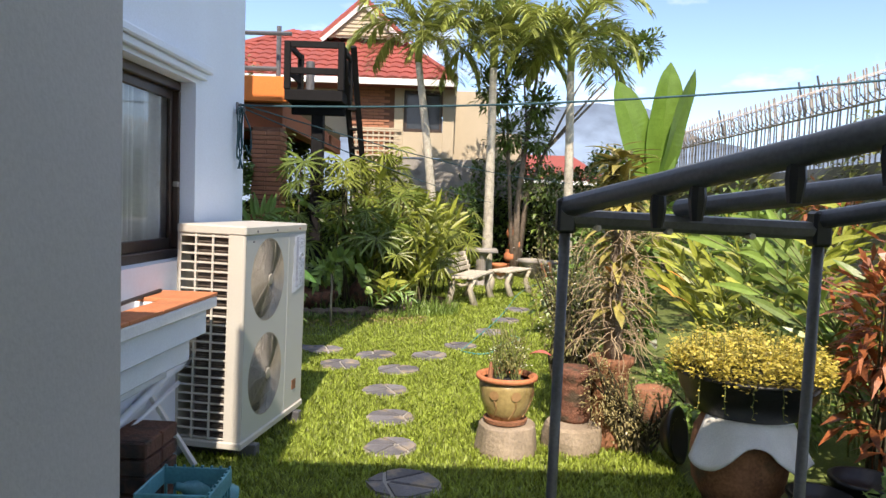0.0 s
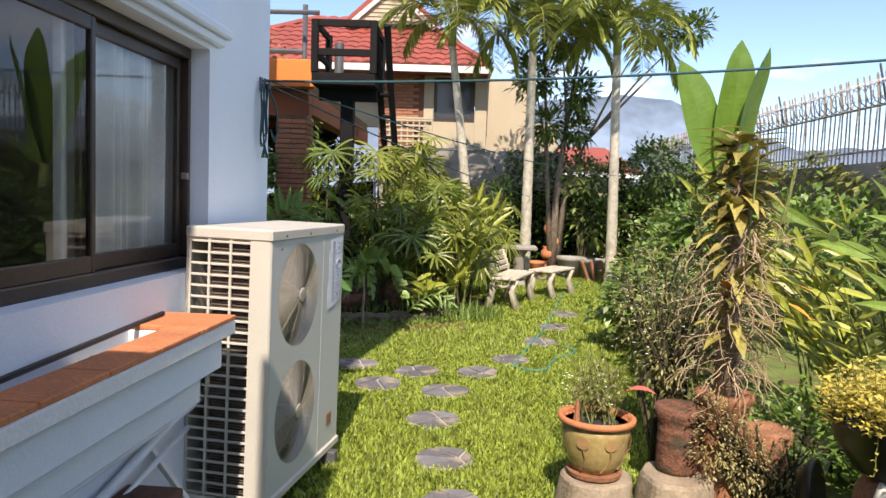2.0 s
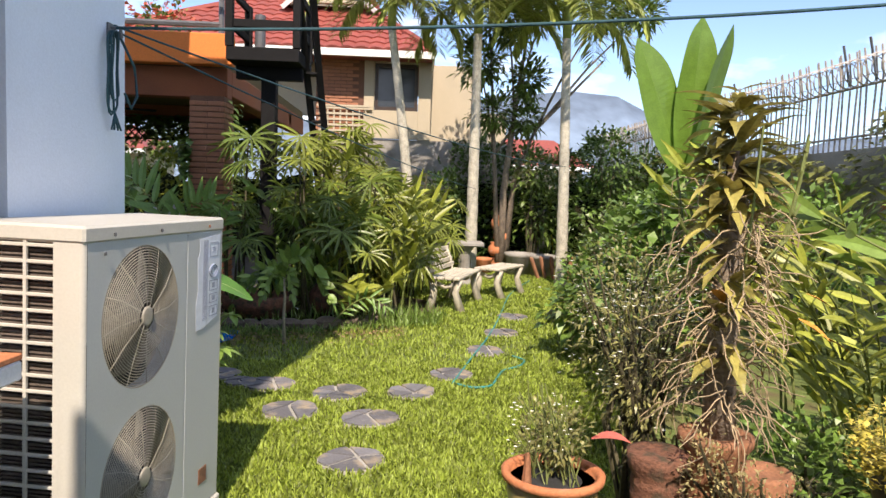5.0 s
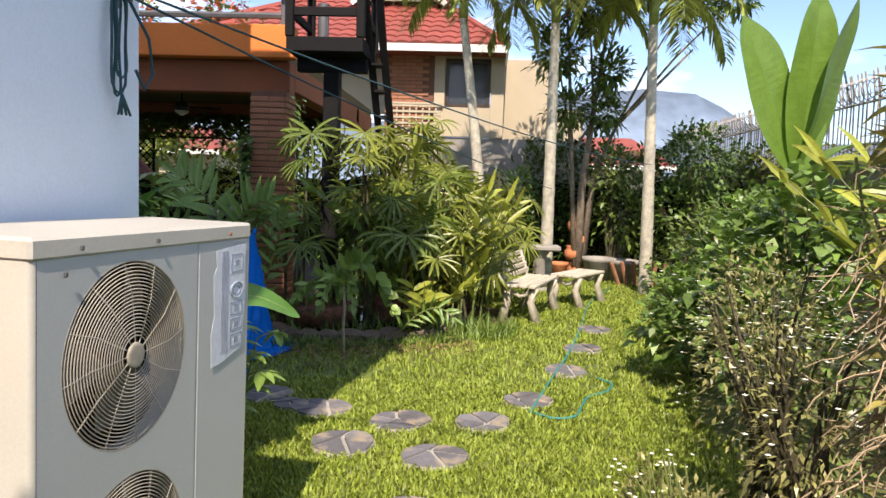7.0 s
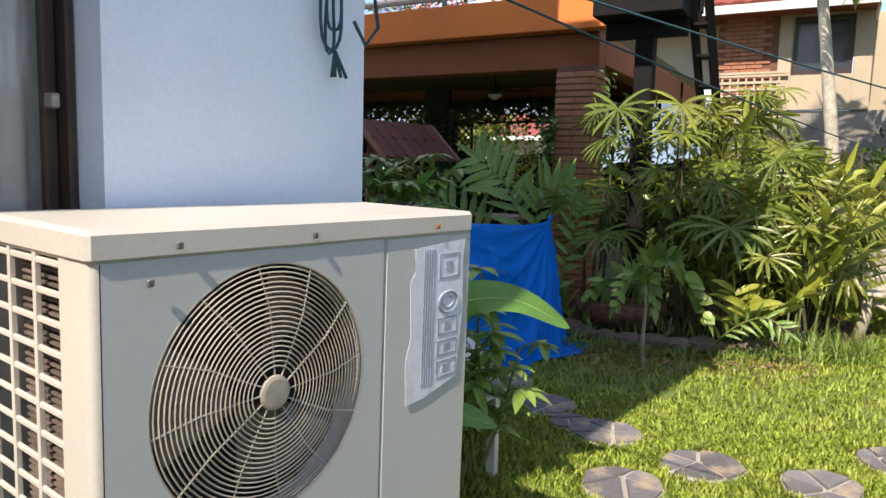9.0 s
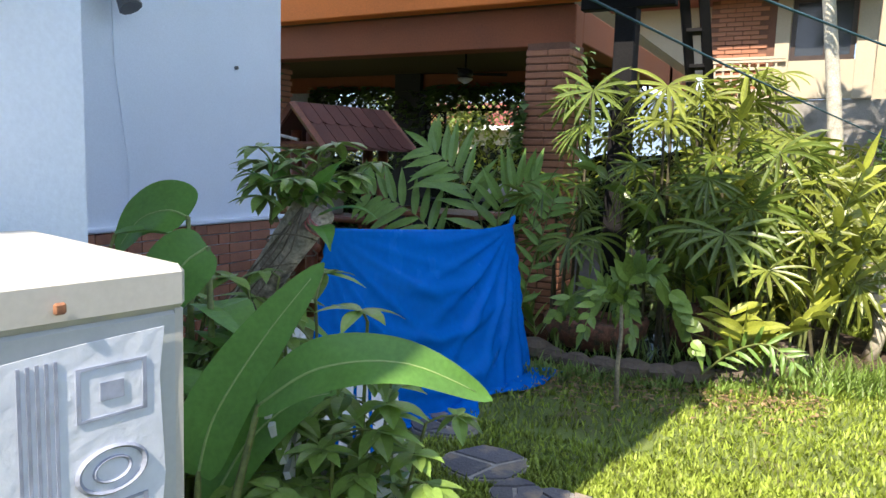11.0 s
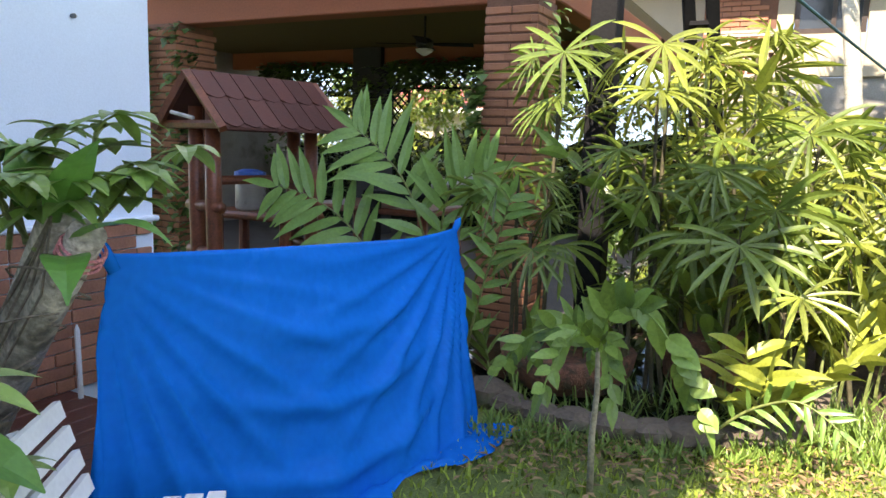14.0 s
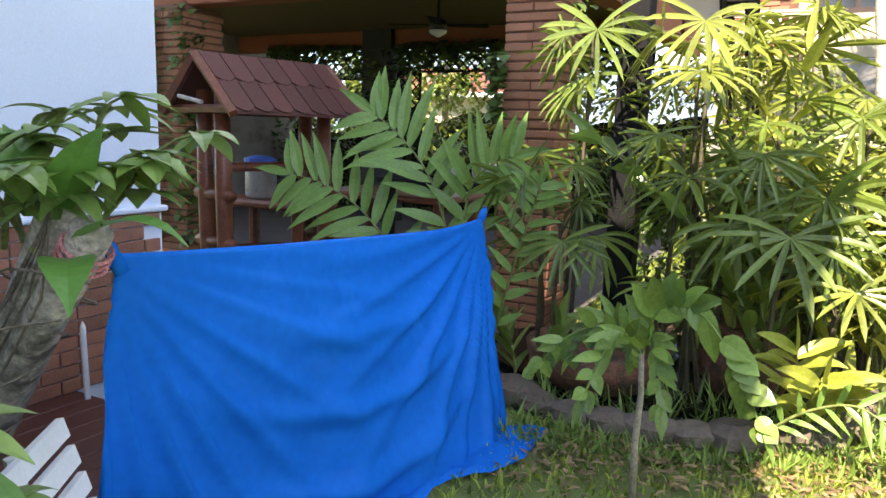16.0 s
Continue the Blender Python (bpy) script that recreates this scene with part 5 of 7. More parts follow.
stump = Shape().lathe([(0.185, 0), (0.180, 0.06), (0.172, 0.13), (0.166, 0.172), (0.155, 0.185)], 40, (0.42, 4.08, 0), 0.035)
tagged(new("stone_stump", mesh_of("stone_stump", stump, M_STONE, False)), "rough sandy concrete stump under a glazed pot", "stump")
gp = thing("glazed_pot", "olive glazed pot with a lotus pattern and terracotta rim", "plant pot")
GX, GY = 0.41, 4.07
part("saucer", Shape().lathe([(0.10, 0), (0.125, 0.01), (0.13, 0.03), (0.11, 0.03)], 28, (GX, GY, 0.185)), M_CLAY, gp, "clay saucer")
part("bowl", Shape().lathe([(0.095, 0.215), (0.125, 0.26), (0.150, 0.33), (0.160, 0.40), (0.160, 0.44), (0.150, 0.44), (0.145, 0.40)], 32, (GX, GY, 0)), M_GLAZE, gp, smooth=True)
part("rim", Shape().lathe([(0.160, 0.44), (0.180, 0.448), (0.182, 0.468), (0.165, 0.474), (0.150, 0.462), (0.150, 0.44)], 32, (GX, GY, 0)), M_TERRA, gp, "terracotta rim", True)
part("soil", Shape().lathe([(0.15, 0.43), (0.08, 0.445), (0.001, 0.45)], 20, (GX, GY, 0)), M_DARKIN, gp)
for t0 in (-2.3, -1.5, -0.6):
    q = Shape()
    q.tube([(GX + (0.113 + 0.05 * f) * math.cos(t0 + 0.25 * math.sin(2.4 * f)), GY + (0.113 + 0.05 * f) * math.sin(t0 + 0.25 * math.sin(2.4 * f)), 0.235 + 0.12 * f) for f in (0, .3, .6, .9)], 0.005, 4)
    part("stem_pattern", q, M_GLAZEART, gp)
    q = Shape()
    n0 = 0
    c0 = Vector((GX + 0.1585 * math.cos(t0 + .2), GY + 0.1585 * math.sin(t0 + .2), 0.375))
    tx = Vector((-math.sin(t0 + .2), math.cos(t0 + .2), 0))
    q.v = [tuple(c0 + tx * 0.030 * math.cos(a) + UP * 0.026 * math.sin(a) + Vector((math.cos(t0 + .2), math.sin(t0 + .2), 0)) * 0.003) for a in [k * math.pi / 6 for k in range(12)]]
    q.f = [tuple(range(12))]
    part("flower_pattern", q, M_GLAZEART, gp)

stump = Shape().lathe([(0.18, 0), (0.182, 0.08), (0.172, 0.145), (0.16, 0.165)], 40, (0.83, 4.18, 0), 0.05)
tagged(new("stone_stump", mesh_of("stone_stump", stump, M_STONE, False)), "rough sandy concrete stump under a clay pot", "stump")
carved = [(0.085, 0), (0.10, 0.02)]
for k in range(9):
    carved += [(0.098 + 0.002 * (k % 2), 0.035 + 0.024 * k), (0.098 + 0.002 * (k % 2), 0.048 + 0.024 * k)]
pot("clay_pot", 0.84, 4.22, 0.165, carved + [(0.115, 0.275), (0.118, 0.325), (0.09, 0.33)], M_OLDCLAY, "weathered carved clay pot overgrown with dry weeds")
pot("clay_pot", 1.06, 4.24, 0.0, [(0.10, 0), (0.115, 0.05), (0.108, 0.40), (0.115, 0.50), (0.138, 0.53), (0.138, 0.56), (0.11, 0.565), (0.10, 0.55)], M_CLAY, "tall terracotta pot holding an orchid post")
pot("clay_pot", 1.42, 4.55, 0.0, [(0.09, 0), (0.11, 0.16), (0.125, 0.28), (0.11, 0.30), (0.09, 0.28)], M_CLAY, "mossy clay pot among dry stems")

tub = thing("black_tub", "black plastic tub full of golden herbs", "tub")
TX, TY = 1.58, 3.52
part("tub_body", Shape().lathe([(0.20, 0.44), (0.26, 0.46), (0.325, 0.56), (0.345, 0.635), (0.36, 0.645), (0.36, 0.662), (0.33, 0.662), (0.31, 0.60)], 36, (TX, TY, 0)), M_BLACK, tub, smooth=True)
part("soil", Shape().lathe([(0.32, 0.60), (0.2, 0.62), (0.001, 0.63)], 24, (TX, TY, 0)), M_DARKIN, tub)
for t in (-1.1, 2.0):
    part("handle", Shape().tube([(TX + 0.36 * math.cos(t + d), TY + 0.36 * math.sin(t + d), 0.64 - 0.02 * math.cos(d * 12)) for d in (-0.14, -0.07, 0, 0.07, 0.14)], 0.012, 6), M_BLACK, tub)
drum = Shape().lathe([(0.17, 0), (0.225, 0.10), (0.24, 0.24), (0.225, 0.36), (0.19, 0.425), (0.18, 0.44)], 28, (TX - 0.03, TY - 0.02, 0))
tagged(new("clay_jar", mesh_of("clay_jar", drum, M_CLAY, True)), "big brown clay jar supporting the black tub", "jar")
ck = Shape()
for j in range(11):
    for i in range(29):
        u, v = i / 28, j / 10
        t = -2.72 + 2.0 * u
        drop = v * (0.20 + 0.08 * math.sin(u * 9) - 0.05 * abs(math.sin(u * 5)))
        rr = 0.235 + 0.10 * v + 0.014 * math.sin(u * 26) * v
        ck.v.append((TX - 0.02 + rr * math.cos(t), TY + rr * math.sin(t), 0.455 - drop))
for j in range(10):
    for i in range(28):
        a = j * 29 + i
        ck.f.append((a, a + 1, a + 30, a + 29))
ob = tagged(new("sack_cloth", mesh_of("sack_cloth", ck, M_CLOTH, True)), "white woven sack draped under the black tub", "cloth")
ob.modifiers.new("thick", "SOLIDIFY").thickness = 0.006
for x, y, r_, h_ in ((1.75, 3.10, 0.13, 0.20), (2.02, 3.2, 0.15, 0.24)):
    tagged(new("black_pot", mesh_of("black_pot", Shape().lathe([(r_ * .75, 0), (r_, h_ * .9), (r_ * 1.08, h_ * .92), (r_ * 1.08, h_), (r_ * .95, h_), (r_ * .9, h_ * .8)], 24, (x, y, 0)), M_BLACK, True)), "small black plastic nursery pot", "plant pot", "nursery pots")
tagged(new("black_basin", mesh_of("black_basin", Shape().lathe([(0.10, 0), (0.15, 0.05), (0.165, 0.08), (0.15, 0.08), (0.09, 0.02)], 26), M_BLACK, True)), "black basin leaning on its edge", "basin").matrix_world = pose(1.33, 3.98, 0.17, 80, 0, 55)

# steel frame of a folded canopy beside the start of the walk
cn = thing("canopy_frame", "dark grey tubular steel canopy frame with plastic corner joints", "frame")
C1, C2 = Vector((0.27, 1.49, 1.435)), Vector((0.80, 1.46, 1.425))
dd = Vector((0.29, -0.59, 0.112))
E1, E2 = C1 + dd * 2.6, C2 + dd * 2.6
sb = C1 - C2
for p in (C1, C2):
    part("post", Shape().tube([tuple(p), (p.x - 0.01, p.y + 0.01, 0)], 0.0118, 12), M_STEEL, cn, smooth=True)
    part("corner_joint", Shape().box(p.x - 0.020, p.x + 0.020, p.y - 0.020, p.y + 0.020, p.z - 0.045, p.z + 0.03, 0.006), M_BLACK, cn, "black plastic corner joint")
for p in (E1, E2):
    part("post", Shape().tube([tuple(p), (p.x, p.y, 0)], 0.018, 10), M_STEEL, cn, smooth=True)
part("side_bar", Shape().tube([tuple(C1 - UP * 0.012), tuple(C2 - UP * 0.012)], 0.020, 8), M_STEEL, cn)
part("long_rail", Shape().tube([tuple(C1 + UP * 0.012), tuple(C1 + dd * 1.2), tuple(E1)], 0.022, 12), M_STEEL, cn, smooth=True)
part("long_rail", Shape().tube([tuple(C2 + UP * 0.012), tuple(E2)], 0.020, 10), M_STEEL, cn, smooth=True)
part("long_rail", Shape().tube([tuple(C1.lerp(C2, 0.45) + UP * 0.02), tuple(E1.lerp(E2, 0.45) - UP * 0.1)], 0.020, 10), M_STEEL, cn, smooth=True)
part("side_bar", Shape().tube([tuple(E1), tuple(E2)], 0.020, 8), M_STEEL, cn)
for f in (0.42, 0.56, 0.84, 1.05):
    p = C1 + dd * f
    part("strap_clip", Shape().tube([tuple(p + UP * 0.0), tuple(p - UP * 0.035), tuple(p - UP * 0.07)], [0.012, 0.015, 0.010], 8), M_BLACK, cn, "black plastic hook")
for f in (0.12, 0.40, 0.72):
    p = C1.lerp(C2, f) - UP * 0.03
    part("bolt", Shape().tube([tuple(p), tuple(p - Vector((0, 0.03, 0)))], 0.007, 6), M_METAL, cn)

# clutter under the shelf
cr = thing("plastic_crate", "pale blue slotted plastic crate beside the brick pier", "crate")
CX, CY = -1.06, 2.93
for k in range(2):
    for sgn in (0, 1):
        part("crate_side", Shape().box(CX - 0.16 + 0.3 * sgn, CX - 0.148 + 0.3 * sgn, CY - 0.15, CY + 0.16, 0.02 + 0.13 * k, 0.10 + 0.13 * k, 0.004), M_BLUEPL, cr)
        part("crate_side", Shape().box(CX - 0.148, CX + 0.14, CY - 0.15 + 0.3 * sgn, CY - 0.138 + 0.3 * sgn, 0.02 + 0.13 * k, 0.10 + 0.13 * k, 0.004), M_BLUEPL, cr)
for k in range(8):
    x = CX - 0.15 + k * 0.041
    part("rib", Shape().box(x, x + 0.012, CY + 0.151, CY + 0.160, 0.0, 0.24, 0.002), M_BLUEPL, cr)
    part("rib", Shape().box(CX + 0.141, CX + 0.15, CY - 0.14 + k * 0.04, CY - 0.128 + k * 0.04, 0.0, 0.24, 0.002), M_BLUEPL, cr)
tagged(new("plastic_bottle", mesh_of("plastic_bottle", Shape().lathe([(0.05, 0), (0.055, 0.02), (0.055, 0.16), (0.05, 0.2), (0.018, 0.25), (0.018, 0.28)], 16), M_BLUEPL, True)), "cut pale blue plastic bottle lying in the grass", "bottle").matrix_world = pose(-0.92, 3.18, 0.06, 70, 0, -60)

# far end of the garden: pedestal lamp, clay urn, planters
gl = thing("garden_post", "old concrete garden post with a dark cap", "post")
part("column", Shape().box(2.50, 2.66, 16.22, 16.38, 0, 1.05, 0.01), M_CONC, gl)
part("cap", Shape().box(2.42, 2.74, 16.14, 16.46, 1.05, 1.13, 0.015).box(2.48, 2.68, 16.20, 16.40, 1.13, 1.24, 0.01), M_STEEL, gl)
tagged(new("yellow_hose", mesh_of("yellow_hose", Shape().tube([(2.45, 16.1, 0.9), (2.42, 16.05, 0.4), (2.3, 15.9, 0.06), (2.1, 15.8, 0.03), (2.5, 15.7, 0.03), (2.8, 15.9, 0.05), (2.72, 16.1, 0.7)], 0.02, 6), M_YROPE, True)), "yellow hose hung on the garden post", "hose")
ur = thing("clay_fountain", "stacked orange clay jars at the end of the lawn", "jar")
for k, (r_, z0) in enumerate(((0.20, 0.02), (0.17, 0.32), (0.16, 0.58), (0.13, 0.82))):
    part("jar", Shape().lathe([(r_ * .7, 0), (r_, 0.08), (r_ * .95, 0.16), (r_ * .7, 0.23), (r_ * .8, 0.26)], 16, (1.52 + 0.04 * (-1) ** k, 15.0, z0)), M_TERRA, ur, smooth=True)
for x, y, r_, h_, m_ in ((1.85, 14.6, 0.26, 0.42, M_CONC), (2.25, 14.5, 0.26, 0.40, M_CONC), (2.95, 13.2, 0.30, 0.36, M_CONC), (1.2, 14.7, 0.16, 0.3, M_TERRA)):
    tagged(new("planter", mesh_of("planter", Shape().lathe([(r_ * .8, 0), (r_ * .95, h_ * .8), (r_ * 1.06, h_ * .85), (r_ * 1.06, h_), (r_ * .9, h_), (r_ * .85, h_ * .8)], 20, (x, y, 0)), m_, True)), "round weathered planter at the lawn's end", "plant pot", "planters")
st_ = thing("stone_side_table", "small grey stone table behind the benches", "table")
part("tabletop", Shape().box(0.42, 1.02, 12.8, 13.2, 0.62, 0.70, 0.02), M_CONC, st_)
part("pedestal", Shape().lathe([(0.16, 0), (0.10, 0.1), (0.09, 0.5), (0.16, 0.62)], 12, (0.72, 13.0, 0)), M_CONC, st_)
for k in range(7):
    tagged(new("edging_stone", mesh_of("edging_stone", Shape().box(-0.03, 0.03, -0.05, 0.05, 0, 0.42, 0.02), M_CLAY)), "upright clay edging stone round the palm foot", "edging", "edging stones").matrix_world = pose(2.12 + 0.13 * k, 14.0 + 0.05 * (k % 2), 0, 0, (k - 3) * 7, 0)

# pond behind the bed with its stone rim
pw = Shape().lathe([(1.0, 0.0), (1.0, 0.06), (0.001, 0.06)], 28)
for i, p in enumerate(pw.v):
    pw.v[i] = (-1.55 + 1.0 * p[0], 9.75 + 0.75 * p[1], p[2] + 0.02)
tagged(new("pond_water", mesh_of("pond_water", pw, M_WATER)), "still dark pond water under the palms", "pond", kind="structure")
rk = random.Random(5)
M_ROCK = mat("dark_mossy_rock", (0.13, 0.10, 0.075), 0.95, vary=0.3, scale=9, fine=50, bump=0.7, objrand=0.6, stain=(0.06, 0.08, 0.03), stain_pos=0.55)
for k in range(22):
    t = math.pi * (0.95 + 1.15 * k / 21)
    x, y = -1.52 + 1.12 * math.cos(t), 9.70 + 0.92 * math.sin(t)
    q = Shape()
    r0 = rk.uniform(0.09, 0.135)
    for j, (rr, zz) in enumerate(((0.8, 0), (1.0, 0.35), (0.9, 0.7), (0.45, 0.95))):
        for i in range(9):
            a = 2 * math.pi * i / 9
            f = rr * r0 * (1 + rk.uniform(-.16, .16))
            q.v.append((1.25 * f * math.cos(a), f * math.sin(a), zz * r0 * 1.1))
    for j in range(3):
        for i in range(9):
            a, b = 9 * j + i, 9 * j + (i + 1) % 9
            q.f.append((a, b, b + 9, a + 9))
    q.f.append(tuple(range(27, 36)))
    tagged(new("pond_stone", mesh_of("pond_stone", q, M_ROCK)), "rough brown stone of the pond rim", "stone", "pond rim stones").matrix_world = pose(x, y, 0, 0, 0, math.degrees(t) + 90)
tagged(new("clay_jar", mesh_of("clay_jar", Shape().lathe([(0.16, 0), (0.24, 0.12), (0.25, 0.24), (0.17, 0.36), (0.19, 0.40), (0.14, 0.40)], 20, (-1.0, 9.55, 0.05)), M_OLDCLAY, True)), "brown clay jar standing by the pond", "jar")
tagged(new("clay_jar", mesh_of("clay_jar", Shape().lathe([(0.3, 0), (0.38, 0.1), (0.40, 0.2), (0.36, 0.22), (0.3, 0.15)], 24, (-1.75, 9.3, 0.08)), M_OLDCLAY, True)), "wide brown clay bowl at the pond edge", "bowl")


# white slatted bench by the deck, seat slats along its length
lb_ = thing("slatted_bench", "white painted slatted garden bench beside the blue tarpaulin", "bench")
ba, bl_ = Vector((0.58, -0.815, 0)), Vector((-0.815, -0.58, 0))
b0 = Vector((-1.953, 6.776, 0))
for k in range(6):
    o = b0 + bl_ * (0.03 + k * 0.062)
    p0, p1 = o + UP * (0.425 - 0.006 * k), o + ba * 1.15 + UP * (0.425 - 0.006 * k)
    q = Shape()
    for p in (p0, p1):
        for dx, dz in ((-0.024, -0.009), (0.024, -0.009), (0.024, 0.009), (-0.024, 0.009)):
            q.v.append(tuple(p + bl_ * dx + UP * dz))
    q.f = [(0, 1, 2, 3), (7, 6, 5, 4), (0, 4, 5, 1), (1, 5, 6, 2), (2, 6, 7, 3), (3, 7, 4, 0)]
    part("seat_slat", q, M_CHAIR, lb_)
for k in range(4):
    o = b0 + bl_ * (0.37 + 0.022 * k) + UP * (0.475 + 0.070 * k)
    q = Shape()
    for p in (o, o + ba * 1.15):
        for dx, dz in ((-0.010, -0.022), (0.008, -0.025), (0.022, 0.022), (0.004, 0.025)):
            q.v.append(tuple(p + bl_ * dx + UP * dz))
    q.f = [(0, 1, 2, 3), (7, 6, 5, 4), (0, 4, 5, 1), (1, 5, 6, 2), (2, 6, 7, 3), (3, 7, 4, 0)]
    part("back_slat", q, M_CHAIR, lb_)
for f in (0.15, 1.0):
    for w, h_ in ((0.05, 0.41), (0.34, 0.385)):
        p = b0 + ba * f + bl_ * w
        part("leg", Shape().box(p.x - .022, p.x + .022, p.y - .022, p.y + .022, 0, h_), M_CHAIR, lb_)
    p = b0 + ba * f + bl_ * 0.42
    part("back_support", Shape().tube([(p.x, p.y, 0.30), tuple(p + bl_ * 0.075 + UP * 0.68)], 0.02, 4), M_CHAIR, lb_)
slat_chair(pose(-3.15, 5.75, 0.112, 0, 0, 75), "white painted slatted garden chair standing on the deck")


# ---- plants ----
def plant(name, label, category="plant", group="", kind=""):
    return thing(name, label, category, group, kind=kind)


def fan_leaf(s, p, d, size, n, spread, droop):
    """A palmate fan: narrow blades that radiate round the end of a stalk, its face turned outwards and up."""
    d = Vector(d).normalized()
    nrm = (d * rnd(.6, 1.0) + UP * rnd(.15, .7) + Vector((rnd(-.35, .35), rnd(-.35, .35), 0))).normalized()
    out = d * .5 - UP * rnd(.2, .8)
    out = out - nrm * out.dot(nrm)
    out = out.normalized() if out.length > .05 else Vector((1, 0, 0))
    side = nrm.cross(out)
    for k in range(n):
        t = (k / (n - 1) - 0.5) * spread + rnd(-.07, .07)
        v = out * math.cos(t) + side * math.sin(t) + nrm * rnd(0.05, 0.22)
        s.blade(p, v, nrm, size * (1 - 0.12 * abs(t) / spread * 2) * rnd(.88, 1.08), size * rnd(.070, .100), droop * rnd(.5, 1.4), 5, 0.35, (1.0, 0.55))


def lady_palm(x, y, h, n, r, material, label="clump of green lady palms with fan leaves on slim canes", size=0.40, tilt=0.0):
    c = plant("lady_palm", label, "palm", "lady palm clumps")
    for i in range(max(2, int(n * .68))):
        cane = Shape()
        a = rnd(0, 6.28)
        rr = r * math.sqrt(random.random())
        bx, by = x + rr * math.cos(a), y + rr * math.sin(a)
        hh = h * rnd(0.5, 1.0)
        tx, ty = bx + 0.12 * hh * math.cos(a), by + 0.12 * hh * math.sin(a) - tilt
        cane.tube([(bx, by, 0), ((bx + tx) / 2, (by + ty) / 2, hh * 0.5), (tx, ty, hh)], 0.011, 5)
        fans = []
        for k in range(7):
            t = a + k * 2.4 + rnd(-.4, .4)
            zz = hh * (0.45 + 0.56 * k / 7)
            f = zz / hh
            base = Vector((bx + (tx - bx) * f, by + (ty - by) * f, zz))
            el = rnd(-0.05, 0.85)
            d = away(t, el)
            e = base + d * rnd(.16, .3) * (size / .36)
            cane.tube([base, e], 0.004, 3, False)
            lv = Shape()
            fan_leaf(lv, e, away(t, el - 0.35), size * 1.1 * rnd(.8, 1.1), random.choice((9, 10, 11)), rnd(3.2, 4.6), rnd(.5, 1.2))
            fans.append(lv)
        stem = part("cane", cane, M_CANE, c)
        for lv in fans:
            part("fan_leaf", lv, material, stem)
    return c


def ginger(x, y, n, h, r, material, label, leaf=0.42, width=0.085, lean=0.35, group="ginger clumps", az=None):
    c = plant("ginger_plant", label, "plant", group)
    for i in range(n):
        st_s, lv = Shape(), Shape()
        a = rnd(0, 6.28) if az is None else az + rnd(-.7, .7)
        rr = r * math.sqrt(random.random())
        b = Vector((x + rr * math.cos(a), y + rr * math.sin(a), 0))
        hh = h * rnd(.65, 1.05)
        ln_ = lean * rnd(.4, 1.3)
        pts = [b + Vector((math.cos(a) * ln_ * hh * f ** 2, math.sin(a) * ln_ * hh * f ** 2, hh * (f - 0.12 * ln_ * f ** 3))) for f in [k / 8 for k in range(9)]]
        st_s.tube(pts, [0.010 - 0.006 * k / 8 for k in range(9)], 5)
        m = random.choice((10, 11, 12, 13))
        pa = a + rnd(-.5, .5) + 1.57
        for k in range(m):
            f = min(1, 0.25 + 0.75 * (k + rnd(-.3, .3)) / (m - 1))
            i0 = min(7, int(f * 8))
            p = pts[i0].lerp(pts[i0 + 1], f * 8 - i0)
            ax = (pts[i0 + 1] - pts[i0]).normalized()
            sd = 1 if k % 2 else -1
            d = (away(pa + (0 if sd > 0 else math.pi) + rnd(-.45, .45), rnd(-.1, .35)) * 0.85 + ax * rnd(.5, 1.0)).normalized()
            lv.blade(p, d, ax, leaf * (0.65 + 0.5 * math.sin(math.pi * min(1, f * .95))) * rnd(.7, 1.12), width * rnd(.8, 1.15), rnd(.3, 1.3), 6, 0.25, (.3, .7))
        lv.blade(pts[-1], (pts[-1] - pts[-2]) + UP * .05, away(pa, 0), leaf * .8, width * .8, .5, 5)
        part("foliage", lv, material, part("stem", st_s, M_STEM, c), kind="stuff")
    return c


def cloud_leaves(s, c, rad, n, size, ratio=0.45, flat=1.0, shell=0.55):
    """Leaves scattered through an uneven mass, mostly in its outer part."""
    c = Vector(c)
    for i in range(n):
        d = Vector((random.gauss(0, 1), random.gauss(0, 1), random.gauss(0, 1) * flat)).normalized()
        k = 0.72 + 0.5 * noise.noise(d * 2.1 + c)
        rr = (shell + (1 - shell) * random.random()) * k
        p = c + Vector((d.x * rad[0] * rr, d.y * rad[1] * rr, d.z * rad[2] * rr))
        if p.z < 0.03:
            continue
        v = (d + Vector((rnd(-.8, .8), rnd(-.8, .8), rnd(-.5, .6)))).normalized()
        s.leaflet(p, v, UP + Vector((rnd(-.5, .5), rnd(-.5, .5), 0)), size * rnd(.7, 1.25), size * ratio * rnd(.8, 1.2), rnd(0, .35))


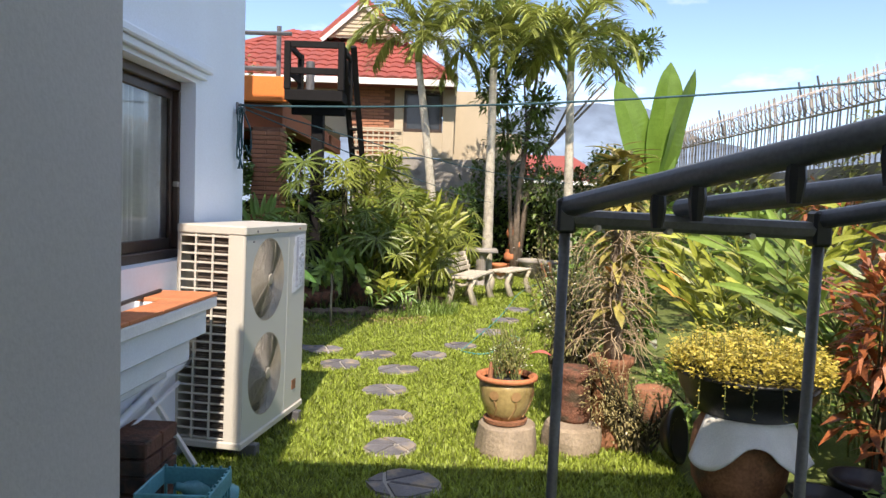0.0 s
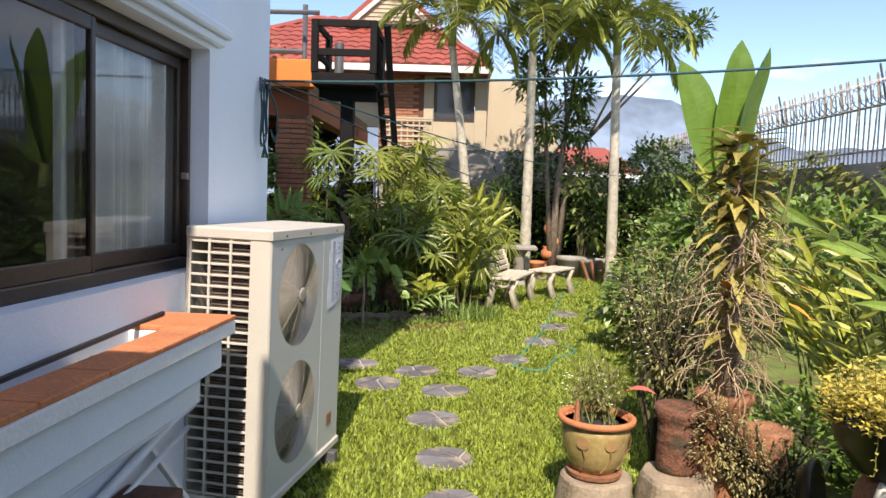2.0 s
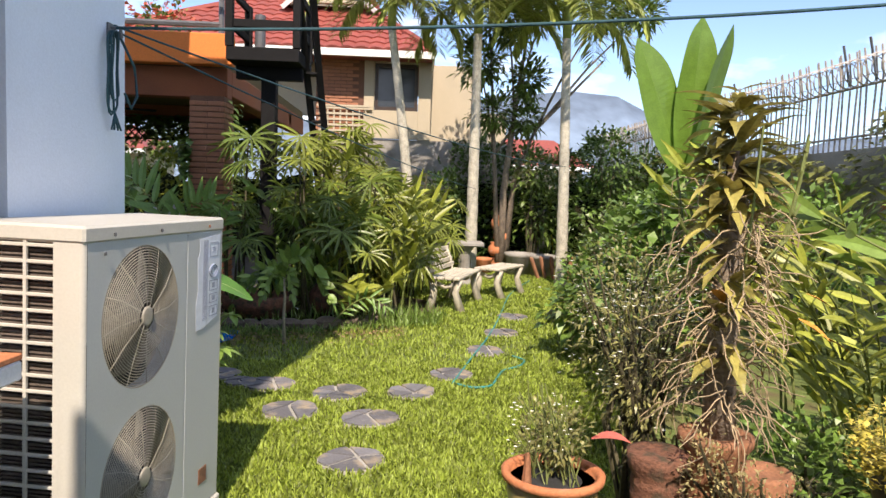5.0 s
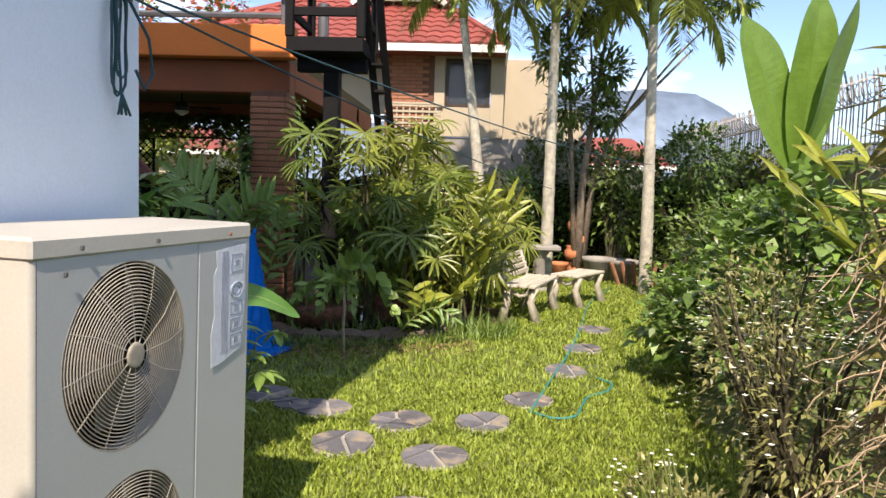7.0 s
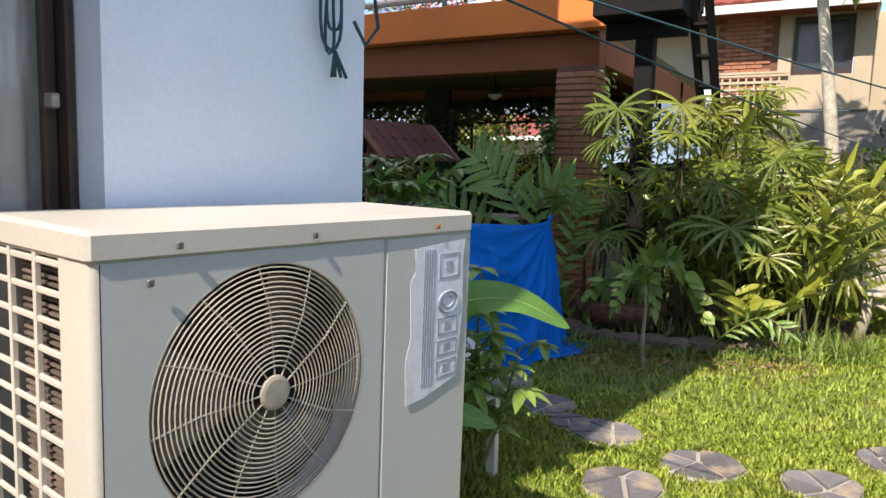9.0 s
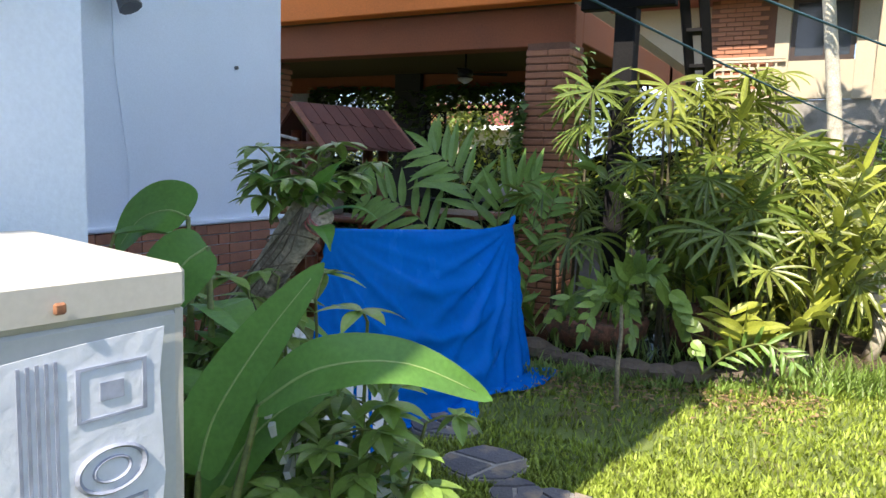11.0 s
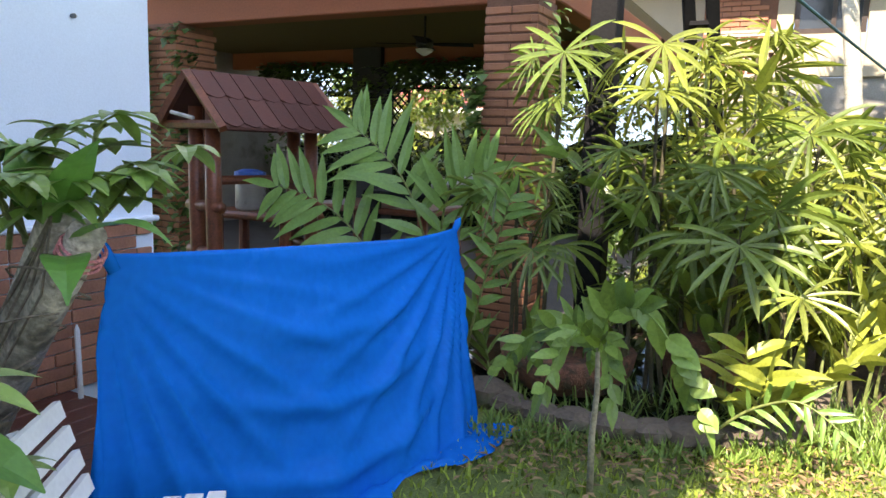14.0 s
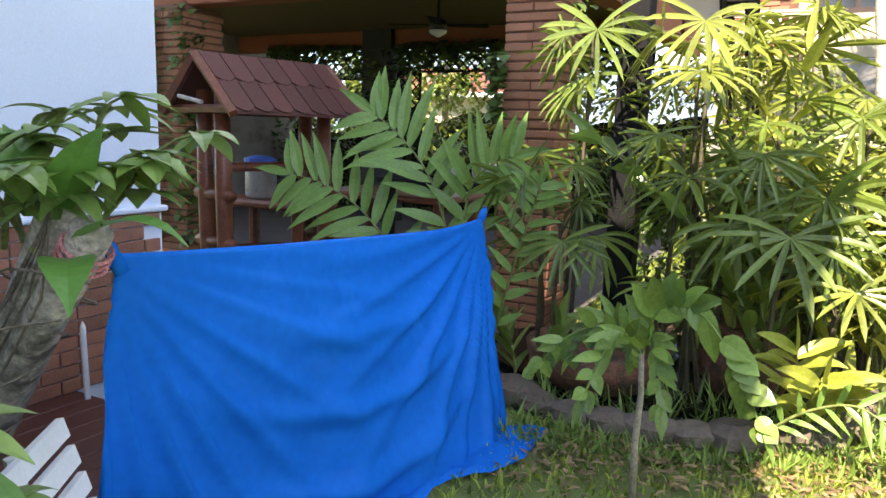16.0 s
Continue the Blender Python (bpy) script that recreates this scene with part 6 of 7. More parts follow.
def bush(name, x, y, blobs, size, material, label, stems=8, category="bush", ratio=0.45, group="", flowers=0, kind=""):
    c = plant(name, label, category, group)
    lv, sm_, fl = Shape(), Shape(), Shape()
    for (dx, dy, dz, rx, ry, rz, n) in blobs:
        cloud_leaves(lv, (x + dx, y + dy, dz), (rx, ry, rz), n, size, ratio)
        for k in range(stems):
            e = Vector((x + dx + rnd(-.6, .6) * rx, y + dy + rnd(-.6, .6) * ry, dz + rnd(-.2, .6) * rz))
            sm_.tube([(x + rnd(-.08, .08), y + rnd(-.08, .08), 0), (x + dx * .5 + rnd(-.1, .1), y + dy * .5, dz * .5), e], [0.014, 0.010, 0.004], 4)
        for k in range(flowers * n // 100):
            d = Vector((rnd(-1, 1), rnd(-1, .4), rnd(-.2, 1))).normalized()
            p = Vector((x + dx + d.x * rx * rnd(.7, 1.05), y + dy + d.y * ry * rnd(.7, 1.05), dz + d.z * rz * rnd(.7, 1.08)))
            if p.z > 0.1:
                for q in range(5):
                    fl.leaflet(p, away(q * 1.257 + rnd(0, .3), .35), UP, 0.011, 0.008, 0)
    part("branchwork", sm_, M_CANE, c, kind="stuff")
    part("foliage", lv, material, c, kind="stuff")
    if flowers:
        part("blossom", fl, M_FLOWER, c, "tiny white daisy flowers", kind="stuff")
    return c


# lady palms and gingers of the bed beside the lawn
def palm_heads(heads, material, label, size=0.28):
    """Slim canes, each with a rosette of separate fans at its head."""
    c = plant("lady_palm", label, "palm", "lady palm clumps")
    for x, y, z, n in heads:
        b = Vector((x + rnd(-.1, .1), y + rnd(.0, .18), 0))
        e = Vector((x, y, z))
        cane = Shape().tube([b, b.lerp(e, .5) + Vector((rnd(-.04, .04), rnd(-.04, .04), 0)), e], [.014, .013, .009], 6)
        fans = []
        for k in range(max(4, n - 1)):
            t = k * 2.4 + rnd(-.5, .5)
            el = rnd(-.35, 1.05)
            p = e - UP * rnd(0, .14)
            tip = p + away(t, el) * rnd(.14, .26)
            cane.tube([p, p.lerp(tip, .5) + UP * .01, tip], .0035, 3, False)
            lv = Shape()
            fan_leaf(lv, tip, away(t, el - .3), 1.15 * size * rnd(.75, 1.15), random.choice((9, 10, 11)), rnd(3.0, 4.8), rnd(.3, 1.3))
            fans.append(lv)
        stem = part("cane", cane, M_CANE, c)
        for lv in fans:
            part("fan_leaf", lv, material, stem)


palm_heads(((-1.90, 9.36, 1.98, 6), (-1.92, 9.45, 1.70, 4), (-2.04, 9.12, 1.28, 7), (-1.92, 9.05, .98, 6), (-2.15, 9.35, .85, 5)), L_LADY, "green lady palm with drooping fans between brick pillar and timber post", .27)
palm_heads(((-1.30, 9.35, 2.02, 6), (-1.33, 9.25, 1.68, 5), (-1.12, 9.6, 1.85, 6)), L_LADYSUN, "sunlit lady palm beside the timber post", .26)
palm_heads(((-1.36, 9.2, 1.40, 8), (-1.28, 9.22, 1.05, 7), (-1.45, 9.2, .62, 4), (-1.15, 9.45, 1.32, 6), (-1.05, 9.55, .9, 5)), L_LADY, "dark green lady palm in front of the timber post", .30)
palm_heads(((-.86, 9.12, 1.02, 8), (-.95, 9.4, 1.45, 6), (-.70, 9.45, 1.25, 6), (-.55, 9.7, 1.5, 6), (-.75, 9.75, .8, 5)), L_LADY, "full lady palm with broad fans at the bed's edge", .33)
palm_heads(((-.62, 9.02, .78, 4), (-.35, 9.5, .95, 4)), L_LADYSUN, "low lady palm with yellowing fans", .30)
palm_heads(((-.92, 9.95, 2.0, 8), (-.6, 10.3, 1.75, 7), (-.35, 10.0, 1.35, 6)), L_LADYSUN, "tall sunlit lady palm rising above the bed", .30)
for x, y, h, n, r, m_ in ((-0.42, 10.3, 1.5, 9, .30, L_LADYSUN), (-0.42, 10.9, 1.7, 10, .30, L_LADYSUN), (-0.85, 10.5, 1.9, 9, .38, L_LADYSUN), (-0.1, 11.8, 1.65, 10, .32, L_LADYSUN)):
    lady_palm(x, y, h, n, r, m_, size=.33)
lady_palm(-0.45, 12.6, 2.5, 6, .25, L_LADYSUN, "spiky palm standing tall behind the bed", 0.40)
ginger(-0.80, 9.32, 3, 1.55, .08, L_GINGER, "leaning green ginger stems among lady palms", 0.34, 0.07, 0.50, az=3.1)
ginger(-0.98, 9.48, 3, 1.95, .12, L_GINGERY, "tall upright ginger with yellow-green leaves", 0.36, 0.07, 0.14)
ginger(-0.45, 9.62, 6, 1.6, .24, L_GINGERY, "tall yellow-green ginger with long strap leaves", 0.36, 0.065, 0.35)
ginger(-0.72, 9.15, 3, .75, .12, L_GINGERY, "low yellow-green ginger at the bed's edge", 0.30, 0.06, 0.6, az=-1.0)
ginger(-0.20, 10.1, 5, 1.4, .22, L_GINGERY, "yellow-green ginger beside the lawn", 0.36, 0.06, 0.4)
ginger(-2.05, 9.0, 2, .6, .10, L_GINGER, "low green ginger beside the pond wall", 0.28, 0.06, 0.4)

def feather(pts, face, leaf, width, n, label):
    """A tall ginger shoot: one stem with long leaves set in two rows, opened flat like a feather."""
    c = plant("ginger_plant", label, "plant", "feathered gingers")
    pts = smooth_line(pts, 8)
    m = len(pts) - 1
    stem = part("stem", Shape().tube(pts, [.010 - .007 * i / m for i in range(m + 1)], 6), M_STEM, c, smooth=True)
    face = Vector(face).normalized()
    for k in range(n):
        f = .30 + .68 * k / (n - 1)
        i = min(m - 1, int(f * m))
        ax = (pts[i + 1] - pts[i]).normalized()
        side = ax.cross(face).normalized() * (1 if k % 2 else -1)
        ln_ = leaf * (.62 + .45 * math.sin(math.pi * (f - .2) / .85)) * rnd(.85, 1.1)
        d = side * rnd(.75, .95) + ax * rnd(.45, .75) + face * rnd(-.15, .25)
        part("leaf", Shape().blade(pts[i], d, face + UP * rnd(.1, .5), ln_, width * rnd(.85, 1.1), rnd(.25, .8), 7, .22, (.3, .8), .10), L_FEATHER, stem)
    part("leaf", Shape().blade(pts[-1], pts[-1] - pts[-2], face, leaf * .7, width * .8, .4, 6, .2, (.3, .8), .06), L_FEATHER, stem)


FACE = (.42, -.88, .25)
for pts, leaf, width, n, label in (
        ([(-2.75, 9.15, 0), (-2.86, 9.05, .55), (-3.08, 8.98, .90), (-3.36, 8.94, 1.08), (-3.62, 8.90, 1.14)], .36, .072, 20, "broad-leaved ginger shoot leaning low behind the blue tarpaulin"),
        ([(-2.60, 9.2, 0), (-2.60, 9.12, .70), (-2.72, 9.07, 1.14), (-2.90, 9.03, 1.38), (-3.08, 9.0, 1.52)], .37, .075, 20, "broad-leaved ginger shoot arching over the blue tarpaulin"),
        ([(-2.55, 9.25, 0), (-2.54, 9.16, .70), (-2.50, 9.12, 1.08), (-2.36, 9.08, 1.24), (-2.20, 9.05, 1.30)], .34, .07, 17, "broad-leaved ginger shoot beside the brick pillar"),
        ([(-2.28, 8.98, 0), (-2.24, 8.96, .30), (-2.14, 8.94, .70), (-2.04, 8.92, 1.02), (-1.99, 8.90, 1.18)], .20, .05, 19, "upright feathered ginger shoot at the tarpaulin's edge"),
        ([(-.98, 8.85, 0), (-.86, 8.80, .14), (-.70, 8.75, .30), (-.52, 8.70, .38), (-.36, 8.66, .30)], .16, .028, 16, "low arching ginger shoot at the sunlit bed's edge")):
    feather(pts, FACE, leaf, width, n, label)
lowbed = Shape()
for i in range(1100):
    t = random.random()
    x, y = -2.0 + 2.1 * t + rnd(-.12, .2), 8.38 + 0.85 * t ** 1.5 + abs(random.gauss(0, .32))
    for k in range(3):
        lowbed.blade((x, y, 0), away(rnd(0, 6.28), rnd(.5, 1.4)), UP, rnd(.05, .30) * (1 if y > 8.8 + .5 * t else .45), rnd(.006, .02), rnd(.3, 1.2), 3)
tagged(new("bed_undergrowth", mesh_of("bed_undergrowth", lowbed, L_GINGER)), "low strap-leaved undergrowth along the bed's edge", "plants", kind="stuff")

sb_ = Shape()
for k in range(40):
    t = 2 * math.pi * k / 40
    sb_.v.append((-1.15 + 1.45 * math.cos(t) * (1 + .08 * math.sin(5 * t)), 10.1 + 1.42 * math.sin(t) * (1 + .06 * math.sin(7 * t)) + .30 * math.cos(t), .012))
sb_.f = [tuple(range(40))]
tagged(new("bed_soil", mesh_of("bed_soil", sb_, mat("bed_earth", (.075, .05, .03), .95, vary=.35, scale=14, fine=60, bump=.9, stain=(.16, .11, .06), stain_pos=.55))), "brown earth with leaf litter under the palms", "soil", kind="structure")

# sapling with drooping lobed leaves
M_CUTBARK = mat("pale_bark", (.34, .29, .20), .9, vary=.2, scale=20, fine=80, bump=.6)
sp = plant("sapling", "thin bare-stemmed sapling with drooping lobed leaves", "sapling")
part("stem", Shape().tube([(-1.265, 8.14, 0), (-1.275, 8.15, .25), (-1.27, 8.17, .45), (-1.285, 8.19, .62)], [0.016, .014, .012, .009], 7), M_CUTBARK, sp, smooth=True)
lv = Shape()


def lobed(pts, size, width):
    """A compound leaf along a curve, with uneven overlapping leaflets that hang from it."""
    pts = smooth_line(pts, 5)
    lv.tube(pts, 0.004, 4)
    m = len(pts)
    for k in range(2, m):
        ax = (pts[k] - pts[k - 1]).normalized()
        sd = (ax.cross(UP) * .5 + ax.cross(Vector((0, 1, 0))) * .9).normalized()
        f = k / m
        for s_ in (1, -1):
            if random.random() < .3:
                continue
            v = ax * rnd(.5, 1.0) + sd * s_ * rnd(.45, .9) - UP * rnd(-.1, .25)
            lv.blade(pts[k], v, Vector((rnd(-.3, .3), -1, rnd(.3, .9))), size * (.55 + .6 * math.sin(math.pi * min(1, f + .15))) * rnd(.75, 1.15), width * rnd(.8, 1.2), rnd(.1, .7), 6, .15, (.3, .8), .05)
    lv.blade(pts[-1], pts[-1] - pts[-2], UP, size, width, .5, 5)


lobed([(-1.285, 8.19, .60), (-1.22, 8.14, .80), (-1.08, 8.10, .82), (-.94, 8.07, .66), (-.84, 8.05, .46)], .15, .078)
for az, r_ in ((2.7, .26), (3.5, .30), (4.3, .24), (1.9, .22), (5.2, .2)):
    e = away(az, 0) * r_
    lobed([(-1.285, 8.19, .60), (-1.285 + e.x * .5, 8.19 + e.y * .5, .70), (-1.285 + e.x, 8.19 + e.y, .64), (-1.285 + e.x * 1.35, 8.19 + e.y * 1.35, .50)], .12, .048)
part("foliage", lv, L_GINGER, sp, kind="stuff")

bush("shade_shrub", -.95, 10.15, [(0, 0, .55, .7, .6, .6, 700), (.3, .5, .9, .6, .5, .6, 500), (-.35, -.1, .3, .5, .3, .35, 300)], .13, L_TREE, "dark leafy undergrowth among the lady palms", 6, "bush", .4)

bush("shade_shrub", -1.75, 11.0, [(0, 0, .45, .55, .4, .5, 600), (.5, .2, .6, .5, .4, .6, 500)], .12, L_HEDGE, "dark shrub behind the pond", 6, "bush", .4)

# climbing log with wires, string and a small schefflera
M_LOG = mat("weathered_log", (.50, .43, .34), .95, vary=.3, scale=16, fine=60, bump=1.0, stain=(.14, .12, .09), stain_pos=.55)
lg = plant("leaning_log", "pair of grey leaning logs bound with vine and string", "log")
for o in (0.0, 0.09):
    part("log", Shape().tube([(-3.18 + o, 6.62, 0.11), (-2.86 + o, 6.62, .58), (-2.54 + o, 6.58, .93), (-2.27 + o, 6.53, 1.25 - o * .8)], [.066, .062, .054, .047], 14), M_LOG, lg, smooth=True)
vn = Shape()
for k in range(4):
    f0 = .35 + .15 * k
    loop = []
    for q in range(15):
        t = 2 * math.pi * q / 14
        c = Vector((-3.12, 6.62, 0.2)).lerp(Vector((-2.22, 6.54, 1.2)), f0 + .04 * q / 14)
        loop.append(c + Vector((0.135 * math.cos(t), 0.09 * math.sin(t), 0.05 * math.sin(t + k))))
    vn.tube(loop, .0035, 4)
for k in range(5):
    vn.tube([(-3.15 + .05 * k, 6.55, .2), (-2.92 + .05 * k + rnd(-.03, .03), 6.56, .62), (-2.50 + .04 * k + rnd(-.03, .03), 6.51, 1.0), (-2.25, 6.48, 1.22)], .0035, 4)
part("vine", vn, M_BARK, lg, "dry bare vine")
sg_ = Shape()
for k in range(3):
    sg_.ring((-2.20 - .012 * k, 6.53, 1.14 - .016 * k), (.8, 0, -0.6), (0, 1, 0), .056, .005, 20, 4)
part("string", sg_, mat("red_white_string", (.55, .2, .2), .8, vary=.35, scale=120, fine=200), lg, "red and white twisted string")


def palmate(s, stems, p, az, el, stalk, n, size, width):
    p = Vector(p)
    d = away(az, el)
    e = p + d * stalk
    stems.tube([p, p + d * stalk * .5 + UP * .01, e], .004, 4)
    for k in range(n):
        t = 2 * math.pi * k / n + rnd(-.15, .15)
        v = (away(t, rnd(-.65, -.05)) + d * .45 + Vector((rnd(-.2, .2), rnd(-.2, .2), 0))).normalized()
        s.blade(e, v, UP, size * rnd(.65, 1.15), width * rnd(.85, 1.2), rnd(.5, 1.3), 6, .22, (.3, .75))


def schefflera(x, y, z0, h, n, size, label):
    c = plant("schefflera", label, "plant", "schefflera plants")
    s, st_s = Shape(), Shape()
    for i in range(n):
        b = Vector((x + rnd(-.1, .1), y + rnd(-.1, .1), z0))
        t = b + Vector((rnd(-.15, .15), rnd(-.15, .15), h * rnd(.45, 1)))
        st_s.tube([b, b.lerp(t, .5) + Vector((rnd(-.05, .05), rnd(-.05, .05), 0)), t], [.009, .007, .005], 5)
        for k in range(4):
            palmate(s, st_s, b.lerp(t, .55 + .15 * k), rnd(0, 6.28), rnd(.1, .8), rnd(.06, .14), random.choice((5, 6, 7)), size, size * .40)
    part("stalk", st_s, M_STEM, c, kind="stuff")
    part("foliage", s, L_SCHEFF, c, kind="stuff")


schefflera(-2.40, 6.55, 1.12, .36, 7, .15, "small schefflera growing from the top of the log")
schefflera(-1.86, 5.86, 0, 1.0, 11, .14, "green schefflera with palmate leaves beside the bench")
schefflera(-1.68, 5.74, 0, .78, 11, .14, "low green schefflera in front of the bench")
schefflera(-1.46, 5.78, 0, 1.0, 8, .13, "green schefflera shoot in front of the slatted bench")
schefflera(-2.45, 5.75, 0, .9, 9, .14, "green schefflera by the deck")
schefflera(-2.10, 5.98, 0, .95, 12, .14, "full green schefflera behind the white bench")
schefflera(-2.34, 6.12, 0, 1.0, 8, .14, "tall green schefflera behind the white bench")
ex_ = plant("broad_leaf_shoot", "long glossy leaves sprouting from the log's top", "plant")
for p, a, e, l_, w_, dr_ in (((-2.26, 6.50, 1.2), -.2, .9, .34, .11, 1.0), ((-2.20, 6.50, 1.16), .3, .5, .30, .10, 2.0), ((-2.36, 6.50, 1.2), 2.8, 1.0, .3, .1, 1.2), ((-2.20, 6.48, 1.12), -.6, .2, .26, .11, 2.2), ((-2.34, 6.48, 1.22), -2.2, .8, .3, .1, 1.3)):
    part("leaf", Shape().blade(p, away(a, e), UP, l_, w_, dr_, 8, .2), L_CANNA, ex_)

# broad canna and taro leaves in front of the nook
cnn = plant("canna_plant", "canna with very large glossy green leaves", "plant")


def long_leaf(pts, width, face, root):
    """A long leaf along a curve, with a pale raised midrib and slightly wavy edges, on its own stalk."""
    pts = smooth_line(pts, 7)
    lf, rib, n = Shape(), Shape(), len(pts) - 1
    for i, p in enumerate(pts):
        d = (pts[min(i + 1, n)] - pts[max(i - 1, 0)]).normalized()
        side = d.cross(Vector(face)).normalized()
        nrm = side.cross(d)
        f = i / n
        w = width * .5 * max(.03, math.sin(math.pi * (.06 + .94 * f) ** .8) ** .7)
        for k in (-1, -.55, 0, .55, 1):
            lf.v.append(tuple(p + side * w * k + nrm * w * (.20 * abs(k) + .05 * k * k * math.sin(11 * f + 2 * k))))
    for i in range(n):
        for k in range(4):
            a = 5 * i + k
            lf.f.append((a, a + 1, a + 6, a + 5))
    leaf = part("leaf", lf, L_CANNA, cnn, smooth=True)
    part("midrib", rib.tube(pts[:-2], [.005 - .0035 * i / n for i in range(n - 1)], 5), M_RIB, leaf, "pale midrib", True)
    part("stalk", Shape().tube([root, Vector(root).lerp(pts[0], .55) + Vector((.02, 0, .06)), pts[0], pts[1]], [.016, .013, .008, .005], 6), M_STEM, cnn, smooth=True)


M_RIB = mat("pale_leaf_rib", (.30, .42, .14), .5, vary=.1)
for pts, w_, face, root in (([(-1.69, 5.37, .56), (-1.66, 5.40, .72), (-1.57, 5.49, .93), (-1.453, 5.60, 1.137)], .17, (.40, -.85, .30), (-1.72, 5.34, 0)),
                            ([(-1.53, 5.43, .77), (-1.36, 5.47, .89), (-1.18, 5.60, .90), (-1.03, 5.806, .773)], .16, (.05, -.75, .65), (-1.68, 5.32, 0)),
                            ([(-1.62, 5.28, .34), (-1.46, 5.32, .46), (-1.30, 5.36, .49), (-1.16, 5.42, .45)], .14, (.1, -.6, .8), (-1.66, 5.28, 0)),
                            ([(-1.74, 5.46, .42), (-1.70, 5.56, .58), (-1.63, 5.68, .68), (-1.55, 5.80, .70)], .16, (.3, -.8, .5), (-1.74, 5.40, 0)),
                            ([(-2.02, 5.72, 1.12), (-2.06, 5.66, 1.07), (-2.09, 5.62, .98), (-2.10, 5.60, .87)], .22, (.35, -.92, .15), (-2.0, 5.70, 0)),
                            ([(-2.20, 5.80, 1.20), (-2.28, 5.78, 1.22), (-2.40, 5.76, 1.18), (-2.50, 5.74, 1.06)], .24, (.3, -.7, .65), (-2.2, 5.78, 0)),
                            ([(-1.66, 5.22, .35), (-1.54, 5.20, .48), (-1.42, 5.22, .48), (-1.32, 5.26, .40)], .14, (0, -.5, .85), (-1.70, 5.24, 0))):
    long_leaf(pts, w_, face, root)
for x, y, h_ in ((-2.25, 5.40, .85), (-2.45, 5.45, 1.1), (-2.7, 5.65, 1.15), (-2.3, 5.85, .9)):
    c = plant("taro_plant", "dark green broad-leaved taro in the nook", "plant", "taro plants")
    q, st_s = Shape(), Shape()
    for k in range(7):
        a = k * 2.4 + rnd(-.3, .3)
        e = Vector((x + .2 * math.cos(a), y + .2 * math.sin(a), h_ * rnd(.6, 1.05)))
        st_s.tube([(x, y, 0), (x + .05 * math.cos(a), y + .05 * math.sin(a), e.z * .6), e], [.012, .01, .006], 5)
        q.blade(e, away(a, .1), UP, rnd(.28, .42), rnd(.17, .24), 1.5, 8, .18, (.3, .6), .04)
    part("stalk", st_s, M_STEM, c, kind="stuff")
    part("foliage", q, L_CANNA, c, kind="stuff")


# palms
def frond(s, p, az, el, length, leaf, n=26, droop=1.2):
    p = Vector(p)
    d = away(az, el)
    pts = [p]
    for k in range(12):
        p = p + d * length / 12
        d = (d + Vector((0, 0, -droop / 12 * (.5 + k / 9)))).normalized()
        pts.append(p)
    s.tube(pts, [.014 - .001 * k for k in range(13)], 4, False)
    for k in range(n):
        f = .12 + .88 * k / (n - 1)
        i0 = min(11, int(f * 12))
        q = pts[i0].lerp(pts[i0 + 1], f * 12 - i0)
        ax = (pts[i0 + 1] - pts[i0]).normalized()
        sd = ax.cross(UP)
        sd = sd.normalized() if sd.length > .05 else Vector((1, 0, 0))
        for s_ in (1, -1):
            v = (ax * .65 + sd * s_ * rnd(.6, .9) + UP * rnd(-.25, .3)).normalized()
            s.blade(q, v, UP, leaf * (.5 + .6 * math.sin(math.pi * min(1, f))) * rnd(.85, 1.1), .046, rnd(.8, 1.6), 3, .3)


def palm(x, y, top, lean, r, n, length, label, crown_z=None):
    c = plant("palm_tree", label, "palm tree", "ringed palms")
    tx, ty = x + lean[0], y + lean[1]
    pts = [(x + (tx - x) * f ** 1.3, y + (ty - y) * f ** 1.3, top * f) for f in [k / 24 for k in range(25)]]
    part("trunk", Shape().tube(pts, [r * (1.25 if k == 0 else 1.0 - .35 * k / 24) * (1.05 if k % 2 else .97) for k in range(25)], 12), M_PALMBARK, c, smooth=True)
    part("crownshaft", Shape().tube([pts[-1], (tx, ty, top + .35), (tx, ty, top + .6)], [r * .7, r * .8, r * .3], 10), L_PALM, c, "green crownshaft", True)
    s = Shape()
    for k in range(n):
        frond(s, (tx, ty, top + .45 + .01 * k), k * 2.4 + rnd(-.2, .2), .25 + .9 * (k / n) + rnd(-.1, .1), length * rnd(.85, 1.1), .50, 40, rnd(1.8, 2.8))
    part("crown", s, L_PALM, c, kind="stuff")


palm(0.86, 13.47, 4.1, (0.0, 0.1), .105, 17, 1.85, "slim ringed palm with a drooping feathery crown")
palm(2.32, 13.07, 4.0, (-0.06, 0.1), .10, 14, 1.6, "slim pale ringed palm beside the hedge")
palm(-0.10, 13.6, 4.2, (-0.48, 0.2), .10, 14, 1.65, "slim leaning palm in front of the house")


def leafy_tree(x, y, trunks, blobs, size, material, label, ratio=.4):
    c = plant("tree", label, "tree", "garden trees")
    tk = Shape()
    for pts, r in trunks:
        tk.tube(pts, [r * (1 - .75 * k / (len(pts) - 1)) for k in range(len(pts))], 8)
    s = Shape()
    for b in blobs:
        cloud_leaves(s, b[:3], (b[3], b[3], b[4]), int(b[5] * 1.9), size, ratio, 1.0, .35)
        i = min(range(len(trunks)), key=lambda q: (Vector(trunks[q][0][-1]) - Vector(b[:3])).length)
        e = trunks[i][0][-2]
        tk.tube([e, tuple((Vector(e) + Vector(b[:3])) / 2 + Vector((0, 0, .1))), b[:3]], [.03, .02, .008], 5)
    part("trunk", tk, M_BARK, c, smooth=True)
    part("crown", s, material, c)


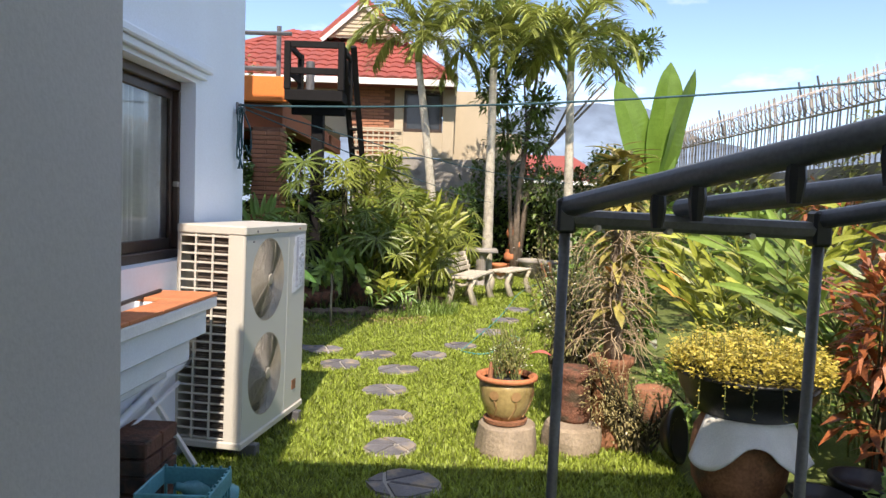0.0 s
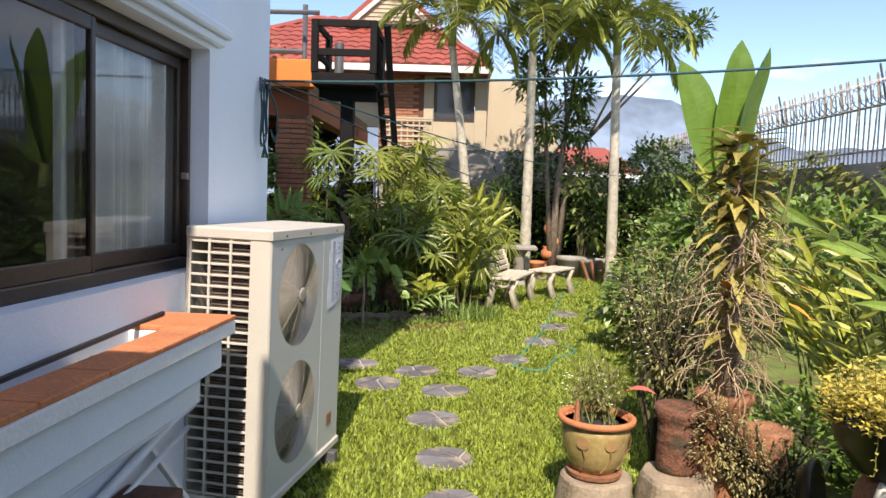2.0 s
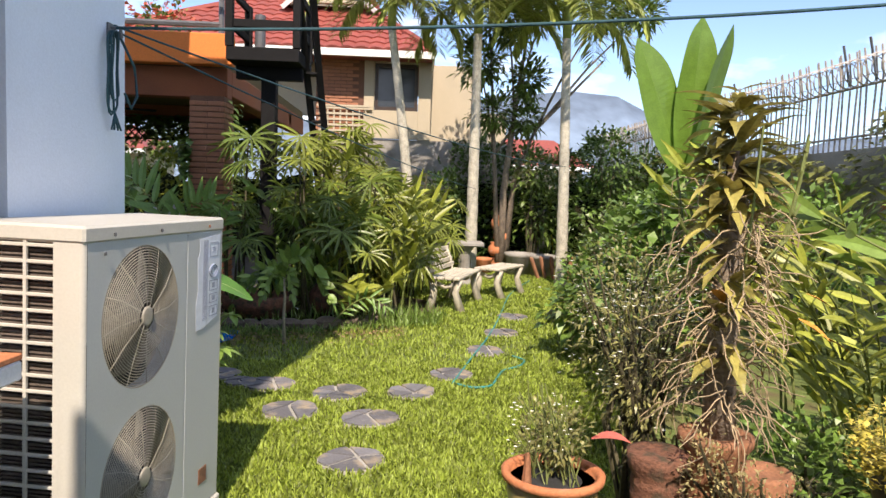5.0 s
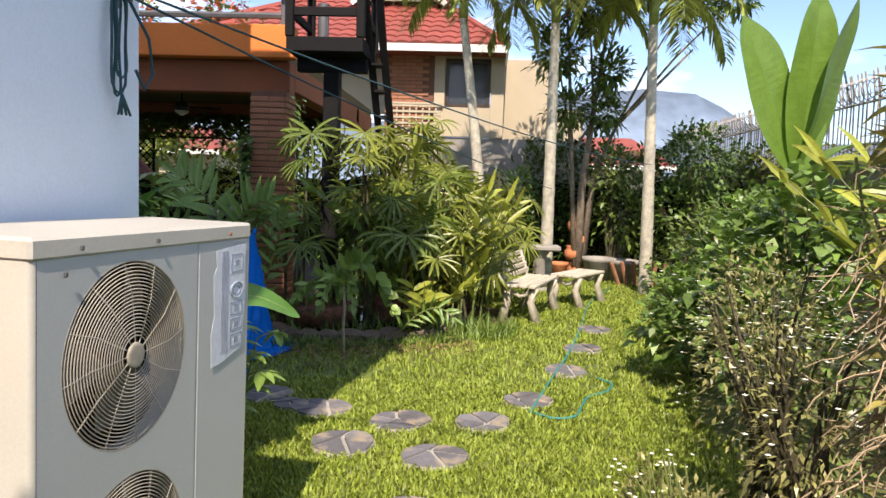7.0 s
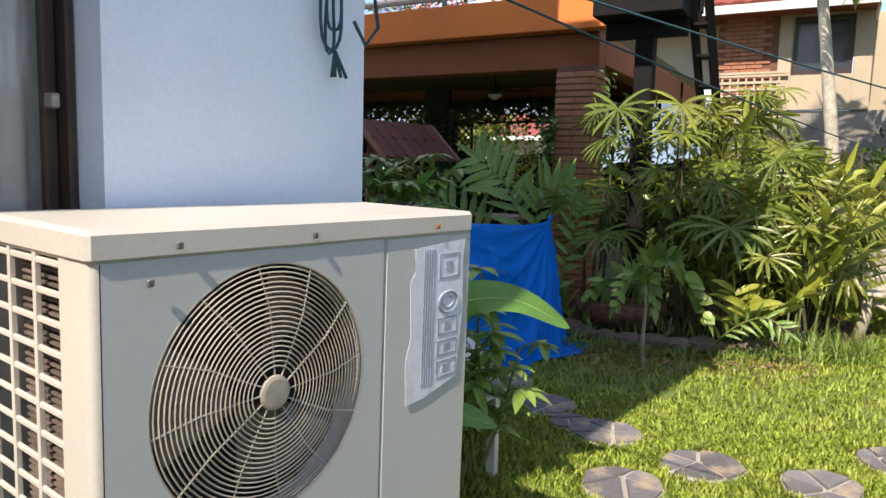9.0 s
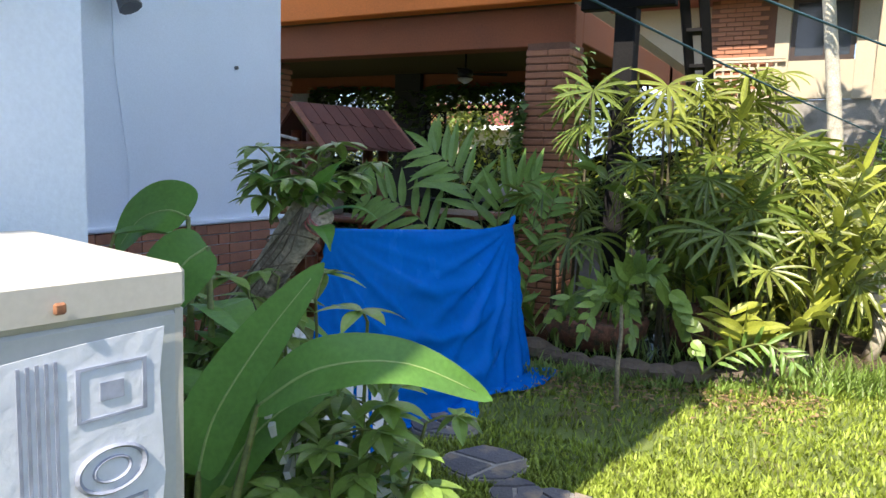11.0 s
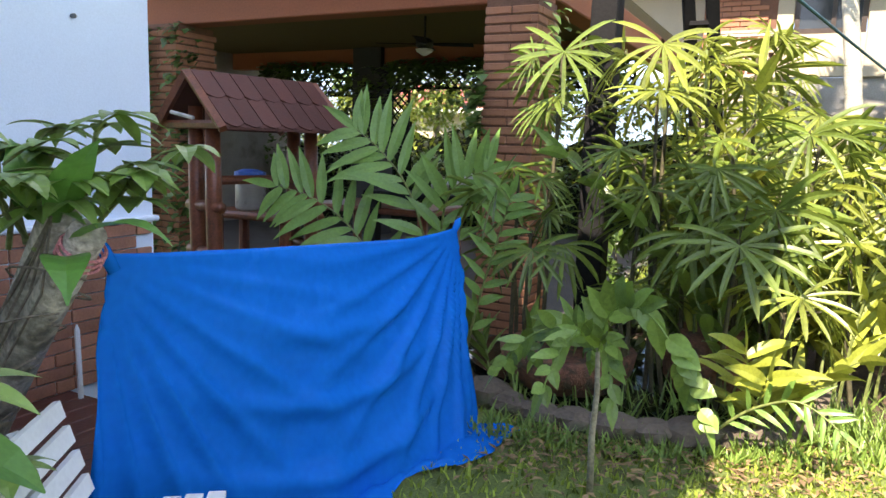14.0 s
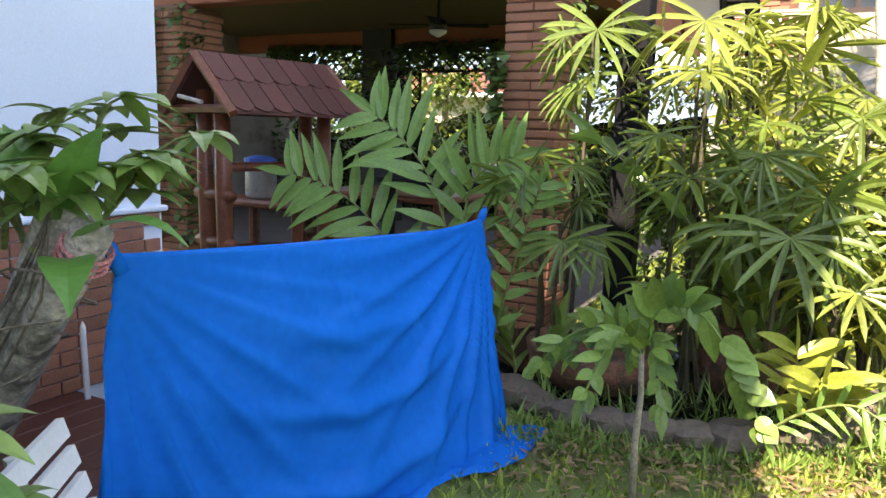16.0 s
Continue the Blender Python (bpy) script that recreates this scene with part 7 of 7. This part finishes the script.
leafy_tree(1.6, 14.9, [([(1.55, 14.9, 0), (1.55, 14.9, 1.5), (1.7, 14.9, 3.0), (1.9, 14.9, 4.6)], .09), ([(1.6, 14.9, 0), (1.75, 14.95, 1.8), (2.1, 14.9, 2.7), (3.3, 14.8, 4.0)], .07), ([(1.5, 14.9, 0), (1.35, 14.9, 2.2), (1.2, 14.9, 4.4)], .06)],
           [(1.5, 14.8, 4.7, .75, .7, 520), (1.0, 14.8, 3.9, .6, .6, 380), (1.9, 14.8, 3.6, .5, .5, 260), (2.2, 14.8, 5.1, .8, .6, 480), (3.2, 14.7, 4.9, .75, .6, 420), (3.9, 14.6, 4.8, .55, .4, 240), (1.3, 14.9, 3.0, .5, .5, 260), (1.9, 14.9, 2.9, .45, .4, 200), (1.1, 14.9, 5.4, .7, .6, 340)],
           .19, L_TREE, "dark slender tree with narrow leaves behind the palms", .3)


# hedges and background greenery
def hedge(name, x0, x1, y0, y1, h, n, size, material, label, wob=.35):
    s = Shape()
    for i in range(n):
        x, y = rnd(x0, x1), rnd(y0, y1)
        top = h * (1 + wob * noise.noise((x * .8, y * .8, 1)) + .12 * noise.noise((x * 3, y * 3, 4)))
        z = top * (1 - random.random() ** 2.0)
        v = Vector((rnd(-.8, .8), rnd(-1, .2), rnd(-.3, .8))).normalized()
        s.leaflet((x, y, max(.05, z)), v, UP, size * rnd(.7, 1.3), size * .48, rnd(0, .3))
    c = plant(name, label, "hedge")
    part("foliage", s, material, c, kind="stuff")
    # near-black sheet behind the leaves, standing in for shade inside the hedge
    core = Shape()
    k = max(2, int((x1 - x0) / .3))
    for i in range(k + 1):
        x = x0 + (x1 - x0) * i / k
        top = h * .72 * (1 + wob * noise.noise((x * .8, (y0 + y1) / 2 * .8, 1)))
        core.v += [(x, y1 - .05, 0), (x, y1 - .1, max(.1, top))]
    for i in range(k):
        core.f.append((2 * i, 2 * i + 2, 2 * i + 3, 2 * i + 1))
    part("dark_backing", core, mat("inner_hedge_shade", (.010, .015, .007), .95, vary=.4, scale=20), c)


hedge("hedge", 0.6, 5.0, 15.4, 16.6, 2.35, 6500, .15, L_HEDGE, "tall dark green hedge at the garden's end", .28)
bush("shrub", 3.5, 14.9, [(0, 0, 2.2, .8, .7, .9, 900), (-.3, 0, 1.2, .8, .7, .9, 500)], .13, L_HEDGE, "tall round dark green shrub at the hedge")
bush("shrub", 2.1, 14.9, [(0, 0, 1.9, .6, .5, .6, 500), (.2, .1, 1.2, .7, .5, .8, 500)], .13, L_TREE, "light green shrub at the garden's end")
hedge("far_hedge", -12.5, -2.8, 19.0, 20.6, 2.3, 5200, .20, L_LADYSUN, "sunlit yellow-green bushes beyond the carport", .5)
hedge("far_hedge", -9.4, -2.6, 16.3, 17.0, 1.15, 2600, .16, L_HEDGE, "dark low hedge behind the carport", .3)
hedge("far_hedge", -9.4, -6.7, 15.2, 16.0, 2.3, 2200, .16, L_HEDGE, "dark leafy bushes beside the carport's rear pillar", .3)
for i, (x, y, z, r_) in enumerate(((-9.5, 22, 3.2, 1.5), (-7.0, 23, 3.0, 1.4), (-12, 22, 3.4, 1.6))):
    c = plant("far_tree", "leafy tree beyond the carport in sunlight", "tree", "far trees")
    s = Shape()
    cloud_leaves(s, (x, y, z), (r_, r_, r_), 900, .24, .5)
    part("crown", s, L_TREE, c)
    part("trunk", Shape().tube([(x, y, 0), (x, y, z)], [.12, .05], 7), M_BARK, c)

bush("shrub", -0.25, 14.9, [(0, 0, 1.3, .5, .4, .6, 500), (.1, 0, .6, .55, .4, .6, 420)], .13, L_TREE, "leafy shrub in front of the house wall")
bush("shrub", 0.45, 15.0, [(0, 0, 1.5, .5, .4, .6, 520), (0, 0, .6, .55, .4, .6, 420)], .13, L_HEDGE, "dark leafy shrub beside the palms")

# dry leaves on the ground by the pond
lt = Shape()
for i in range(1500):
    x, y = rnd(-1.82, -.2), 8.60 + random.gauss(0, .33)
    lt.leaflet((x, y + .25 * (x + 1.9), rnd(.012, .035)), away(rnd(0, 6.28), rnd(-.05, .25)), UP, rnd(.03, .09), rnd(.008, .028), .1)
tagged(new("leaf_litter", mesh_of("leaf_litter", lt, leaf_mat("dry_leaf_litter", (.26, .17, .085), .45, .8, .1))), "brown dry leaves scattered over the ground", "leaf litter", kind="stuff")

# creepers along the boundary fence
cr = Shape()
for i in range(4200):
    y = rnd(7.0, 21.5)
    top = 2.25 + .75 * noise.noise((y * .55, 3, 0)) + .25 * noise.noise((y * 2.3, 1, 0))
    cr.leaflet((4.86 + rnd(-.14, .12), y, top * (1 - .55 * random.random() ** 1.8)), (-1, rnd(-.8, .8), rnd(-.8, .5)), UP, rnd(.09, .17), rnd(.06, .1), .2)
tagged(new("fence_creeper", mesh_of("fence_creeper", cr, leaf_mat("creeper_leaf", (.22, .23, .06), .45))), "olive creepers climbing along the boundary fence", "creeper", kind="stuff")

# vines on pillars and lattice
vv = Shape()
for i in range(900):
    z = rnd(.3, 2.5)
    side = random.random()
    if side < .5:
        p = (-6.52 + rnd(0, .2), 10.27 + rnd(-.05, .02), z)
    else:
        p = (-6.05 + rnd(-.12, .10), 10.26 + rnd(-.05, .3), z)
    vv.leaflet(p, (rnd(-.6, .6), -1, rnd(-.9, .3)), UP, rnd(.06, .13), rnd(.06, .1), .2)
for i in range(2200):
    x = rnd(-8.8, -2.8)
    z = 2.66 - abs(random.gauss(0, .22)) - (.5 if -7.0 < x < -6.3 else 0) * random.random() * 2.2
    vv.leaflet((x, 14.6 + rnd(-.12, .05), z), (rnd(-.6, .6), -1, rnd(-.9, .3)), UP, rnd(.08, .16), rnd(.07, .12), .2)
for i in range(90):
    vv.leaflet((-2.82 + rnd(-.05, .04), 10.2 + rnd(-.04, .1), rnd(1.55, 2.0)), (rnd(-.6, .6), -1, rnd(-.9, .3)), UP, rnd(.06, .13), rnd(.06, .1), .2)
    vv.leaflet((-2.36 + rnd(-.02, .08), 10.3 + rnd(-.1, .3), rnd(.9, 2.5)), (1, rnd(-.6, .6), rnd(-.9, .3)), UP, rnd(.06, .13), rnd(.06, .1), .2)
tagged(new("ivy", mesh_of("ivy", vv, L_HEDGE)), "dark green ivy on the carport pillars and lattice", "ivy", kind="stuff")
tf = plant("terrace_flowers", "orange-red bougainvillea on the carport terrace", "flowers")
q, q2 = Shape(), Shape()
for x in (-8.2, -6.9, -5.2, -4.6, -3.4):
    cloud_leaves(q, (x, 11.0, 3.42), (.6, .4, .42), 260, .10, .5)
    cloud_leaves(q2, (x, 10.9, 3.52), (.6, .4, .38), 150, .08, .7)
part("foliage", q, L_TREE, tf, kind="stuff")
part("blossoms", q2, M_BLOSSOM, tf, "orange-red blossoms")
part("trough", Shape().box(-8.8, -2.7, 10.85, 11.2, 3.0, 3.2, .01), M_CONC, tf)

# banana with upright torn leaves
bn = plant("banana_plant", "banana plant with tall upright bright green leaves", "banana plant")
q = Shape()
part("stem", Shape().tube([(2.65, 8.9, 0), (2.64, 8.9, .8), (2.66, 8.9, 1.7)], [.12, .10, .06], 12), M_STEM, bn, smooth=True)
for az, el, ln_, w_, dr_, up in ((math.pi * .98, 1.24, 1.55, .48, .26, (.35, -1, .1)), (.6, 1.47, 1.72, .46, .08, (.3, -1, .05)), (-.1, 1.33, 1.66, .42, .10, (.7, -.6, .1)), (.05, .75, .75, .28, .9, UP), (2.6, 1.4, .9, .10, .1, (.2, -1, .1)), (-.8, .5, .65, .24, 1.3, UP)):
    q.blade((2.66, 8.9, 1.64), away(az, el), up, ln_, w_, dr_, 26, .16, (1.0, .55), .09)
part("foliage", q, L_BANANA, bn, kind="stuff")

# orchid post in the tall pot: trunk, roots, leaves
oc = plant("orchid_post", "dead post covered with orchids and hanging dry roots", "orchid")
OX, OY = 1.07, 4.24
part("post", Shape().tube([(OX, OY, .5), (OX - .01, OY, .9), (OX + .01, OY + .01, 1.3), (OX, OY, 1.62)], [.062, .055, .045, .03], 10), M_BARK, oc, smooth=True)
q = Shape()
for i in range(230):
    a = rnd(0, 6.28)
    z0 = rnd(.62, 1.42)
    rr = rnd(.05, .36) * (1 if random.random() < .7 else .5)
    z1 = max(.45, z0 - rnd(.2, .75))
    p = Vector((OX + .03 * math.cos(a), OY + .03 * math.sin(a), z0))
    d = away(a, rnd(-.3, .9))
    pts = [p]
    for k in range(7):
        p = p + d * rnd(.03, .058)
        d = (d + Vector((rnd(-.75, .75), rnd(-.6, .6), rnd(-.95, .35)))).normalized()
        pts.append(p)
    q.tube(pts, [.0028, .003, .003, .0028, .0026, .0024, .002, .0016], 4, False)
part("root_tangle", q, M_ROOT, oc, "tangle of pale dry aerial roots", kind="stuff")
q = Shape()
for i in range(170):
    a = rnd(0, 6.28)
    z = rnd(.85, 1.80) if i % 3 else rnd(1.35, 1.80)
    q.blade((OX + .03 * math.cos(a), OY + .03 * math.sin(a), z), away(a, rnd(-.5, .8)), UP, rnd(.15, .25), rnd(.045, .075), rnd(.4, 1.8), 5, .25)
for k in range(9):
    for s_ in (0, math.pi):
        q.blade((OX - .01, OY, 1.50 + .042 * k), away(s_ + rnd(-.4, .4), rnd(.1, .5)), UP, rnd(.12, .17), .036, rnd(.5, 1), 4, .25)
part("foliage", q, L_DRY, oc, "olive and yellowing orchid leaves", kind="stuff")
q = Shape()
for p in ((OX + .22, OY - .1, 1.02), (OX + .3, OY, 1.1), (OX - .1, OY - .12, 1.12), (OX + .34, OY - .05, .95)):
    q.blade(p, away(rnd(-1, 1), -.4), UP, .13, .05, .8, 4, .2)
part("dead_foliage", q, mat("orange_dead_leaf", (.62, .28, .04), .6, vary=.2), oc, "orange dead leaves")
q = Shape()
for i in range(14):
    a = rnd(0, 6.28)
    q.tube([(OX - .08 * math.cos(a), OY + .08 * math.sin(a), 1.0), (OX + .2 * math.cos(a), OY + .15 * math.sin(a), 1.3), (OX + .25 * math.cos(a), OY + .2 * math.sin(a), rnd(1.35, 1.7))], .005, 4)
part("orchid_cane", q, M_STEM, oc, kind="stuff")

# weeds with tiny daisies round the pots
bush("daisy_bush", 0.86, 4.45, [(0, 0, .75, .28, .25, .45, 900), (-.05, .3, .95, .35, .35, .45, 800), (.12, -.12, .35, .2, .15, .3, 500)], .035, L_WEED, "straggly daisy weeds with tiny white flowers", 14, "weeds", .35, "daisy bushes", 5)
bush("daisy_bush", 1.15, 5.4, [(0, 0, .6, .45, .5, .55, 1300), (.1, .4, .85, .4, .4, .45, 900)], .038, L_WEED, "tall daisy weeds along the lawn's edge", 14, "weeds", .35, "daisy bushes", 9)
bush("daisy_bush", 0.50, 4.85, [(0, 0, .28, .18, .2, .28, 500)], .035, L_WEED, "small daisy weed beside the glazed pot", 10, "weeds", .35, "daisy bushes", 10)
bush("broad_bush", 1.65, 6.6, [(0, 0, .6, .55, .6, .6, 700), (.1, .6, .9, .6, .6, .6, 650), (-.15, 1.3, .5, .5, .5, .5, 520), (.3, .3, 1.3, .5, .5, .4, 420)], .11, L_BUSH, "dense broad-leaved green bush beside the lawn", 8, "bush", .75)
bush("broad_bush", 2.0, 8.4, [(0, 0, .6, .6, .7, .6, 700), (.3, .3, 1.2, .6, .7, .5, 650), (-.2, .9, .5, .4, .6, .5, 420)], .10, L_BUSH, "green bush beneath the banana", 8, "bush", .6)
bush("broad_bush", 2.6, 10.6, [(0, 0, .7, .7, .9, .7, 800), (.3, 1.2, .9, .7, .9, .7, 700), (.1, 2.0, .5, .5, .6, .5, 400)], .11, L_TREE, "green bushes along the far side of the lawn", 8, "bush", .5)
bush("fence_bush", 3.6, 8.0, [(0, 0, 1.0, .9, 1.4, .9, 1200), (.4, 2.2, 1.1, .9, 1.4, .9, 1100), (0, 4.6, 1.0, 1.0, 1.6, .9, 1000)], .12, L_BUSH, "leafy green bushes under the boundary fence", 8, "bush", .5)
bush("dry_weeds", 1.22, 4.12, [(-.10, -.06, .30, .18, .13, .30, 900), (-.26, -.06, .42, .15, .12, .34, 700), (.12, .0, .25, .2, .14, .26, 500)], .022, leaf_mat("straw_weed_leaf", (.36, .31, .14), .35), "dry yellowing weeds over the pots", 12, "weeds", .4)

# plant in the glazed pot
pp = plant("potted_plant", "small leafy plant with one pink leaf in the glazed pot", "plant")
q, st_s = Shape(), Shape()
cloud_leaves(q, (GX + .02, GY, .60), (.15, .14, .15), 420, .03, .4)
for i in range(40):
    a, r_ = rnd(0, 6.28), rnd(.02, .16)
    st_s.tube([(GX + rnd(-.08, .08), GY + rnd(-.08, .08), .44), (GX + r_ * math.cos(a), GY + r_ * math.sin(a), rnd(.55, .78))], .0025, 4)
part("stalk", st_s, M_STEM, pp, kind="stuff")
part("foliage", q, L_WEED, pp, kind="stuff")
part("pink_leaf", Shape().blade((GX + .12, GY - .04, .60), away(-.5, .35), UP, .14, .09, 1.2, 6, .2), M_PINK, pp, "pink caladium leaf")
part("red_shoot", Shape().tube([(GX - .1, GY - .05, .44), (GX - .1, GY - .05, .55)], [.018, .008], 6), M_CLAY, pp)

# golden herbs in the tub
hb = plant("golden_herb", "golden-green mat of herbs filling the black tub", "plant")
q, st_s = Shape(), Shape()
for i in range(7000):
    a, rr = rnd(0, 6.28), .40 * math.sqrt(random.random())
    z = .66 + (.10 + .11 * noise.noise((rr * 11 * math.cos(a), rr * 11 * math.sin(a), 0))) * (1 - (rr / .46) ** 4) + rnd(-.06, .04) + (.07 * random.random() if random.random() < .25 else 0)
    q.leaflet((TX + rr * math.cos(a), TY + rr * math.sin(a), z), away(rnd(0, 6.28), rnd(-.2, .9)), UP, rnd(.018, .032), rnd(.012, .02), .1)
for i in range(70):
    a, rr = rnd(0, 6.28), .36 * math.sqrt(random.random())
    st_s.tube([(TX + rr * .9 * math.cos(a), TY + rr * .9 * math.sin(a), .62), (TX + rr * math.cos(a), TY + rr * math.sin(a), .80 + rnd(0, .07))], .002, 3)
for i in range(7):
    a = -2.6 + i * .35
    p0 = Vector((TX + .34 * math.cos(a), TY + .34 * math.sin(a), .66))
    pts = [p0 + Vector((.03 * math.cos(a), .03 * math.sin(a), -.03 * k)) + Vector((rnd(-.01, .01), 0, 0)) for k in range(6)]
    st_s.tube(pts, .002, 3)
    for p in pts:
        q.leaflet(p, away(rnd(0, 6.28), 0), UP, .02, .014)
part("stalk", st_s, M_STEM, hb, kind="stuff")
part("foliage", q, L_GOLD, hb, kind="stuff")

# tall gingers and crotons on the far side
ginger(2.55, 5.2, 24, 1.35, .5, L_GINGERY, "dense clump of yellow-green ginger lilies", .27, .05, .5, "ginger lilies", None)
ginger(2.9, 5.9, 26, 1.7, .6, L_GINGERY, "tall dense clump of yellow-green ginger lilies", .30, .052, .6, "ginger lilies", None)
ginger(2.9, 4.2, 20, 1.5, .5, L_GINGER, "green ginger lilies beside crotons", .34, .065, .7, "ginger lilies", None)
bush("croton", 2.35, 3.55, [(0, 0, .9, .4, .35, .55, 420), (.35, .1, 1.1, .4, .4, .5, 380), (.1, .1, .45, .4, .3, .4, 260)], .15, L_CROTON, "red and orange croton bush", 8, "bush", .28)
bush("croton", 3.6, 6.6, [(0, 0, 1.55, .35, .35, .3, 160)], .13, L_CROTON, "orange-leaved croton near the fence", 8, "bush", .3)
bush("low_plant", 1.72, 4.75, [(0, 0, .22, .5, .55, .35, 800), (.4, -.35, .3, .5, .5, .4, 800)], .07, L_BUSH, "dark low leafy plants behind the pots", 6, "plant", .5)
bush("low_plant", 2.0, 2.75, [(0, 0, .22, .3, .25, .22, 240)], .10, L_BUSH, "low green plant beside the black tub", 6, "plant", .5)

# ---- lawn ----
def lawn(n, x0, x1, y0, y1, hgt, keep, seed):
    rg = np.random.default_rng(seed)
    x, y = rg.uniform(x0, x1, n), rg.uniform(y0, y1, n)
    k = keep(x, y)
    x, y = x[k], y[k]
    n = len(x)
    a = rg.uniform(0, 2 * np.pi, n)
    lean = rg.uniform(.15, .95, n)
    h = hgt * rg.uniform(.55, 1.25, n)
    w = rg.uniform(.0022, .0045, n) * (1 + y / 9)
    dx, dy = np.cos(a), np.sin(a)
    v = np.zeros((n, 5, 3))
    for i, (f, ww) in enumerate(((0, 1), (0, -1), (.55, .8), (.55, -.8), (1, 0))):
        v[:, i, 0] = x + dx * lean * h * f ** 1.6 - dy * w * ww
        v[:, i, 1] = y + dy * lean * h * f ** 1.6 + dx * w * ww
        v[:, i, 2] = h * f * (1 - .25 * lean * f)
    me = bpy.data.meshes.new("lawn_grass")
    base = np.arange(n)[:, None] * 5
    me.from_pydata(v.reshape(-1, 3).tolist(), [], (base + np.array([[0, 1, 3]])).tolist() + (base + np.array([[0, 3, 2]])).tolist() + (base + np.array([[2, 3, 4]])).tolist())
    me.materials.append(M_GRASS)
    return tagged(new("lawn_grass", me), "short bright green lawn grass", "grass", kind="stuff")


STONES = ((-0.15, 3.50, 0.20), (-0.26, 4.04, 0.165), (-0.31, 4.63, 0.17), (-0.40, 5.31, 0.18), (-0.34, 5.99, 0.19), (-0.86, 6.13, 0.20), (-0.59, 6.56, 0.20), (-0.09, 6.62, 0.18),
          (-1.12, 6.73, 0.20), (0.22, 7.12, 0.19), (0.58, 8.02, 0.19), (0.83, 8.91, 0.19), (1.09, 9.9, 0.19), (-1.58, 6.98, .21), (-1.97, 7.30, .20), (-1.33, 6.78, .13))


def on_lawn(x, y):
    k = (y > 2.0) & (x < 1.35 + .25 * np.maximum(0, y - 7)) & (x > np.where(y < 5, -1.4, -2.4))
    for a, b, r in STONES:
        k &= (x - a) ** 2 + (y - b) ** 2 > (r * .93) ** 2
    k &= ~(((x + 1.15) / 1.4) ** 2 + ((y - 10.1 - .35 * (x + 1.15) / 1.45) / 1.30) ** 2 < 1)
    sparse = (x < -.95) & (y > 7.2)
    k &= ~sparse | (np.sin(x * 571.3 + y * 911.7) > .2)
    k &= ~((x < -1.95) & (y > 6.45) & (y < 8.75))
    return k


lawn(150000, -2.4, 1.6, 2.6, 7.5, .045, on_lawn, 1)
lawn(90000, -2.4, 3.0, 7.5, 15.5, .048, on_lawn, 2)
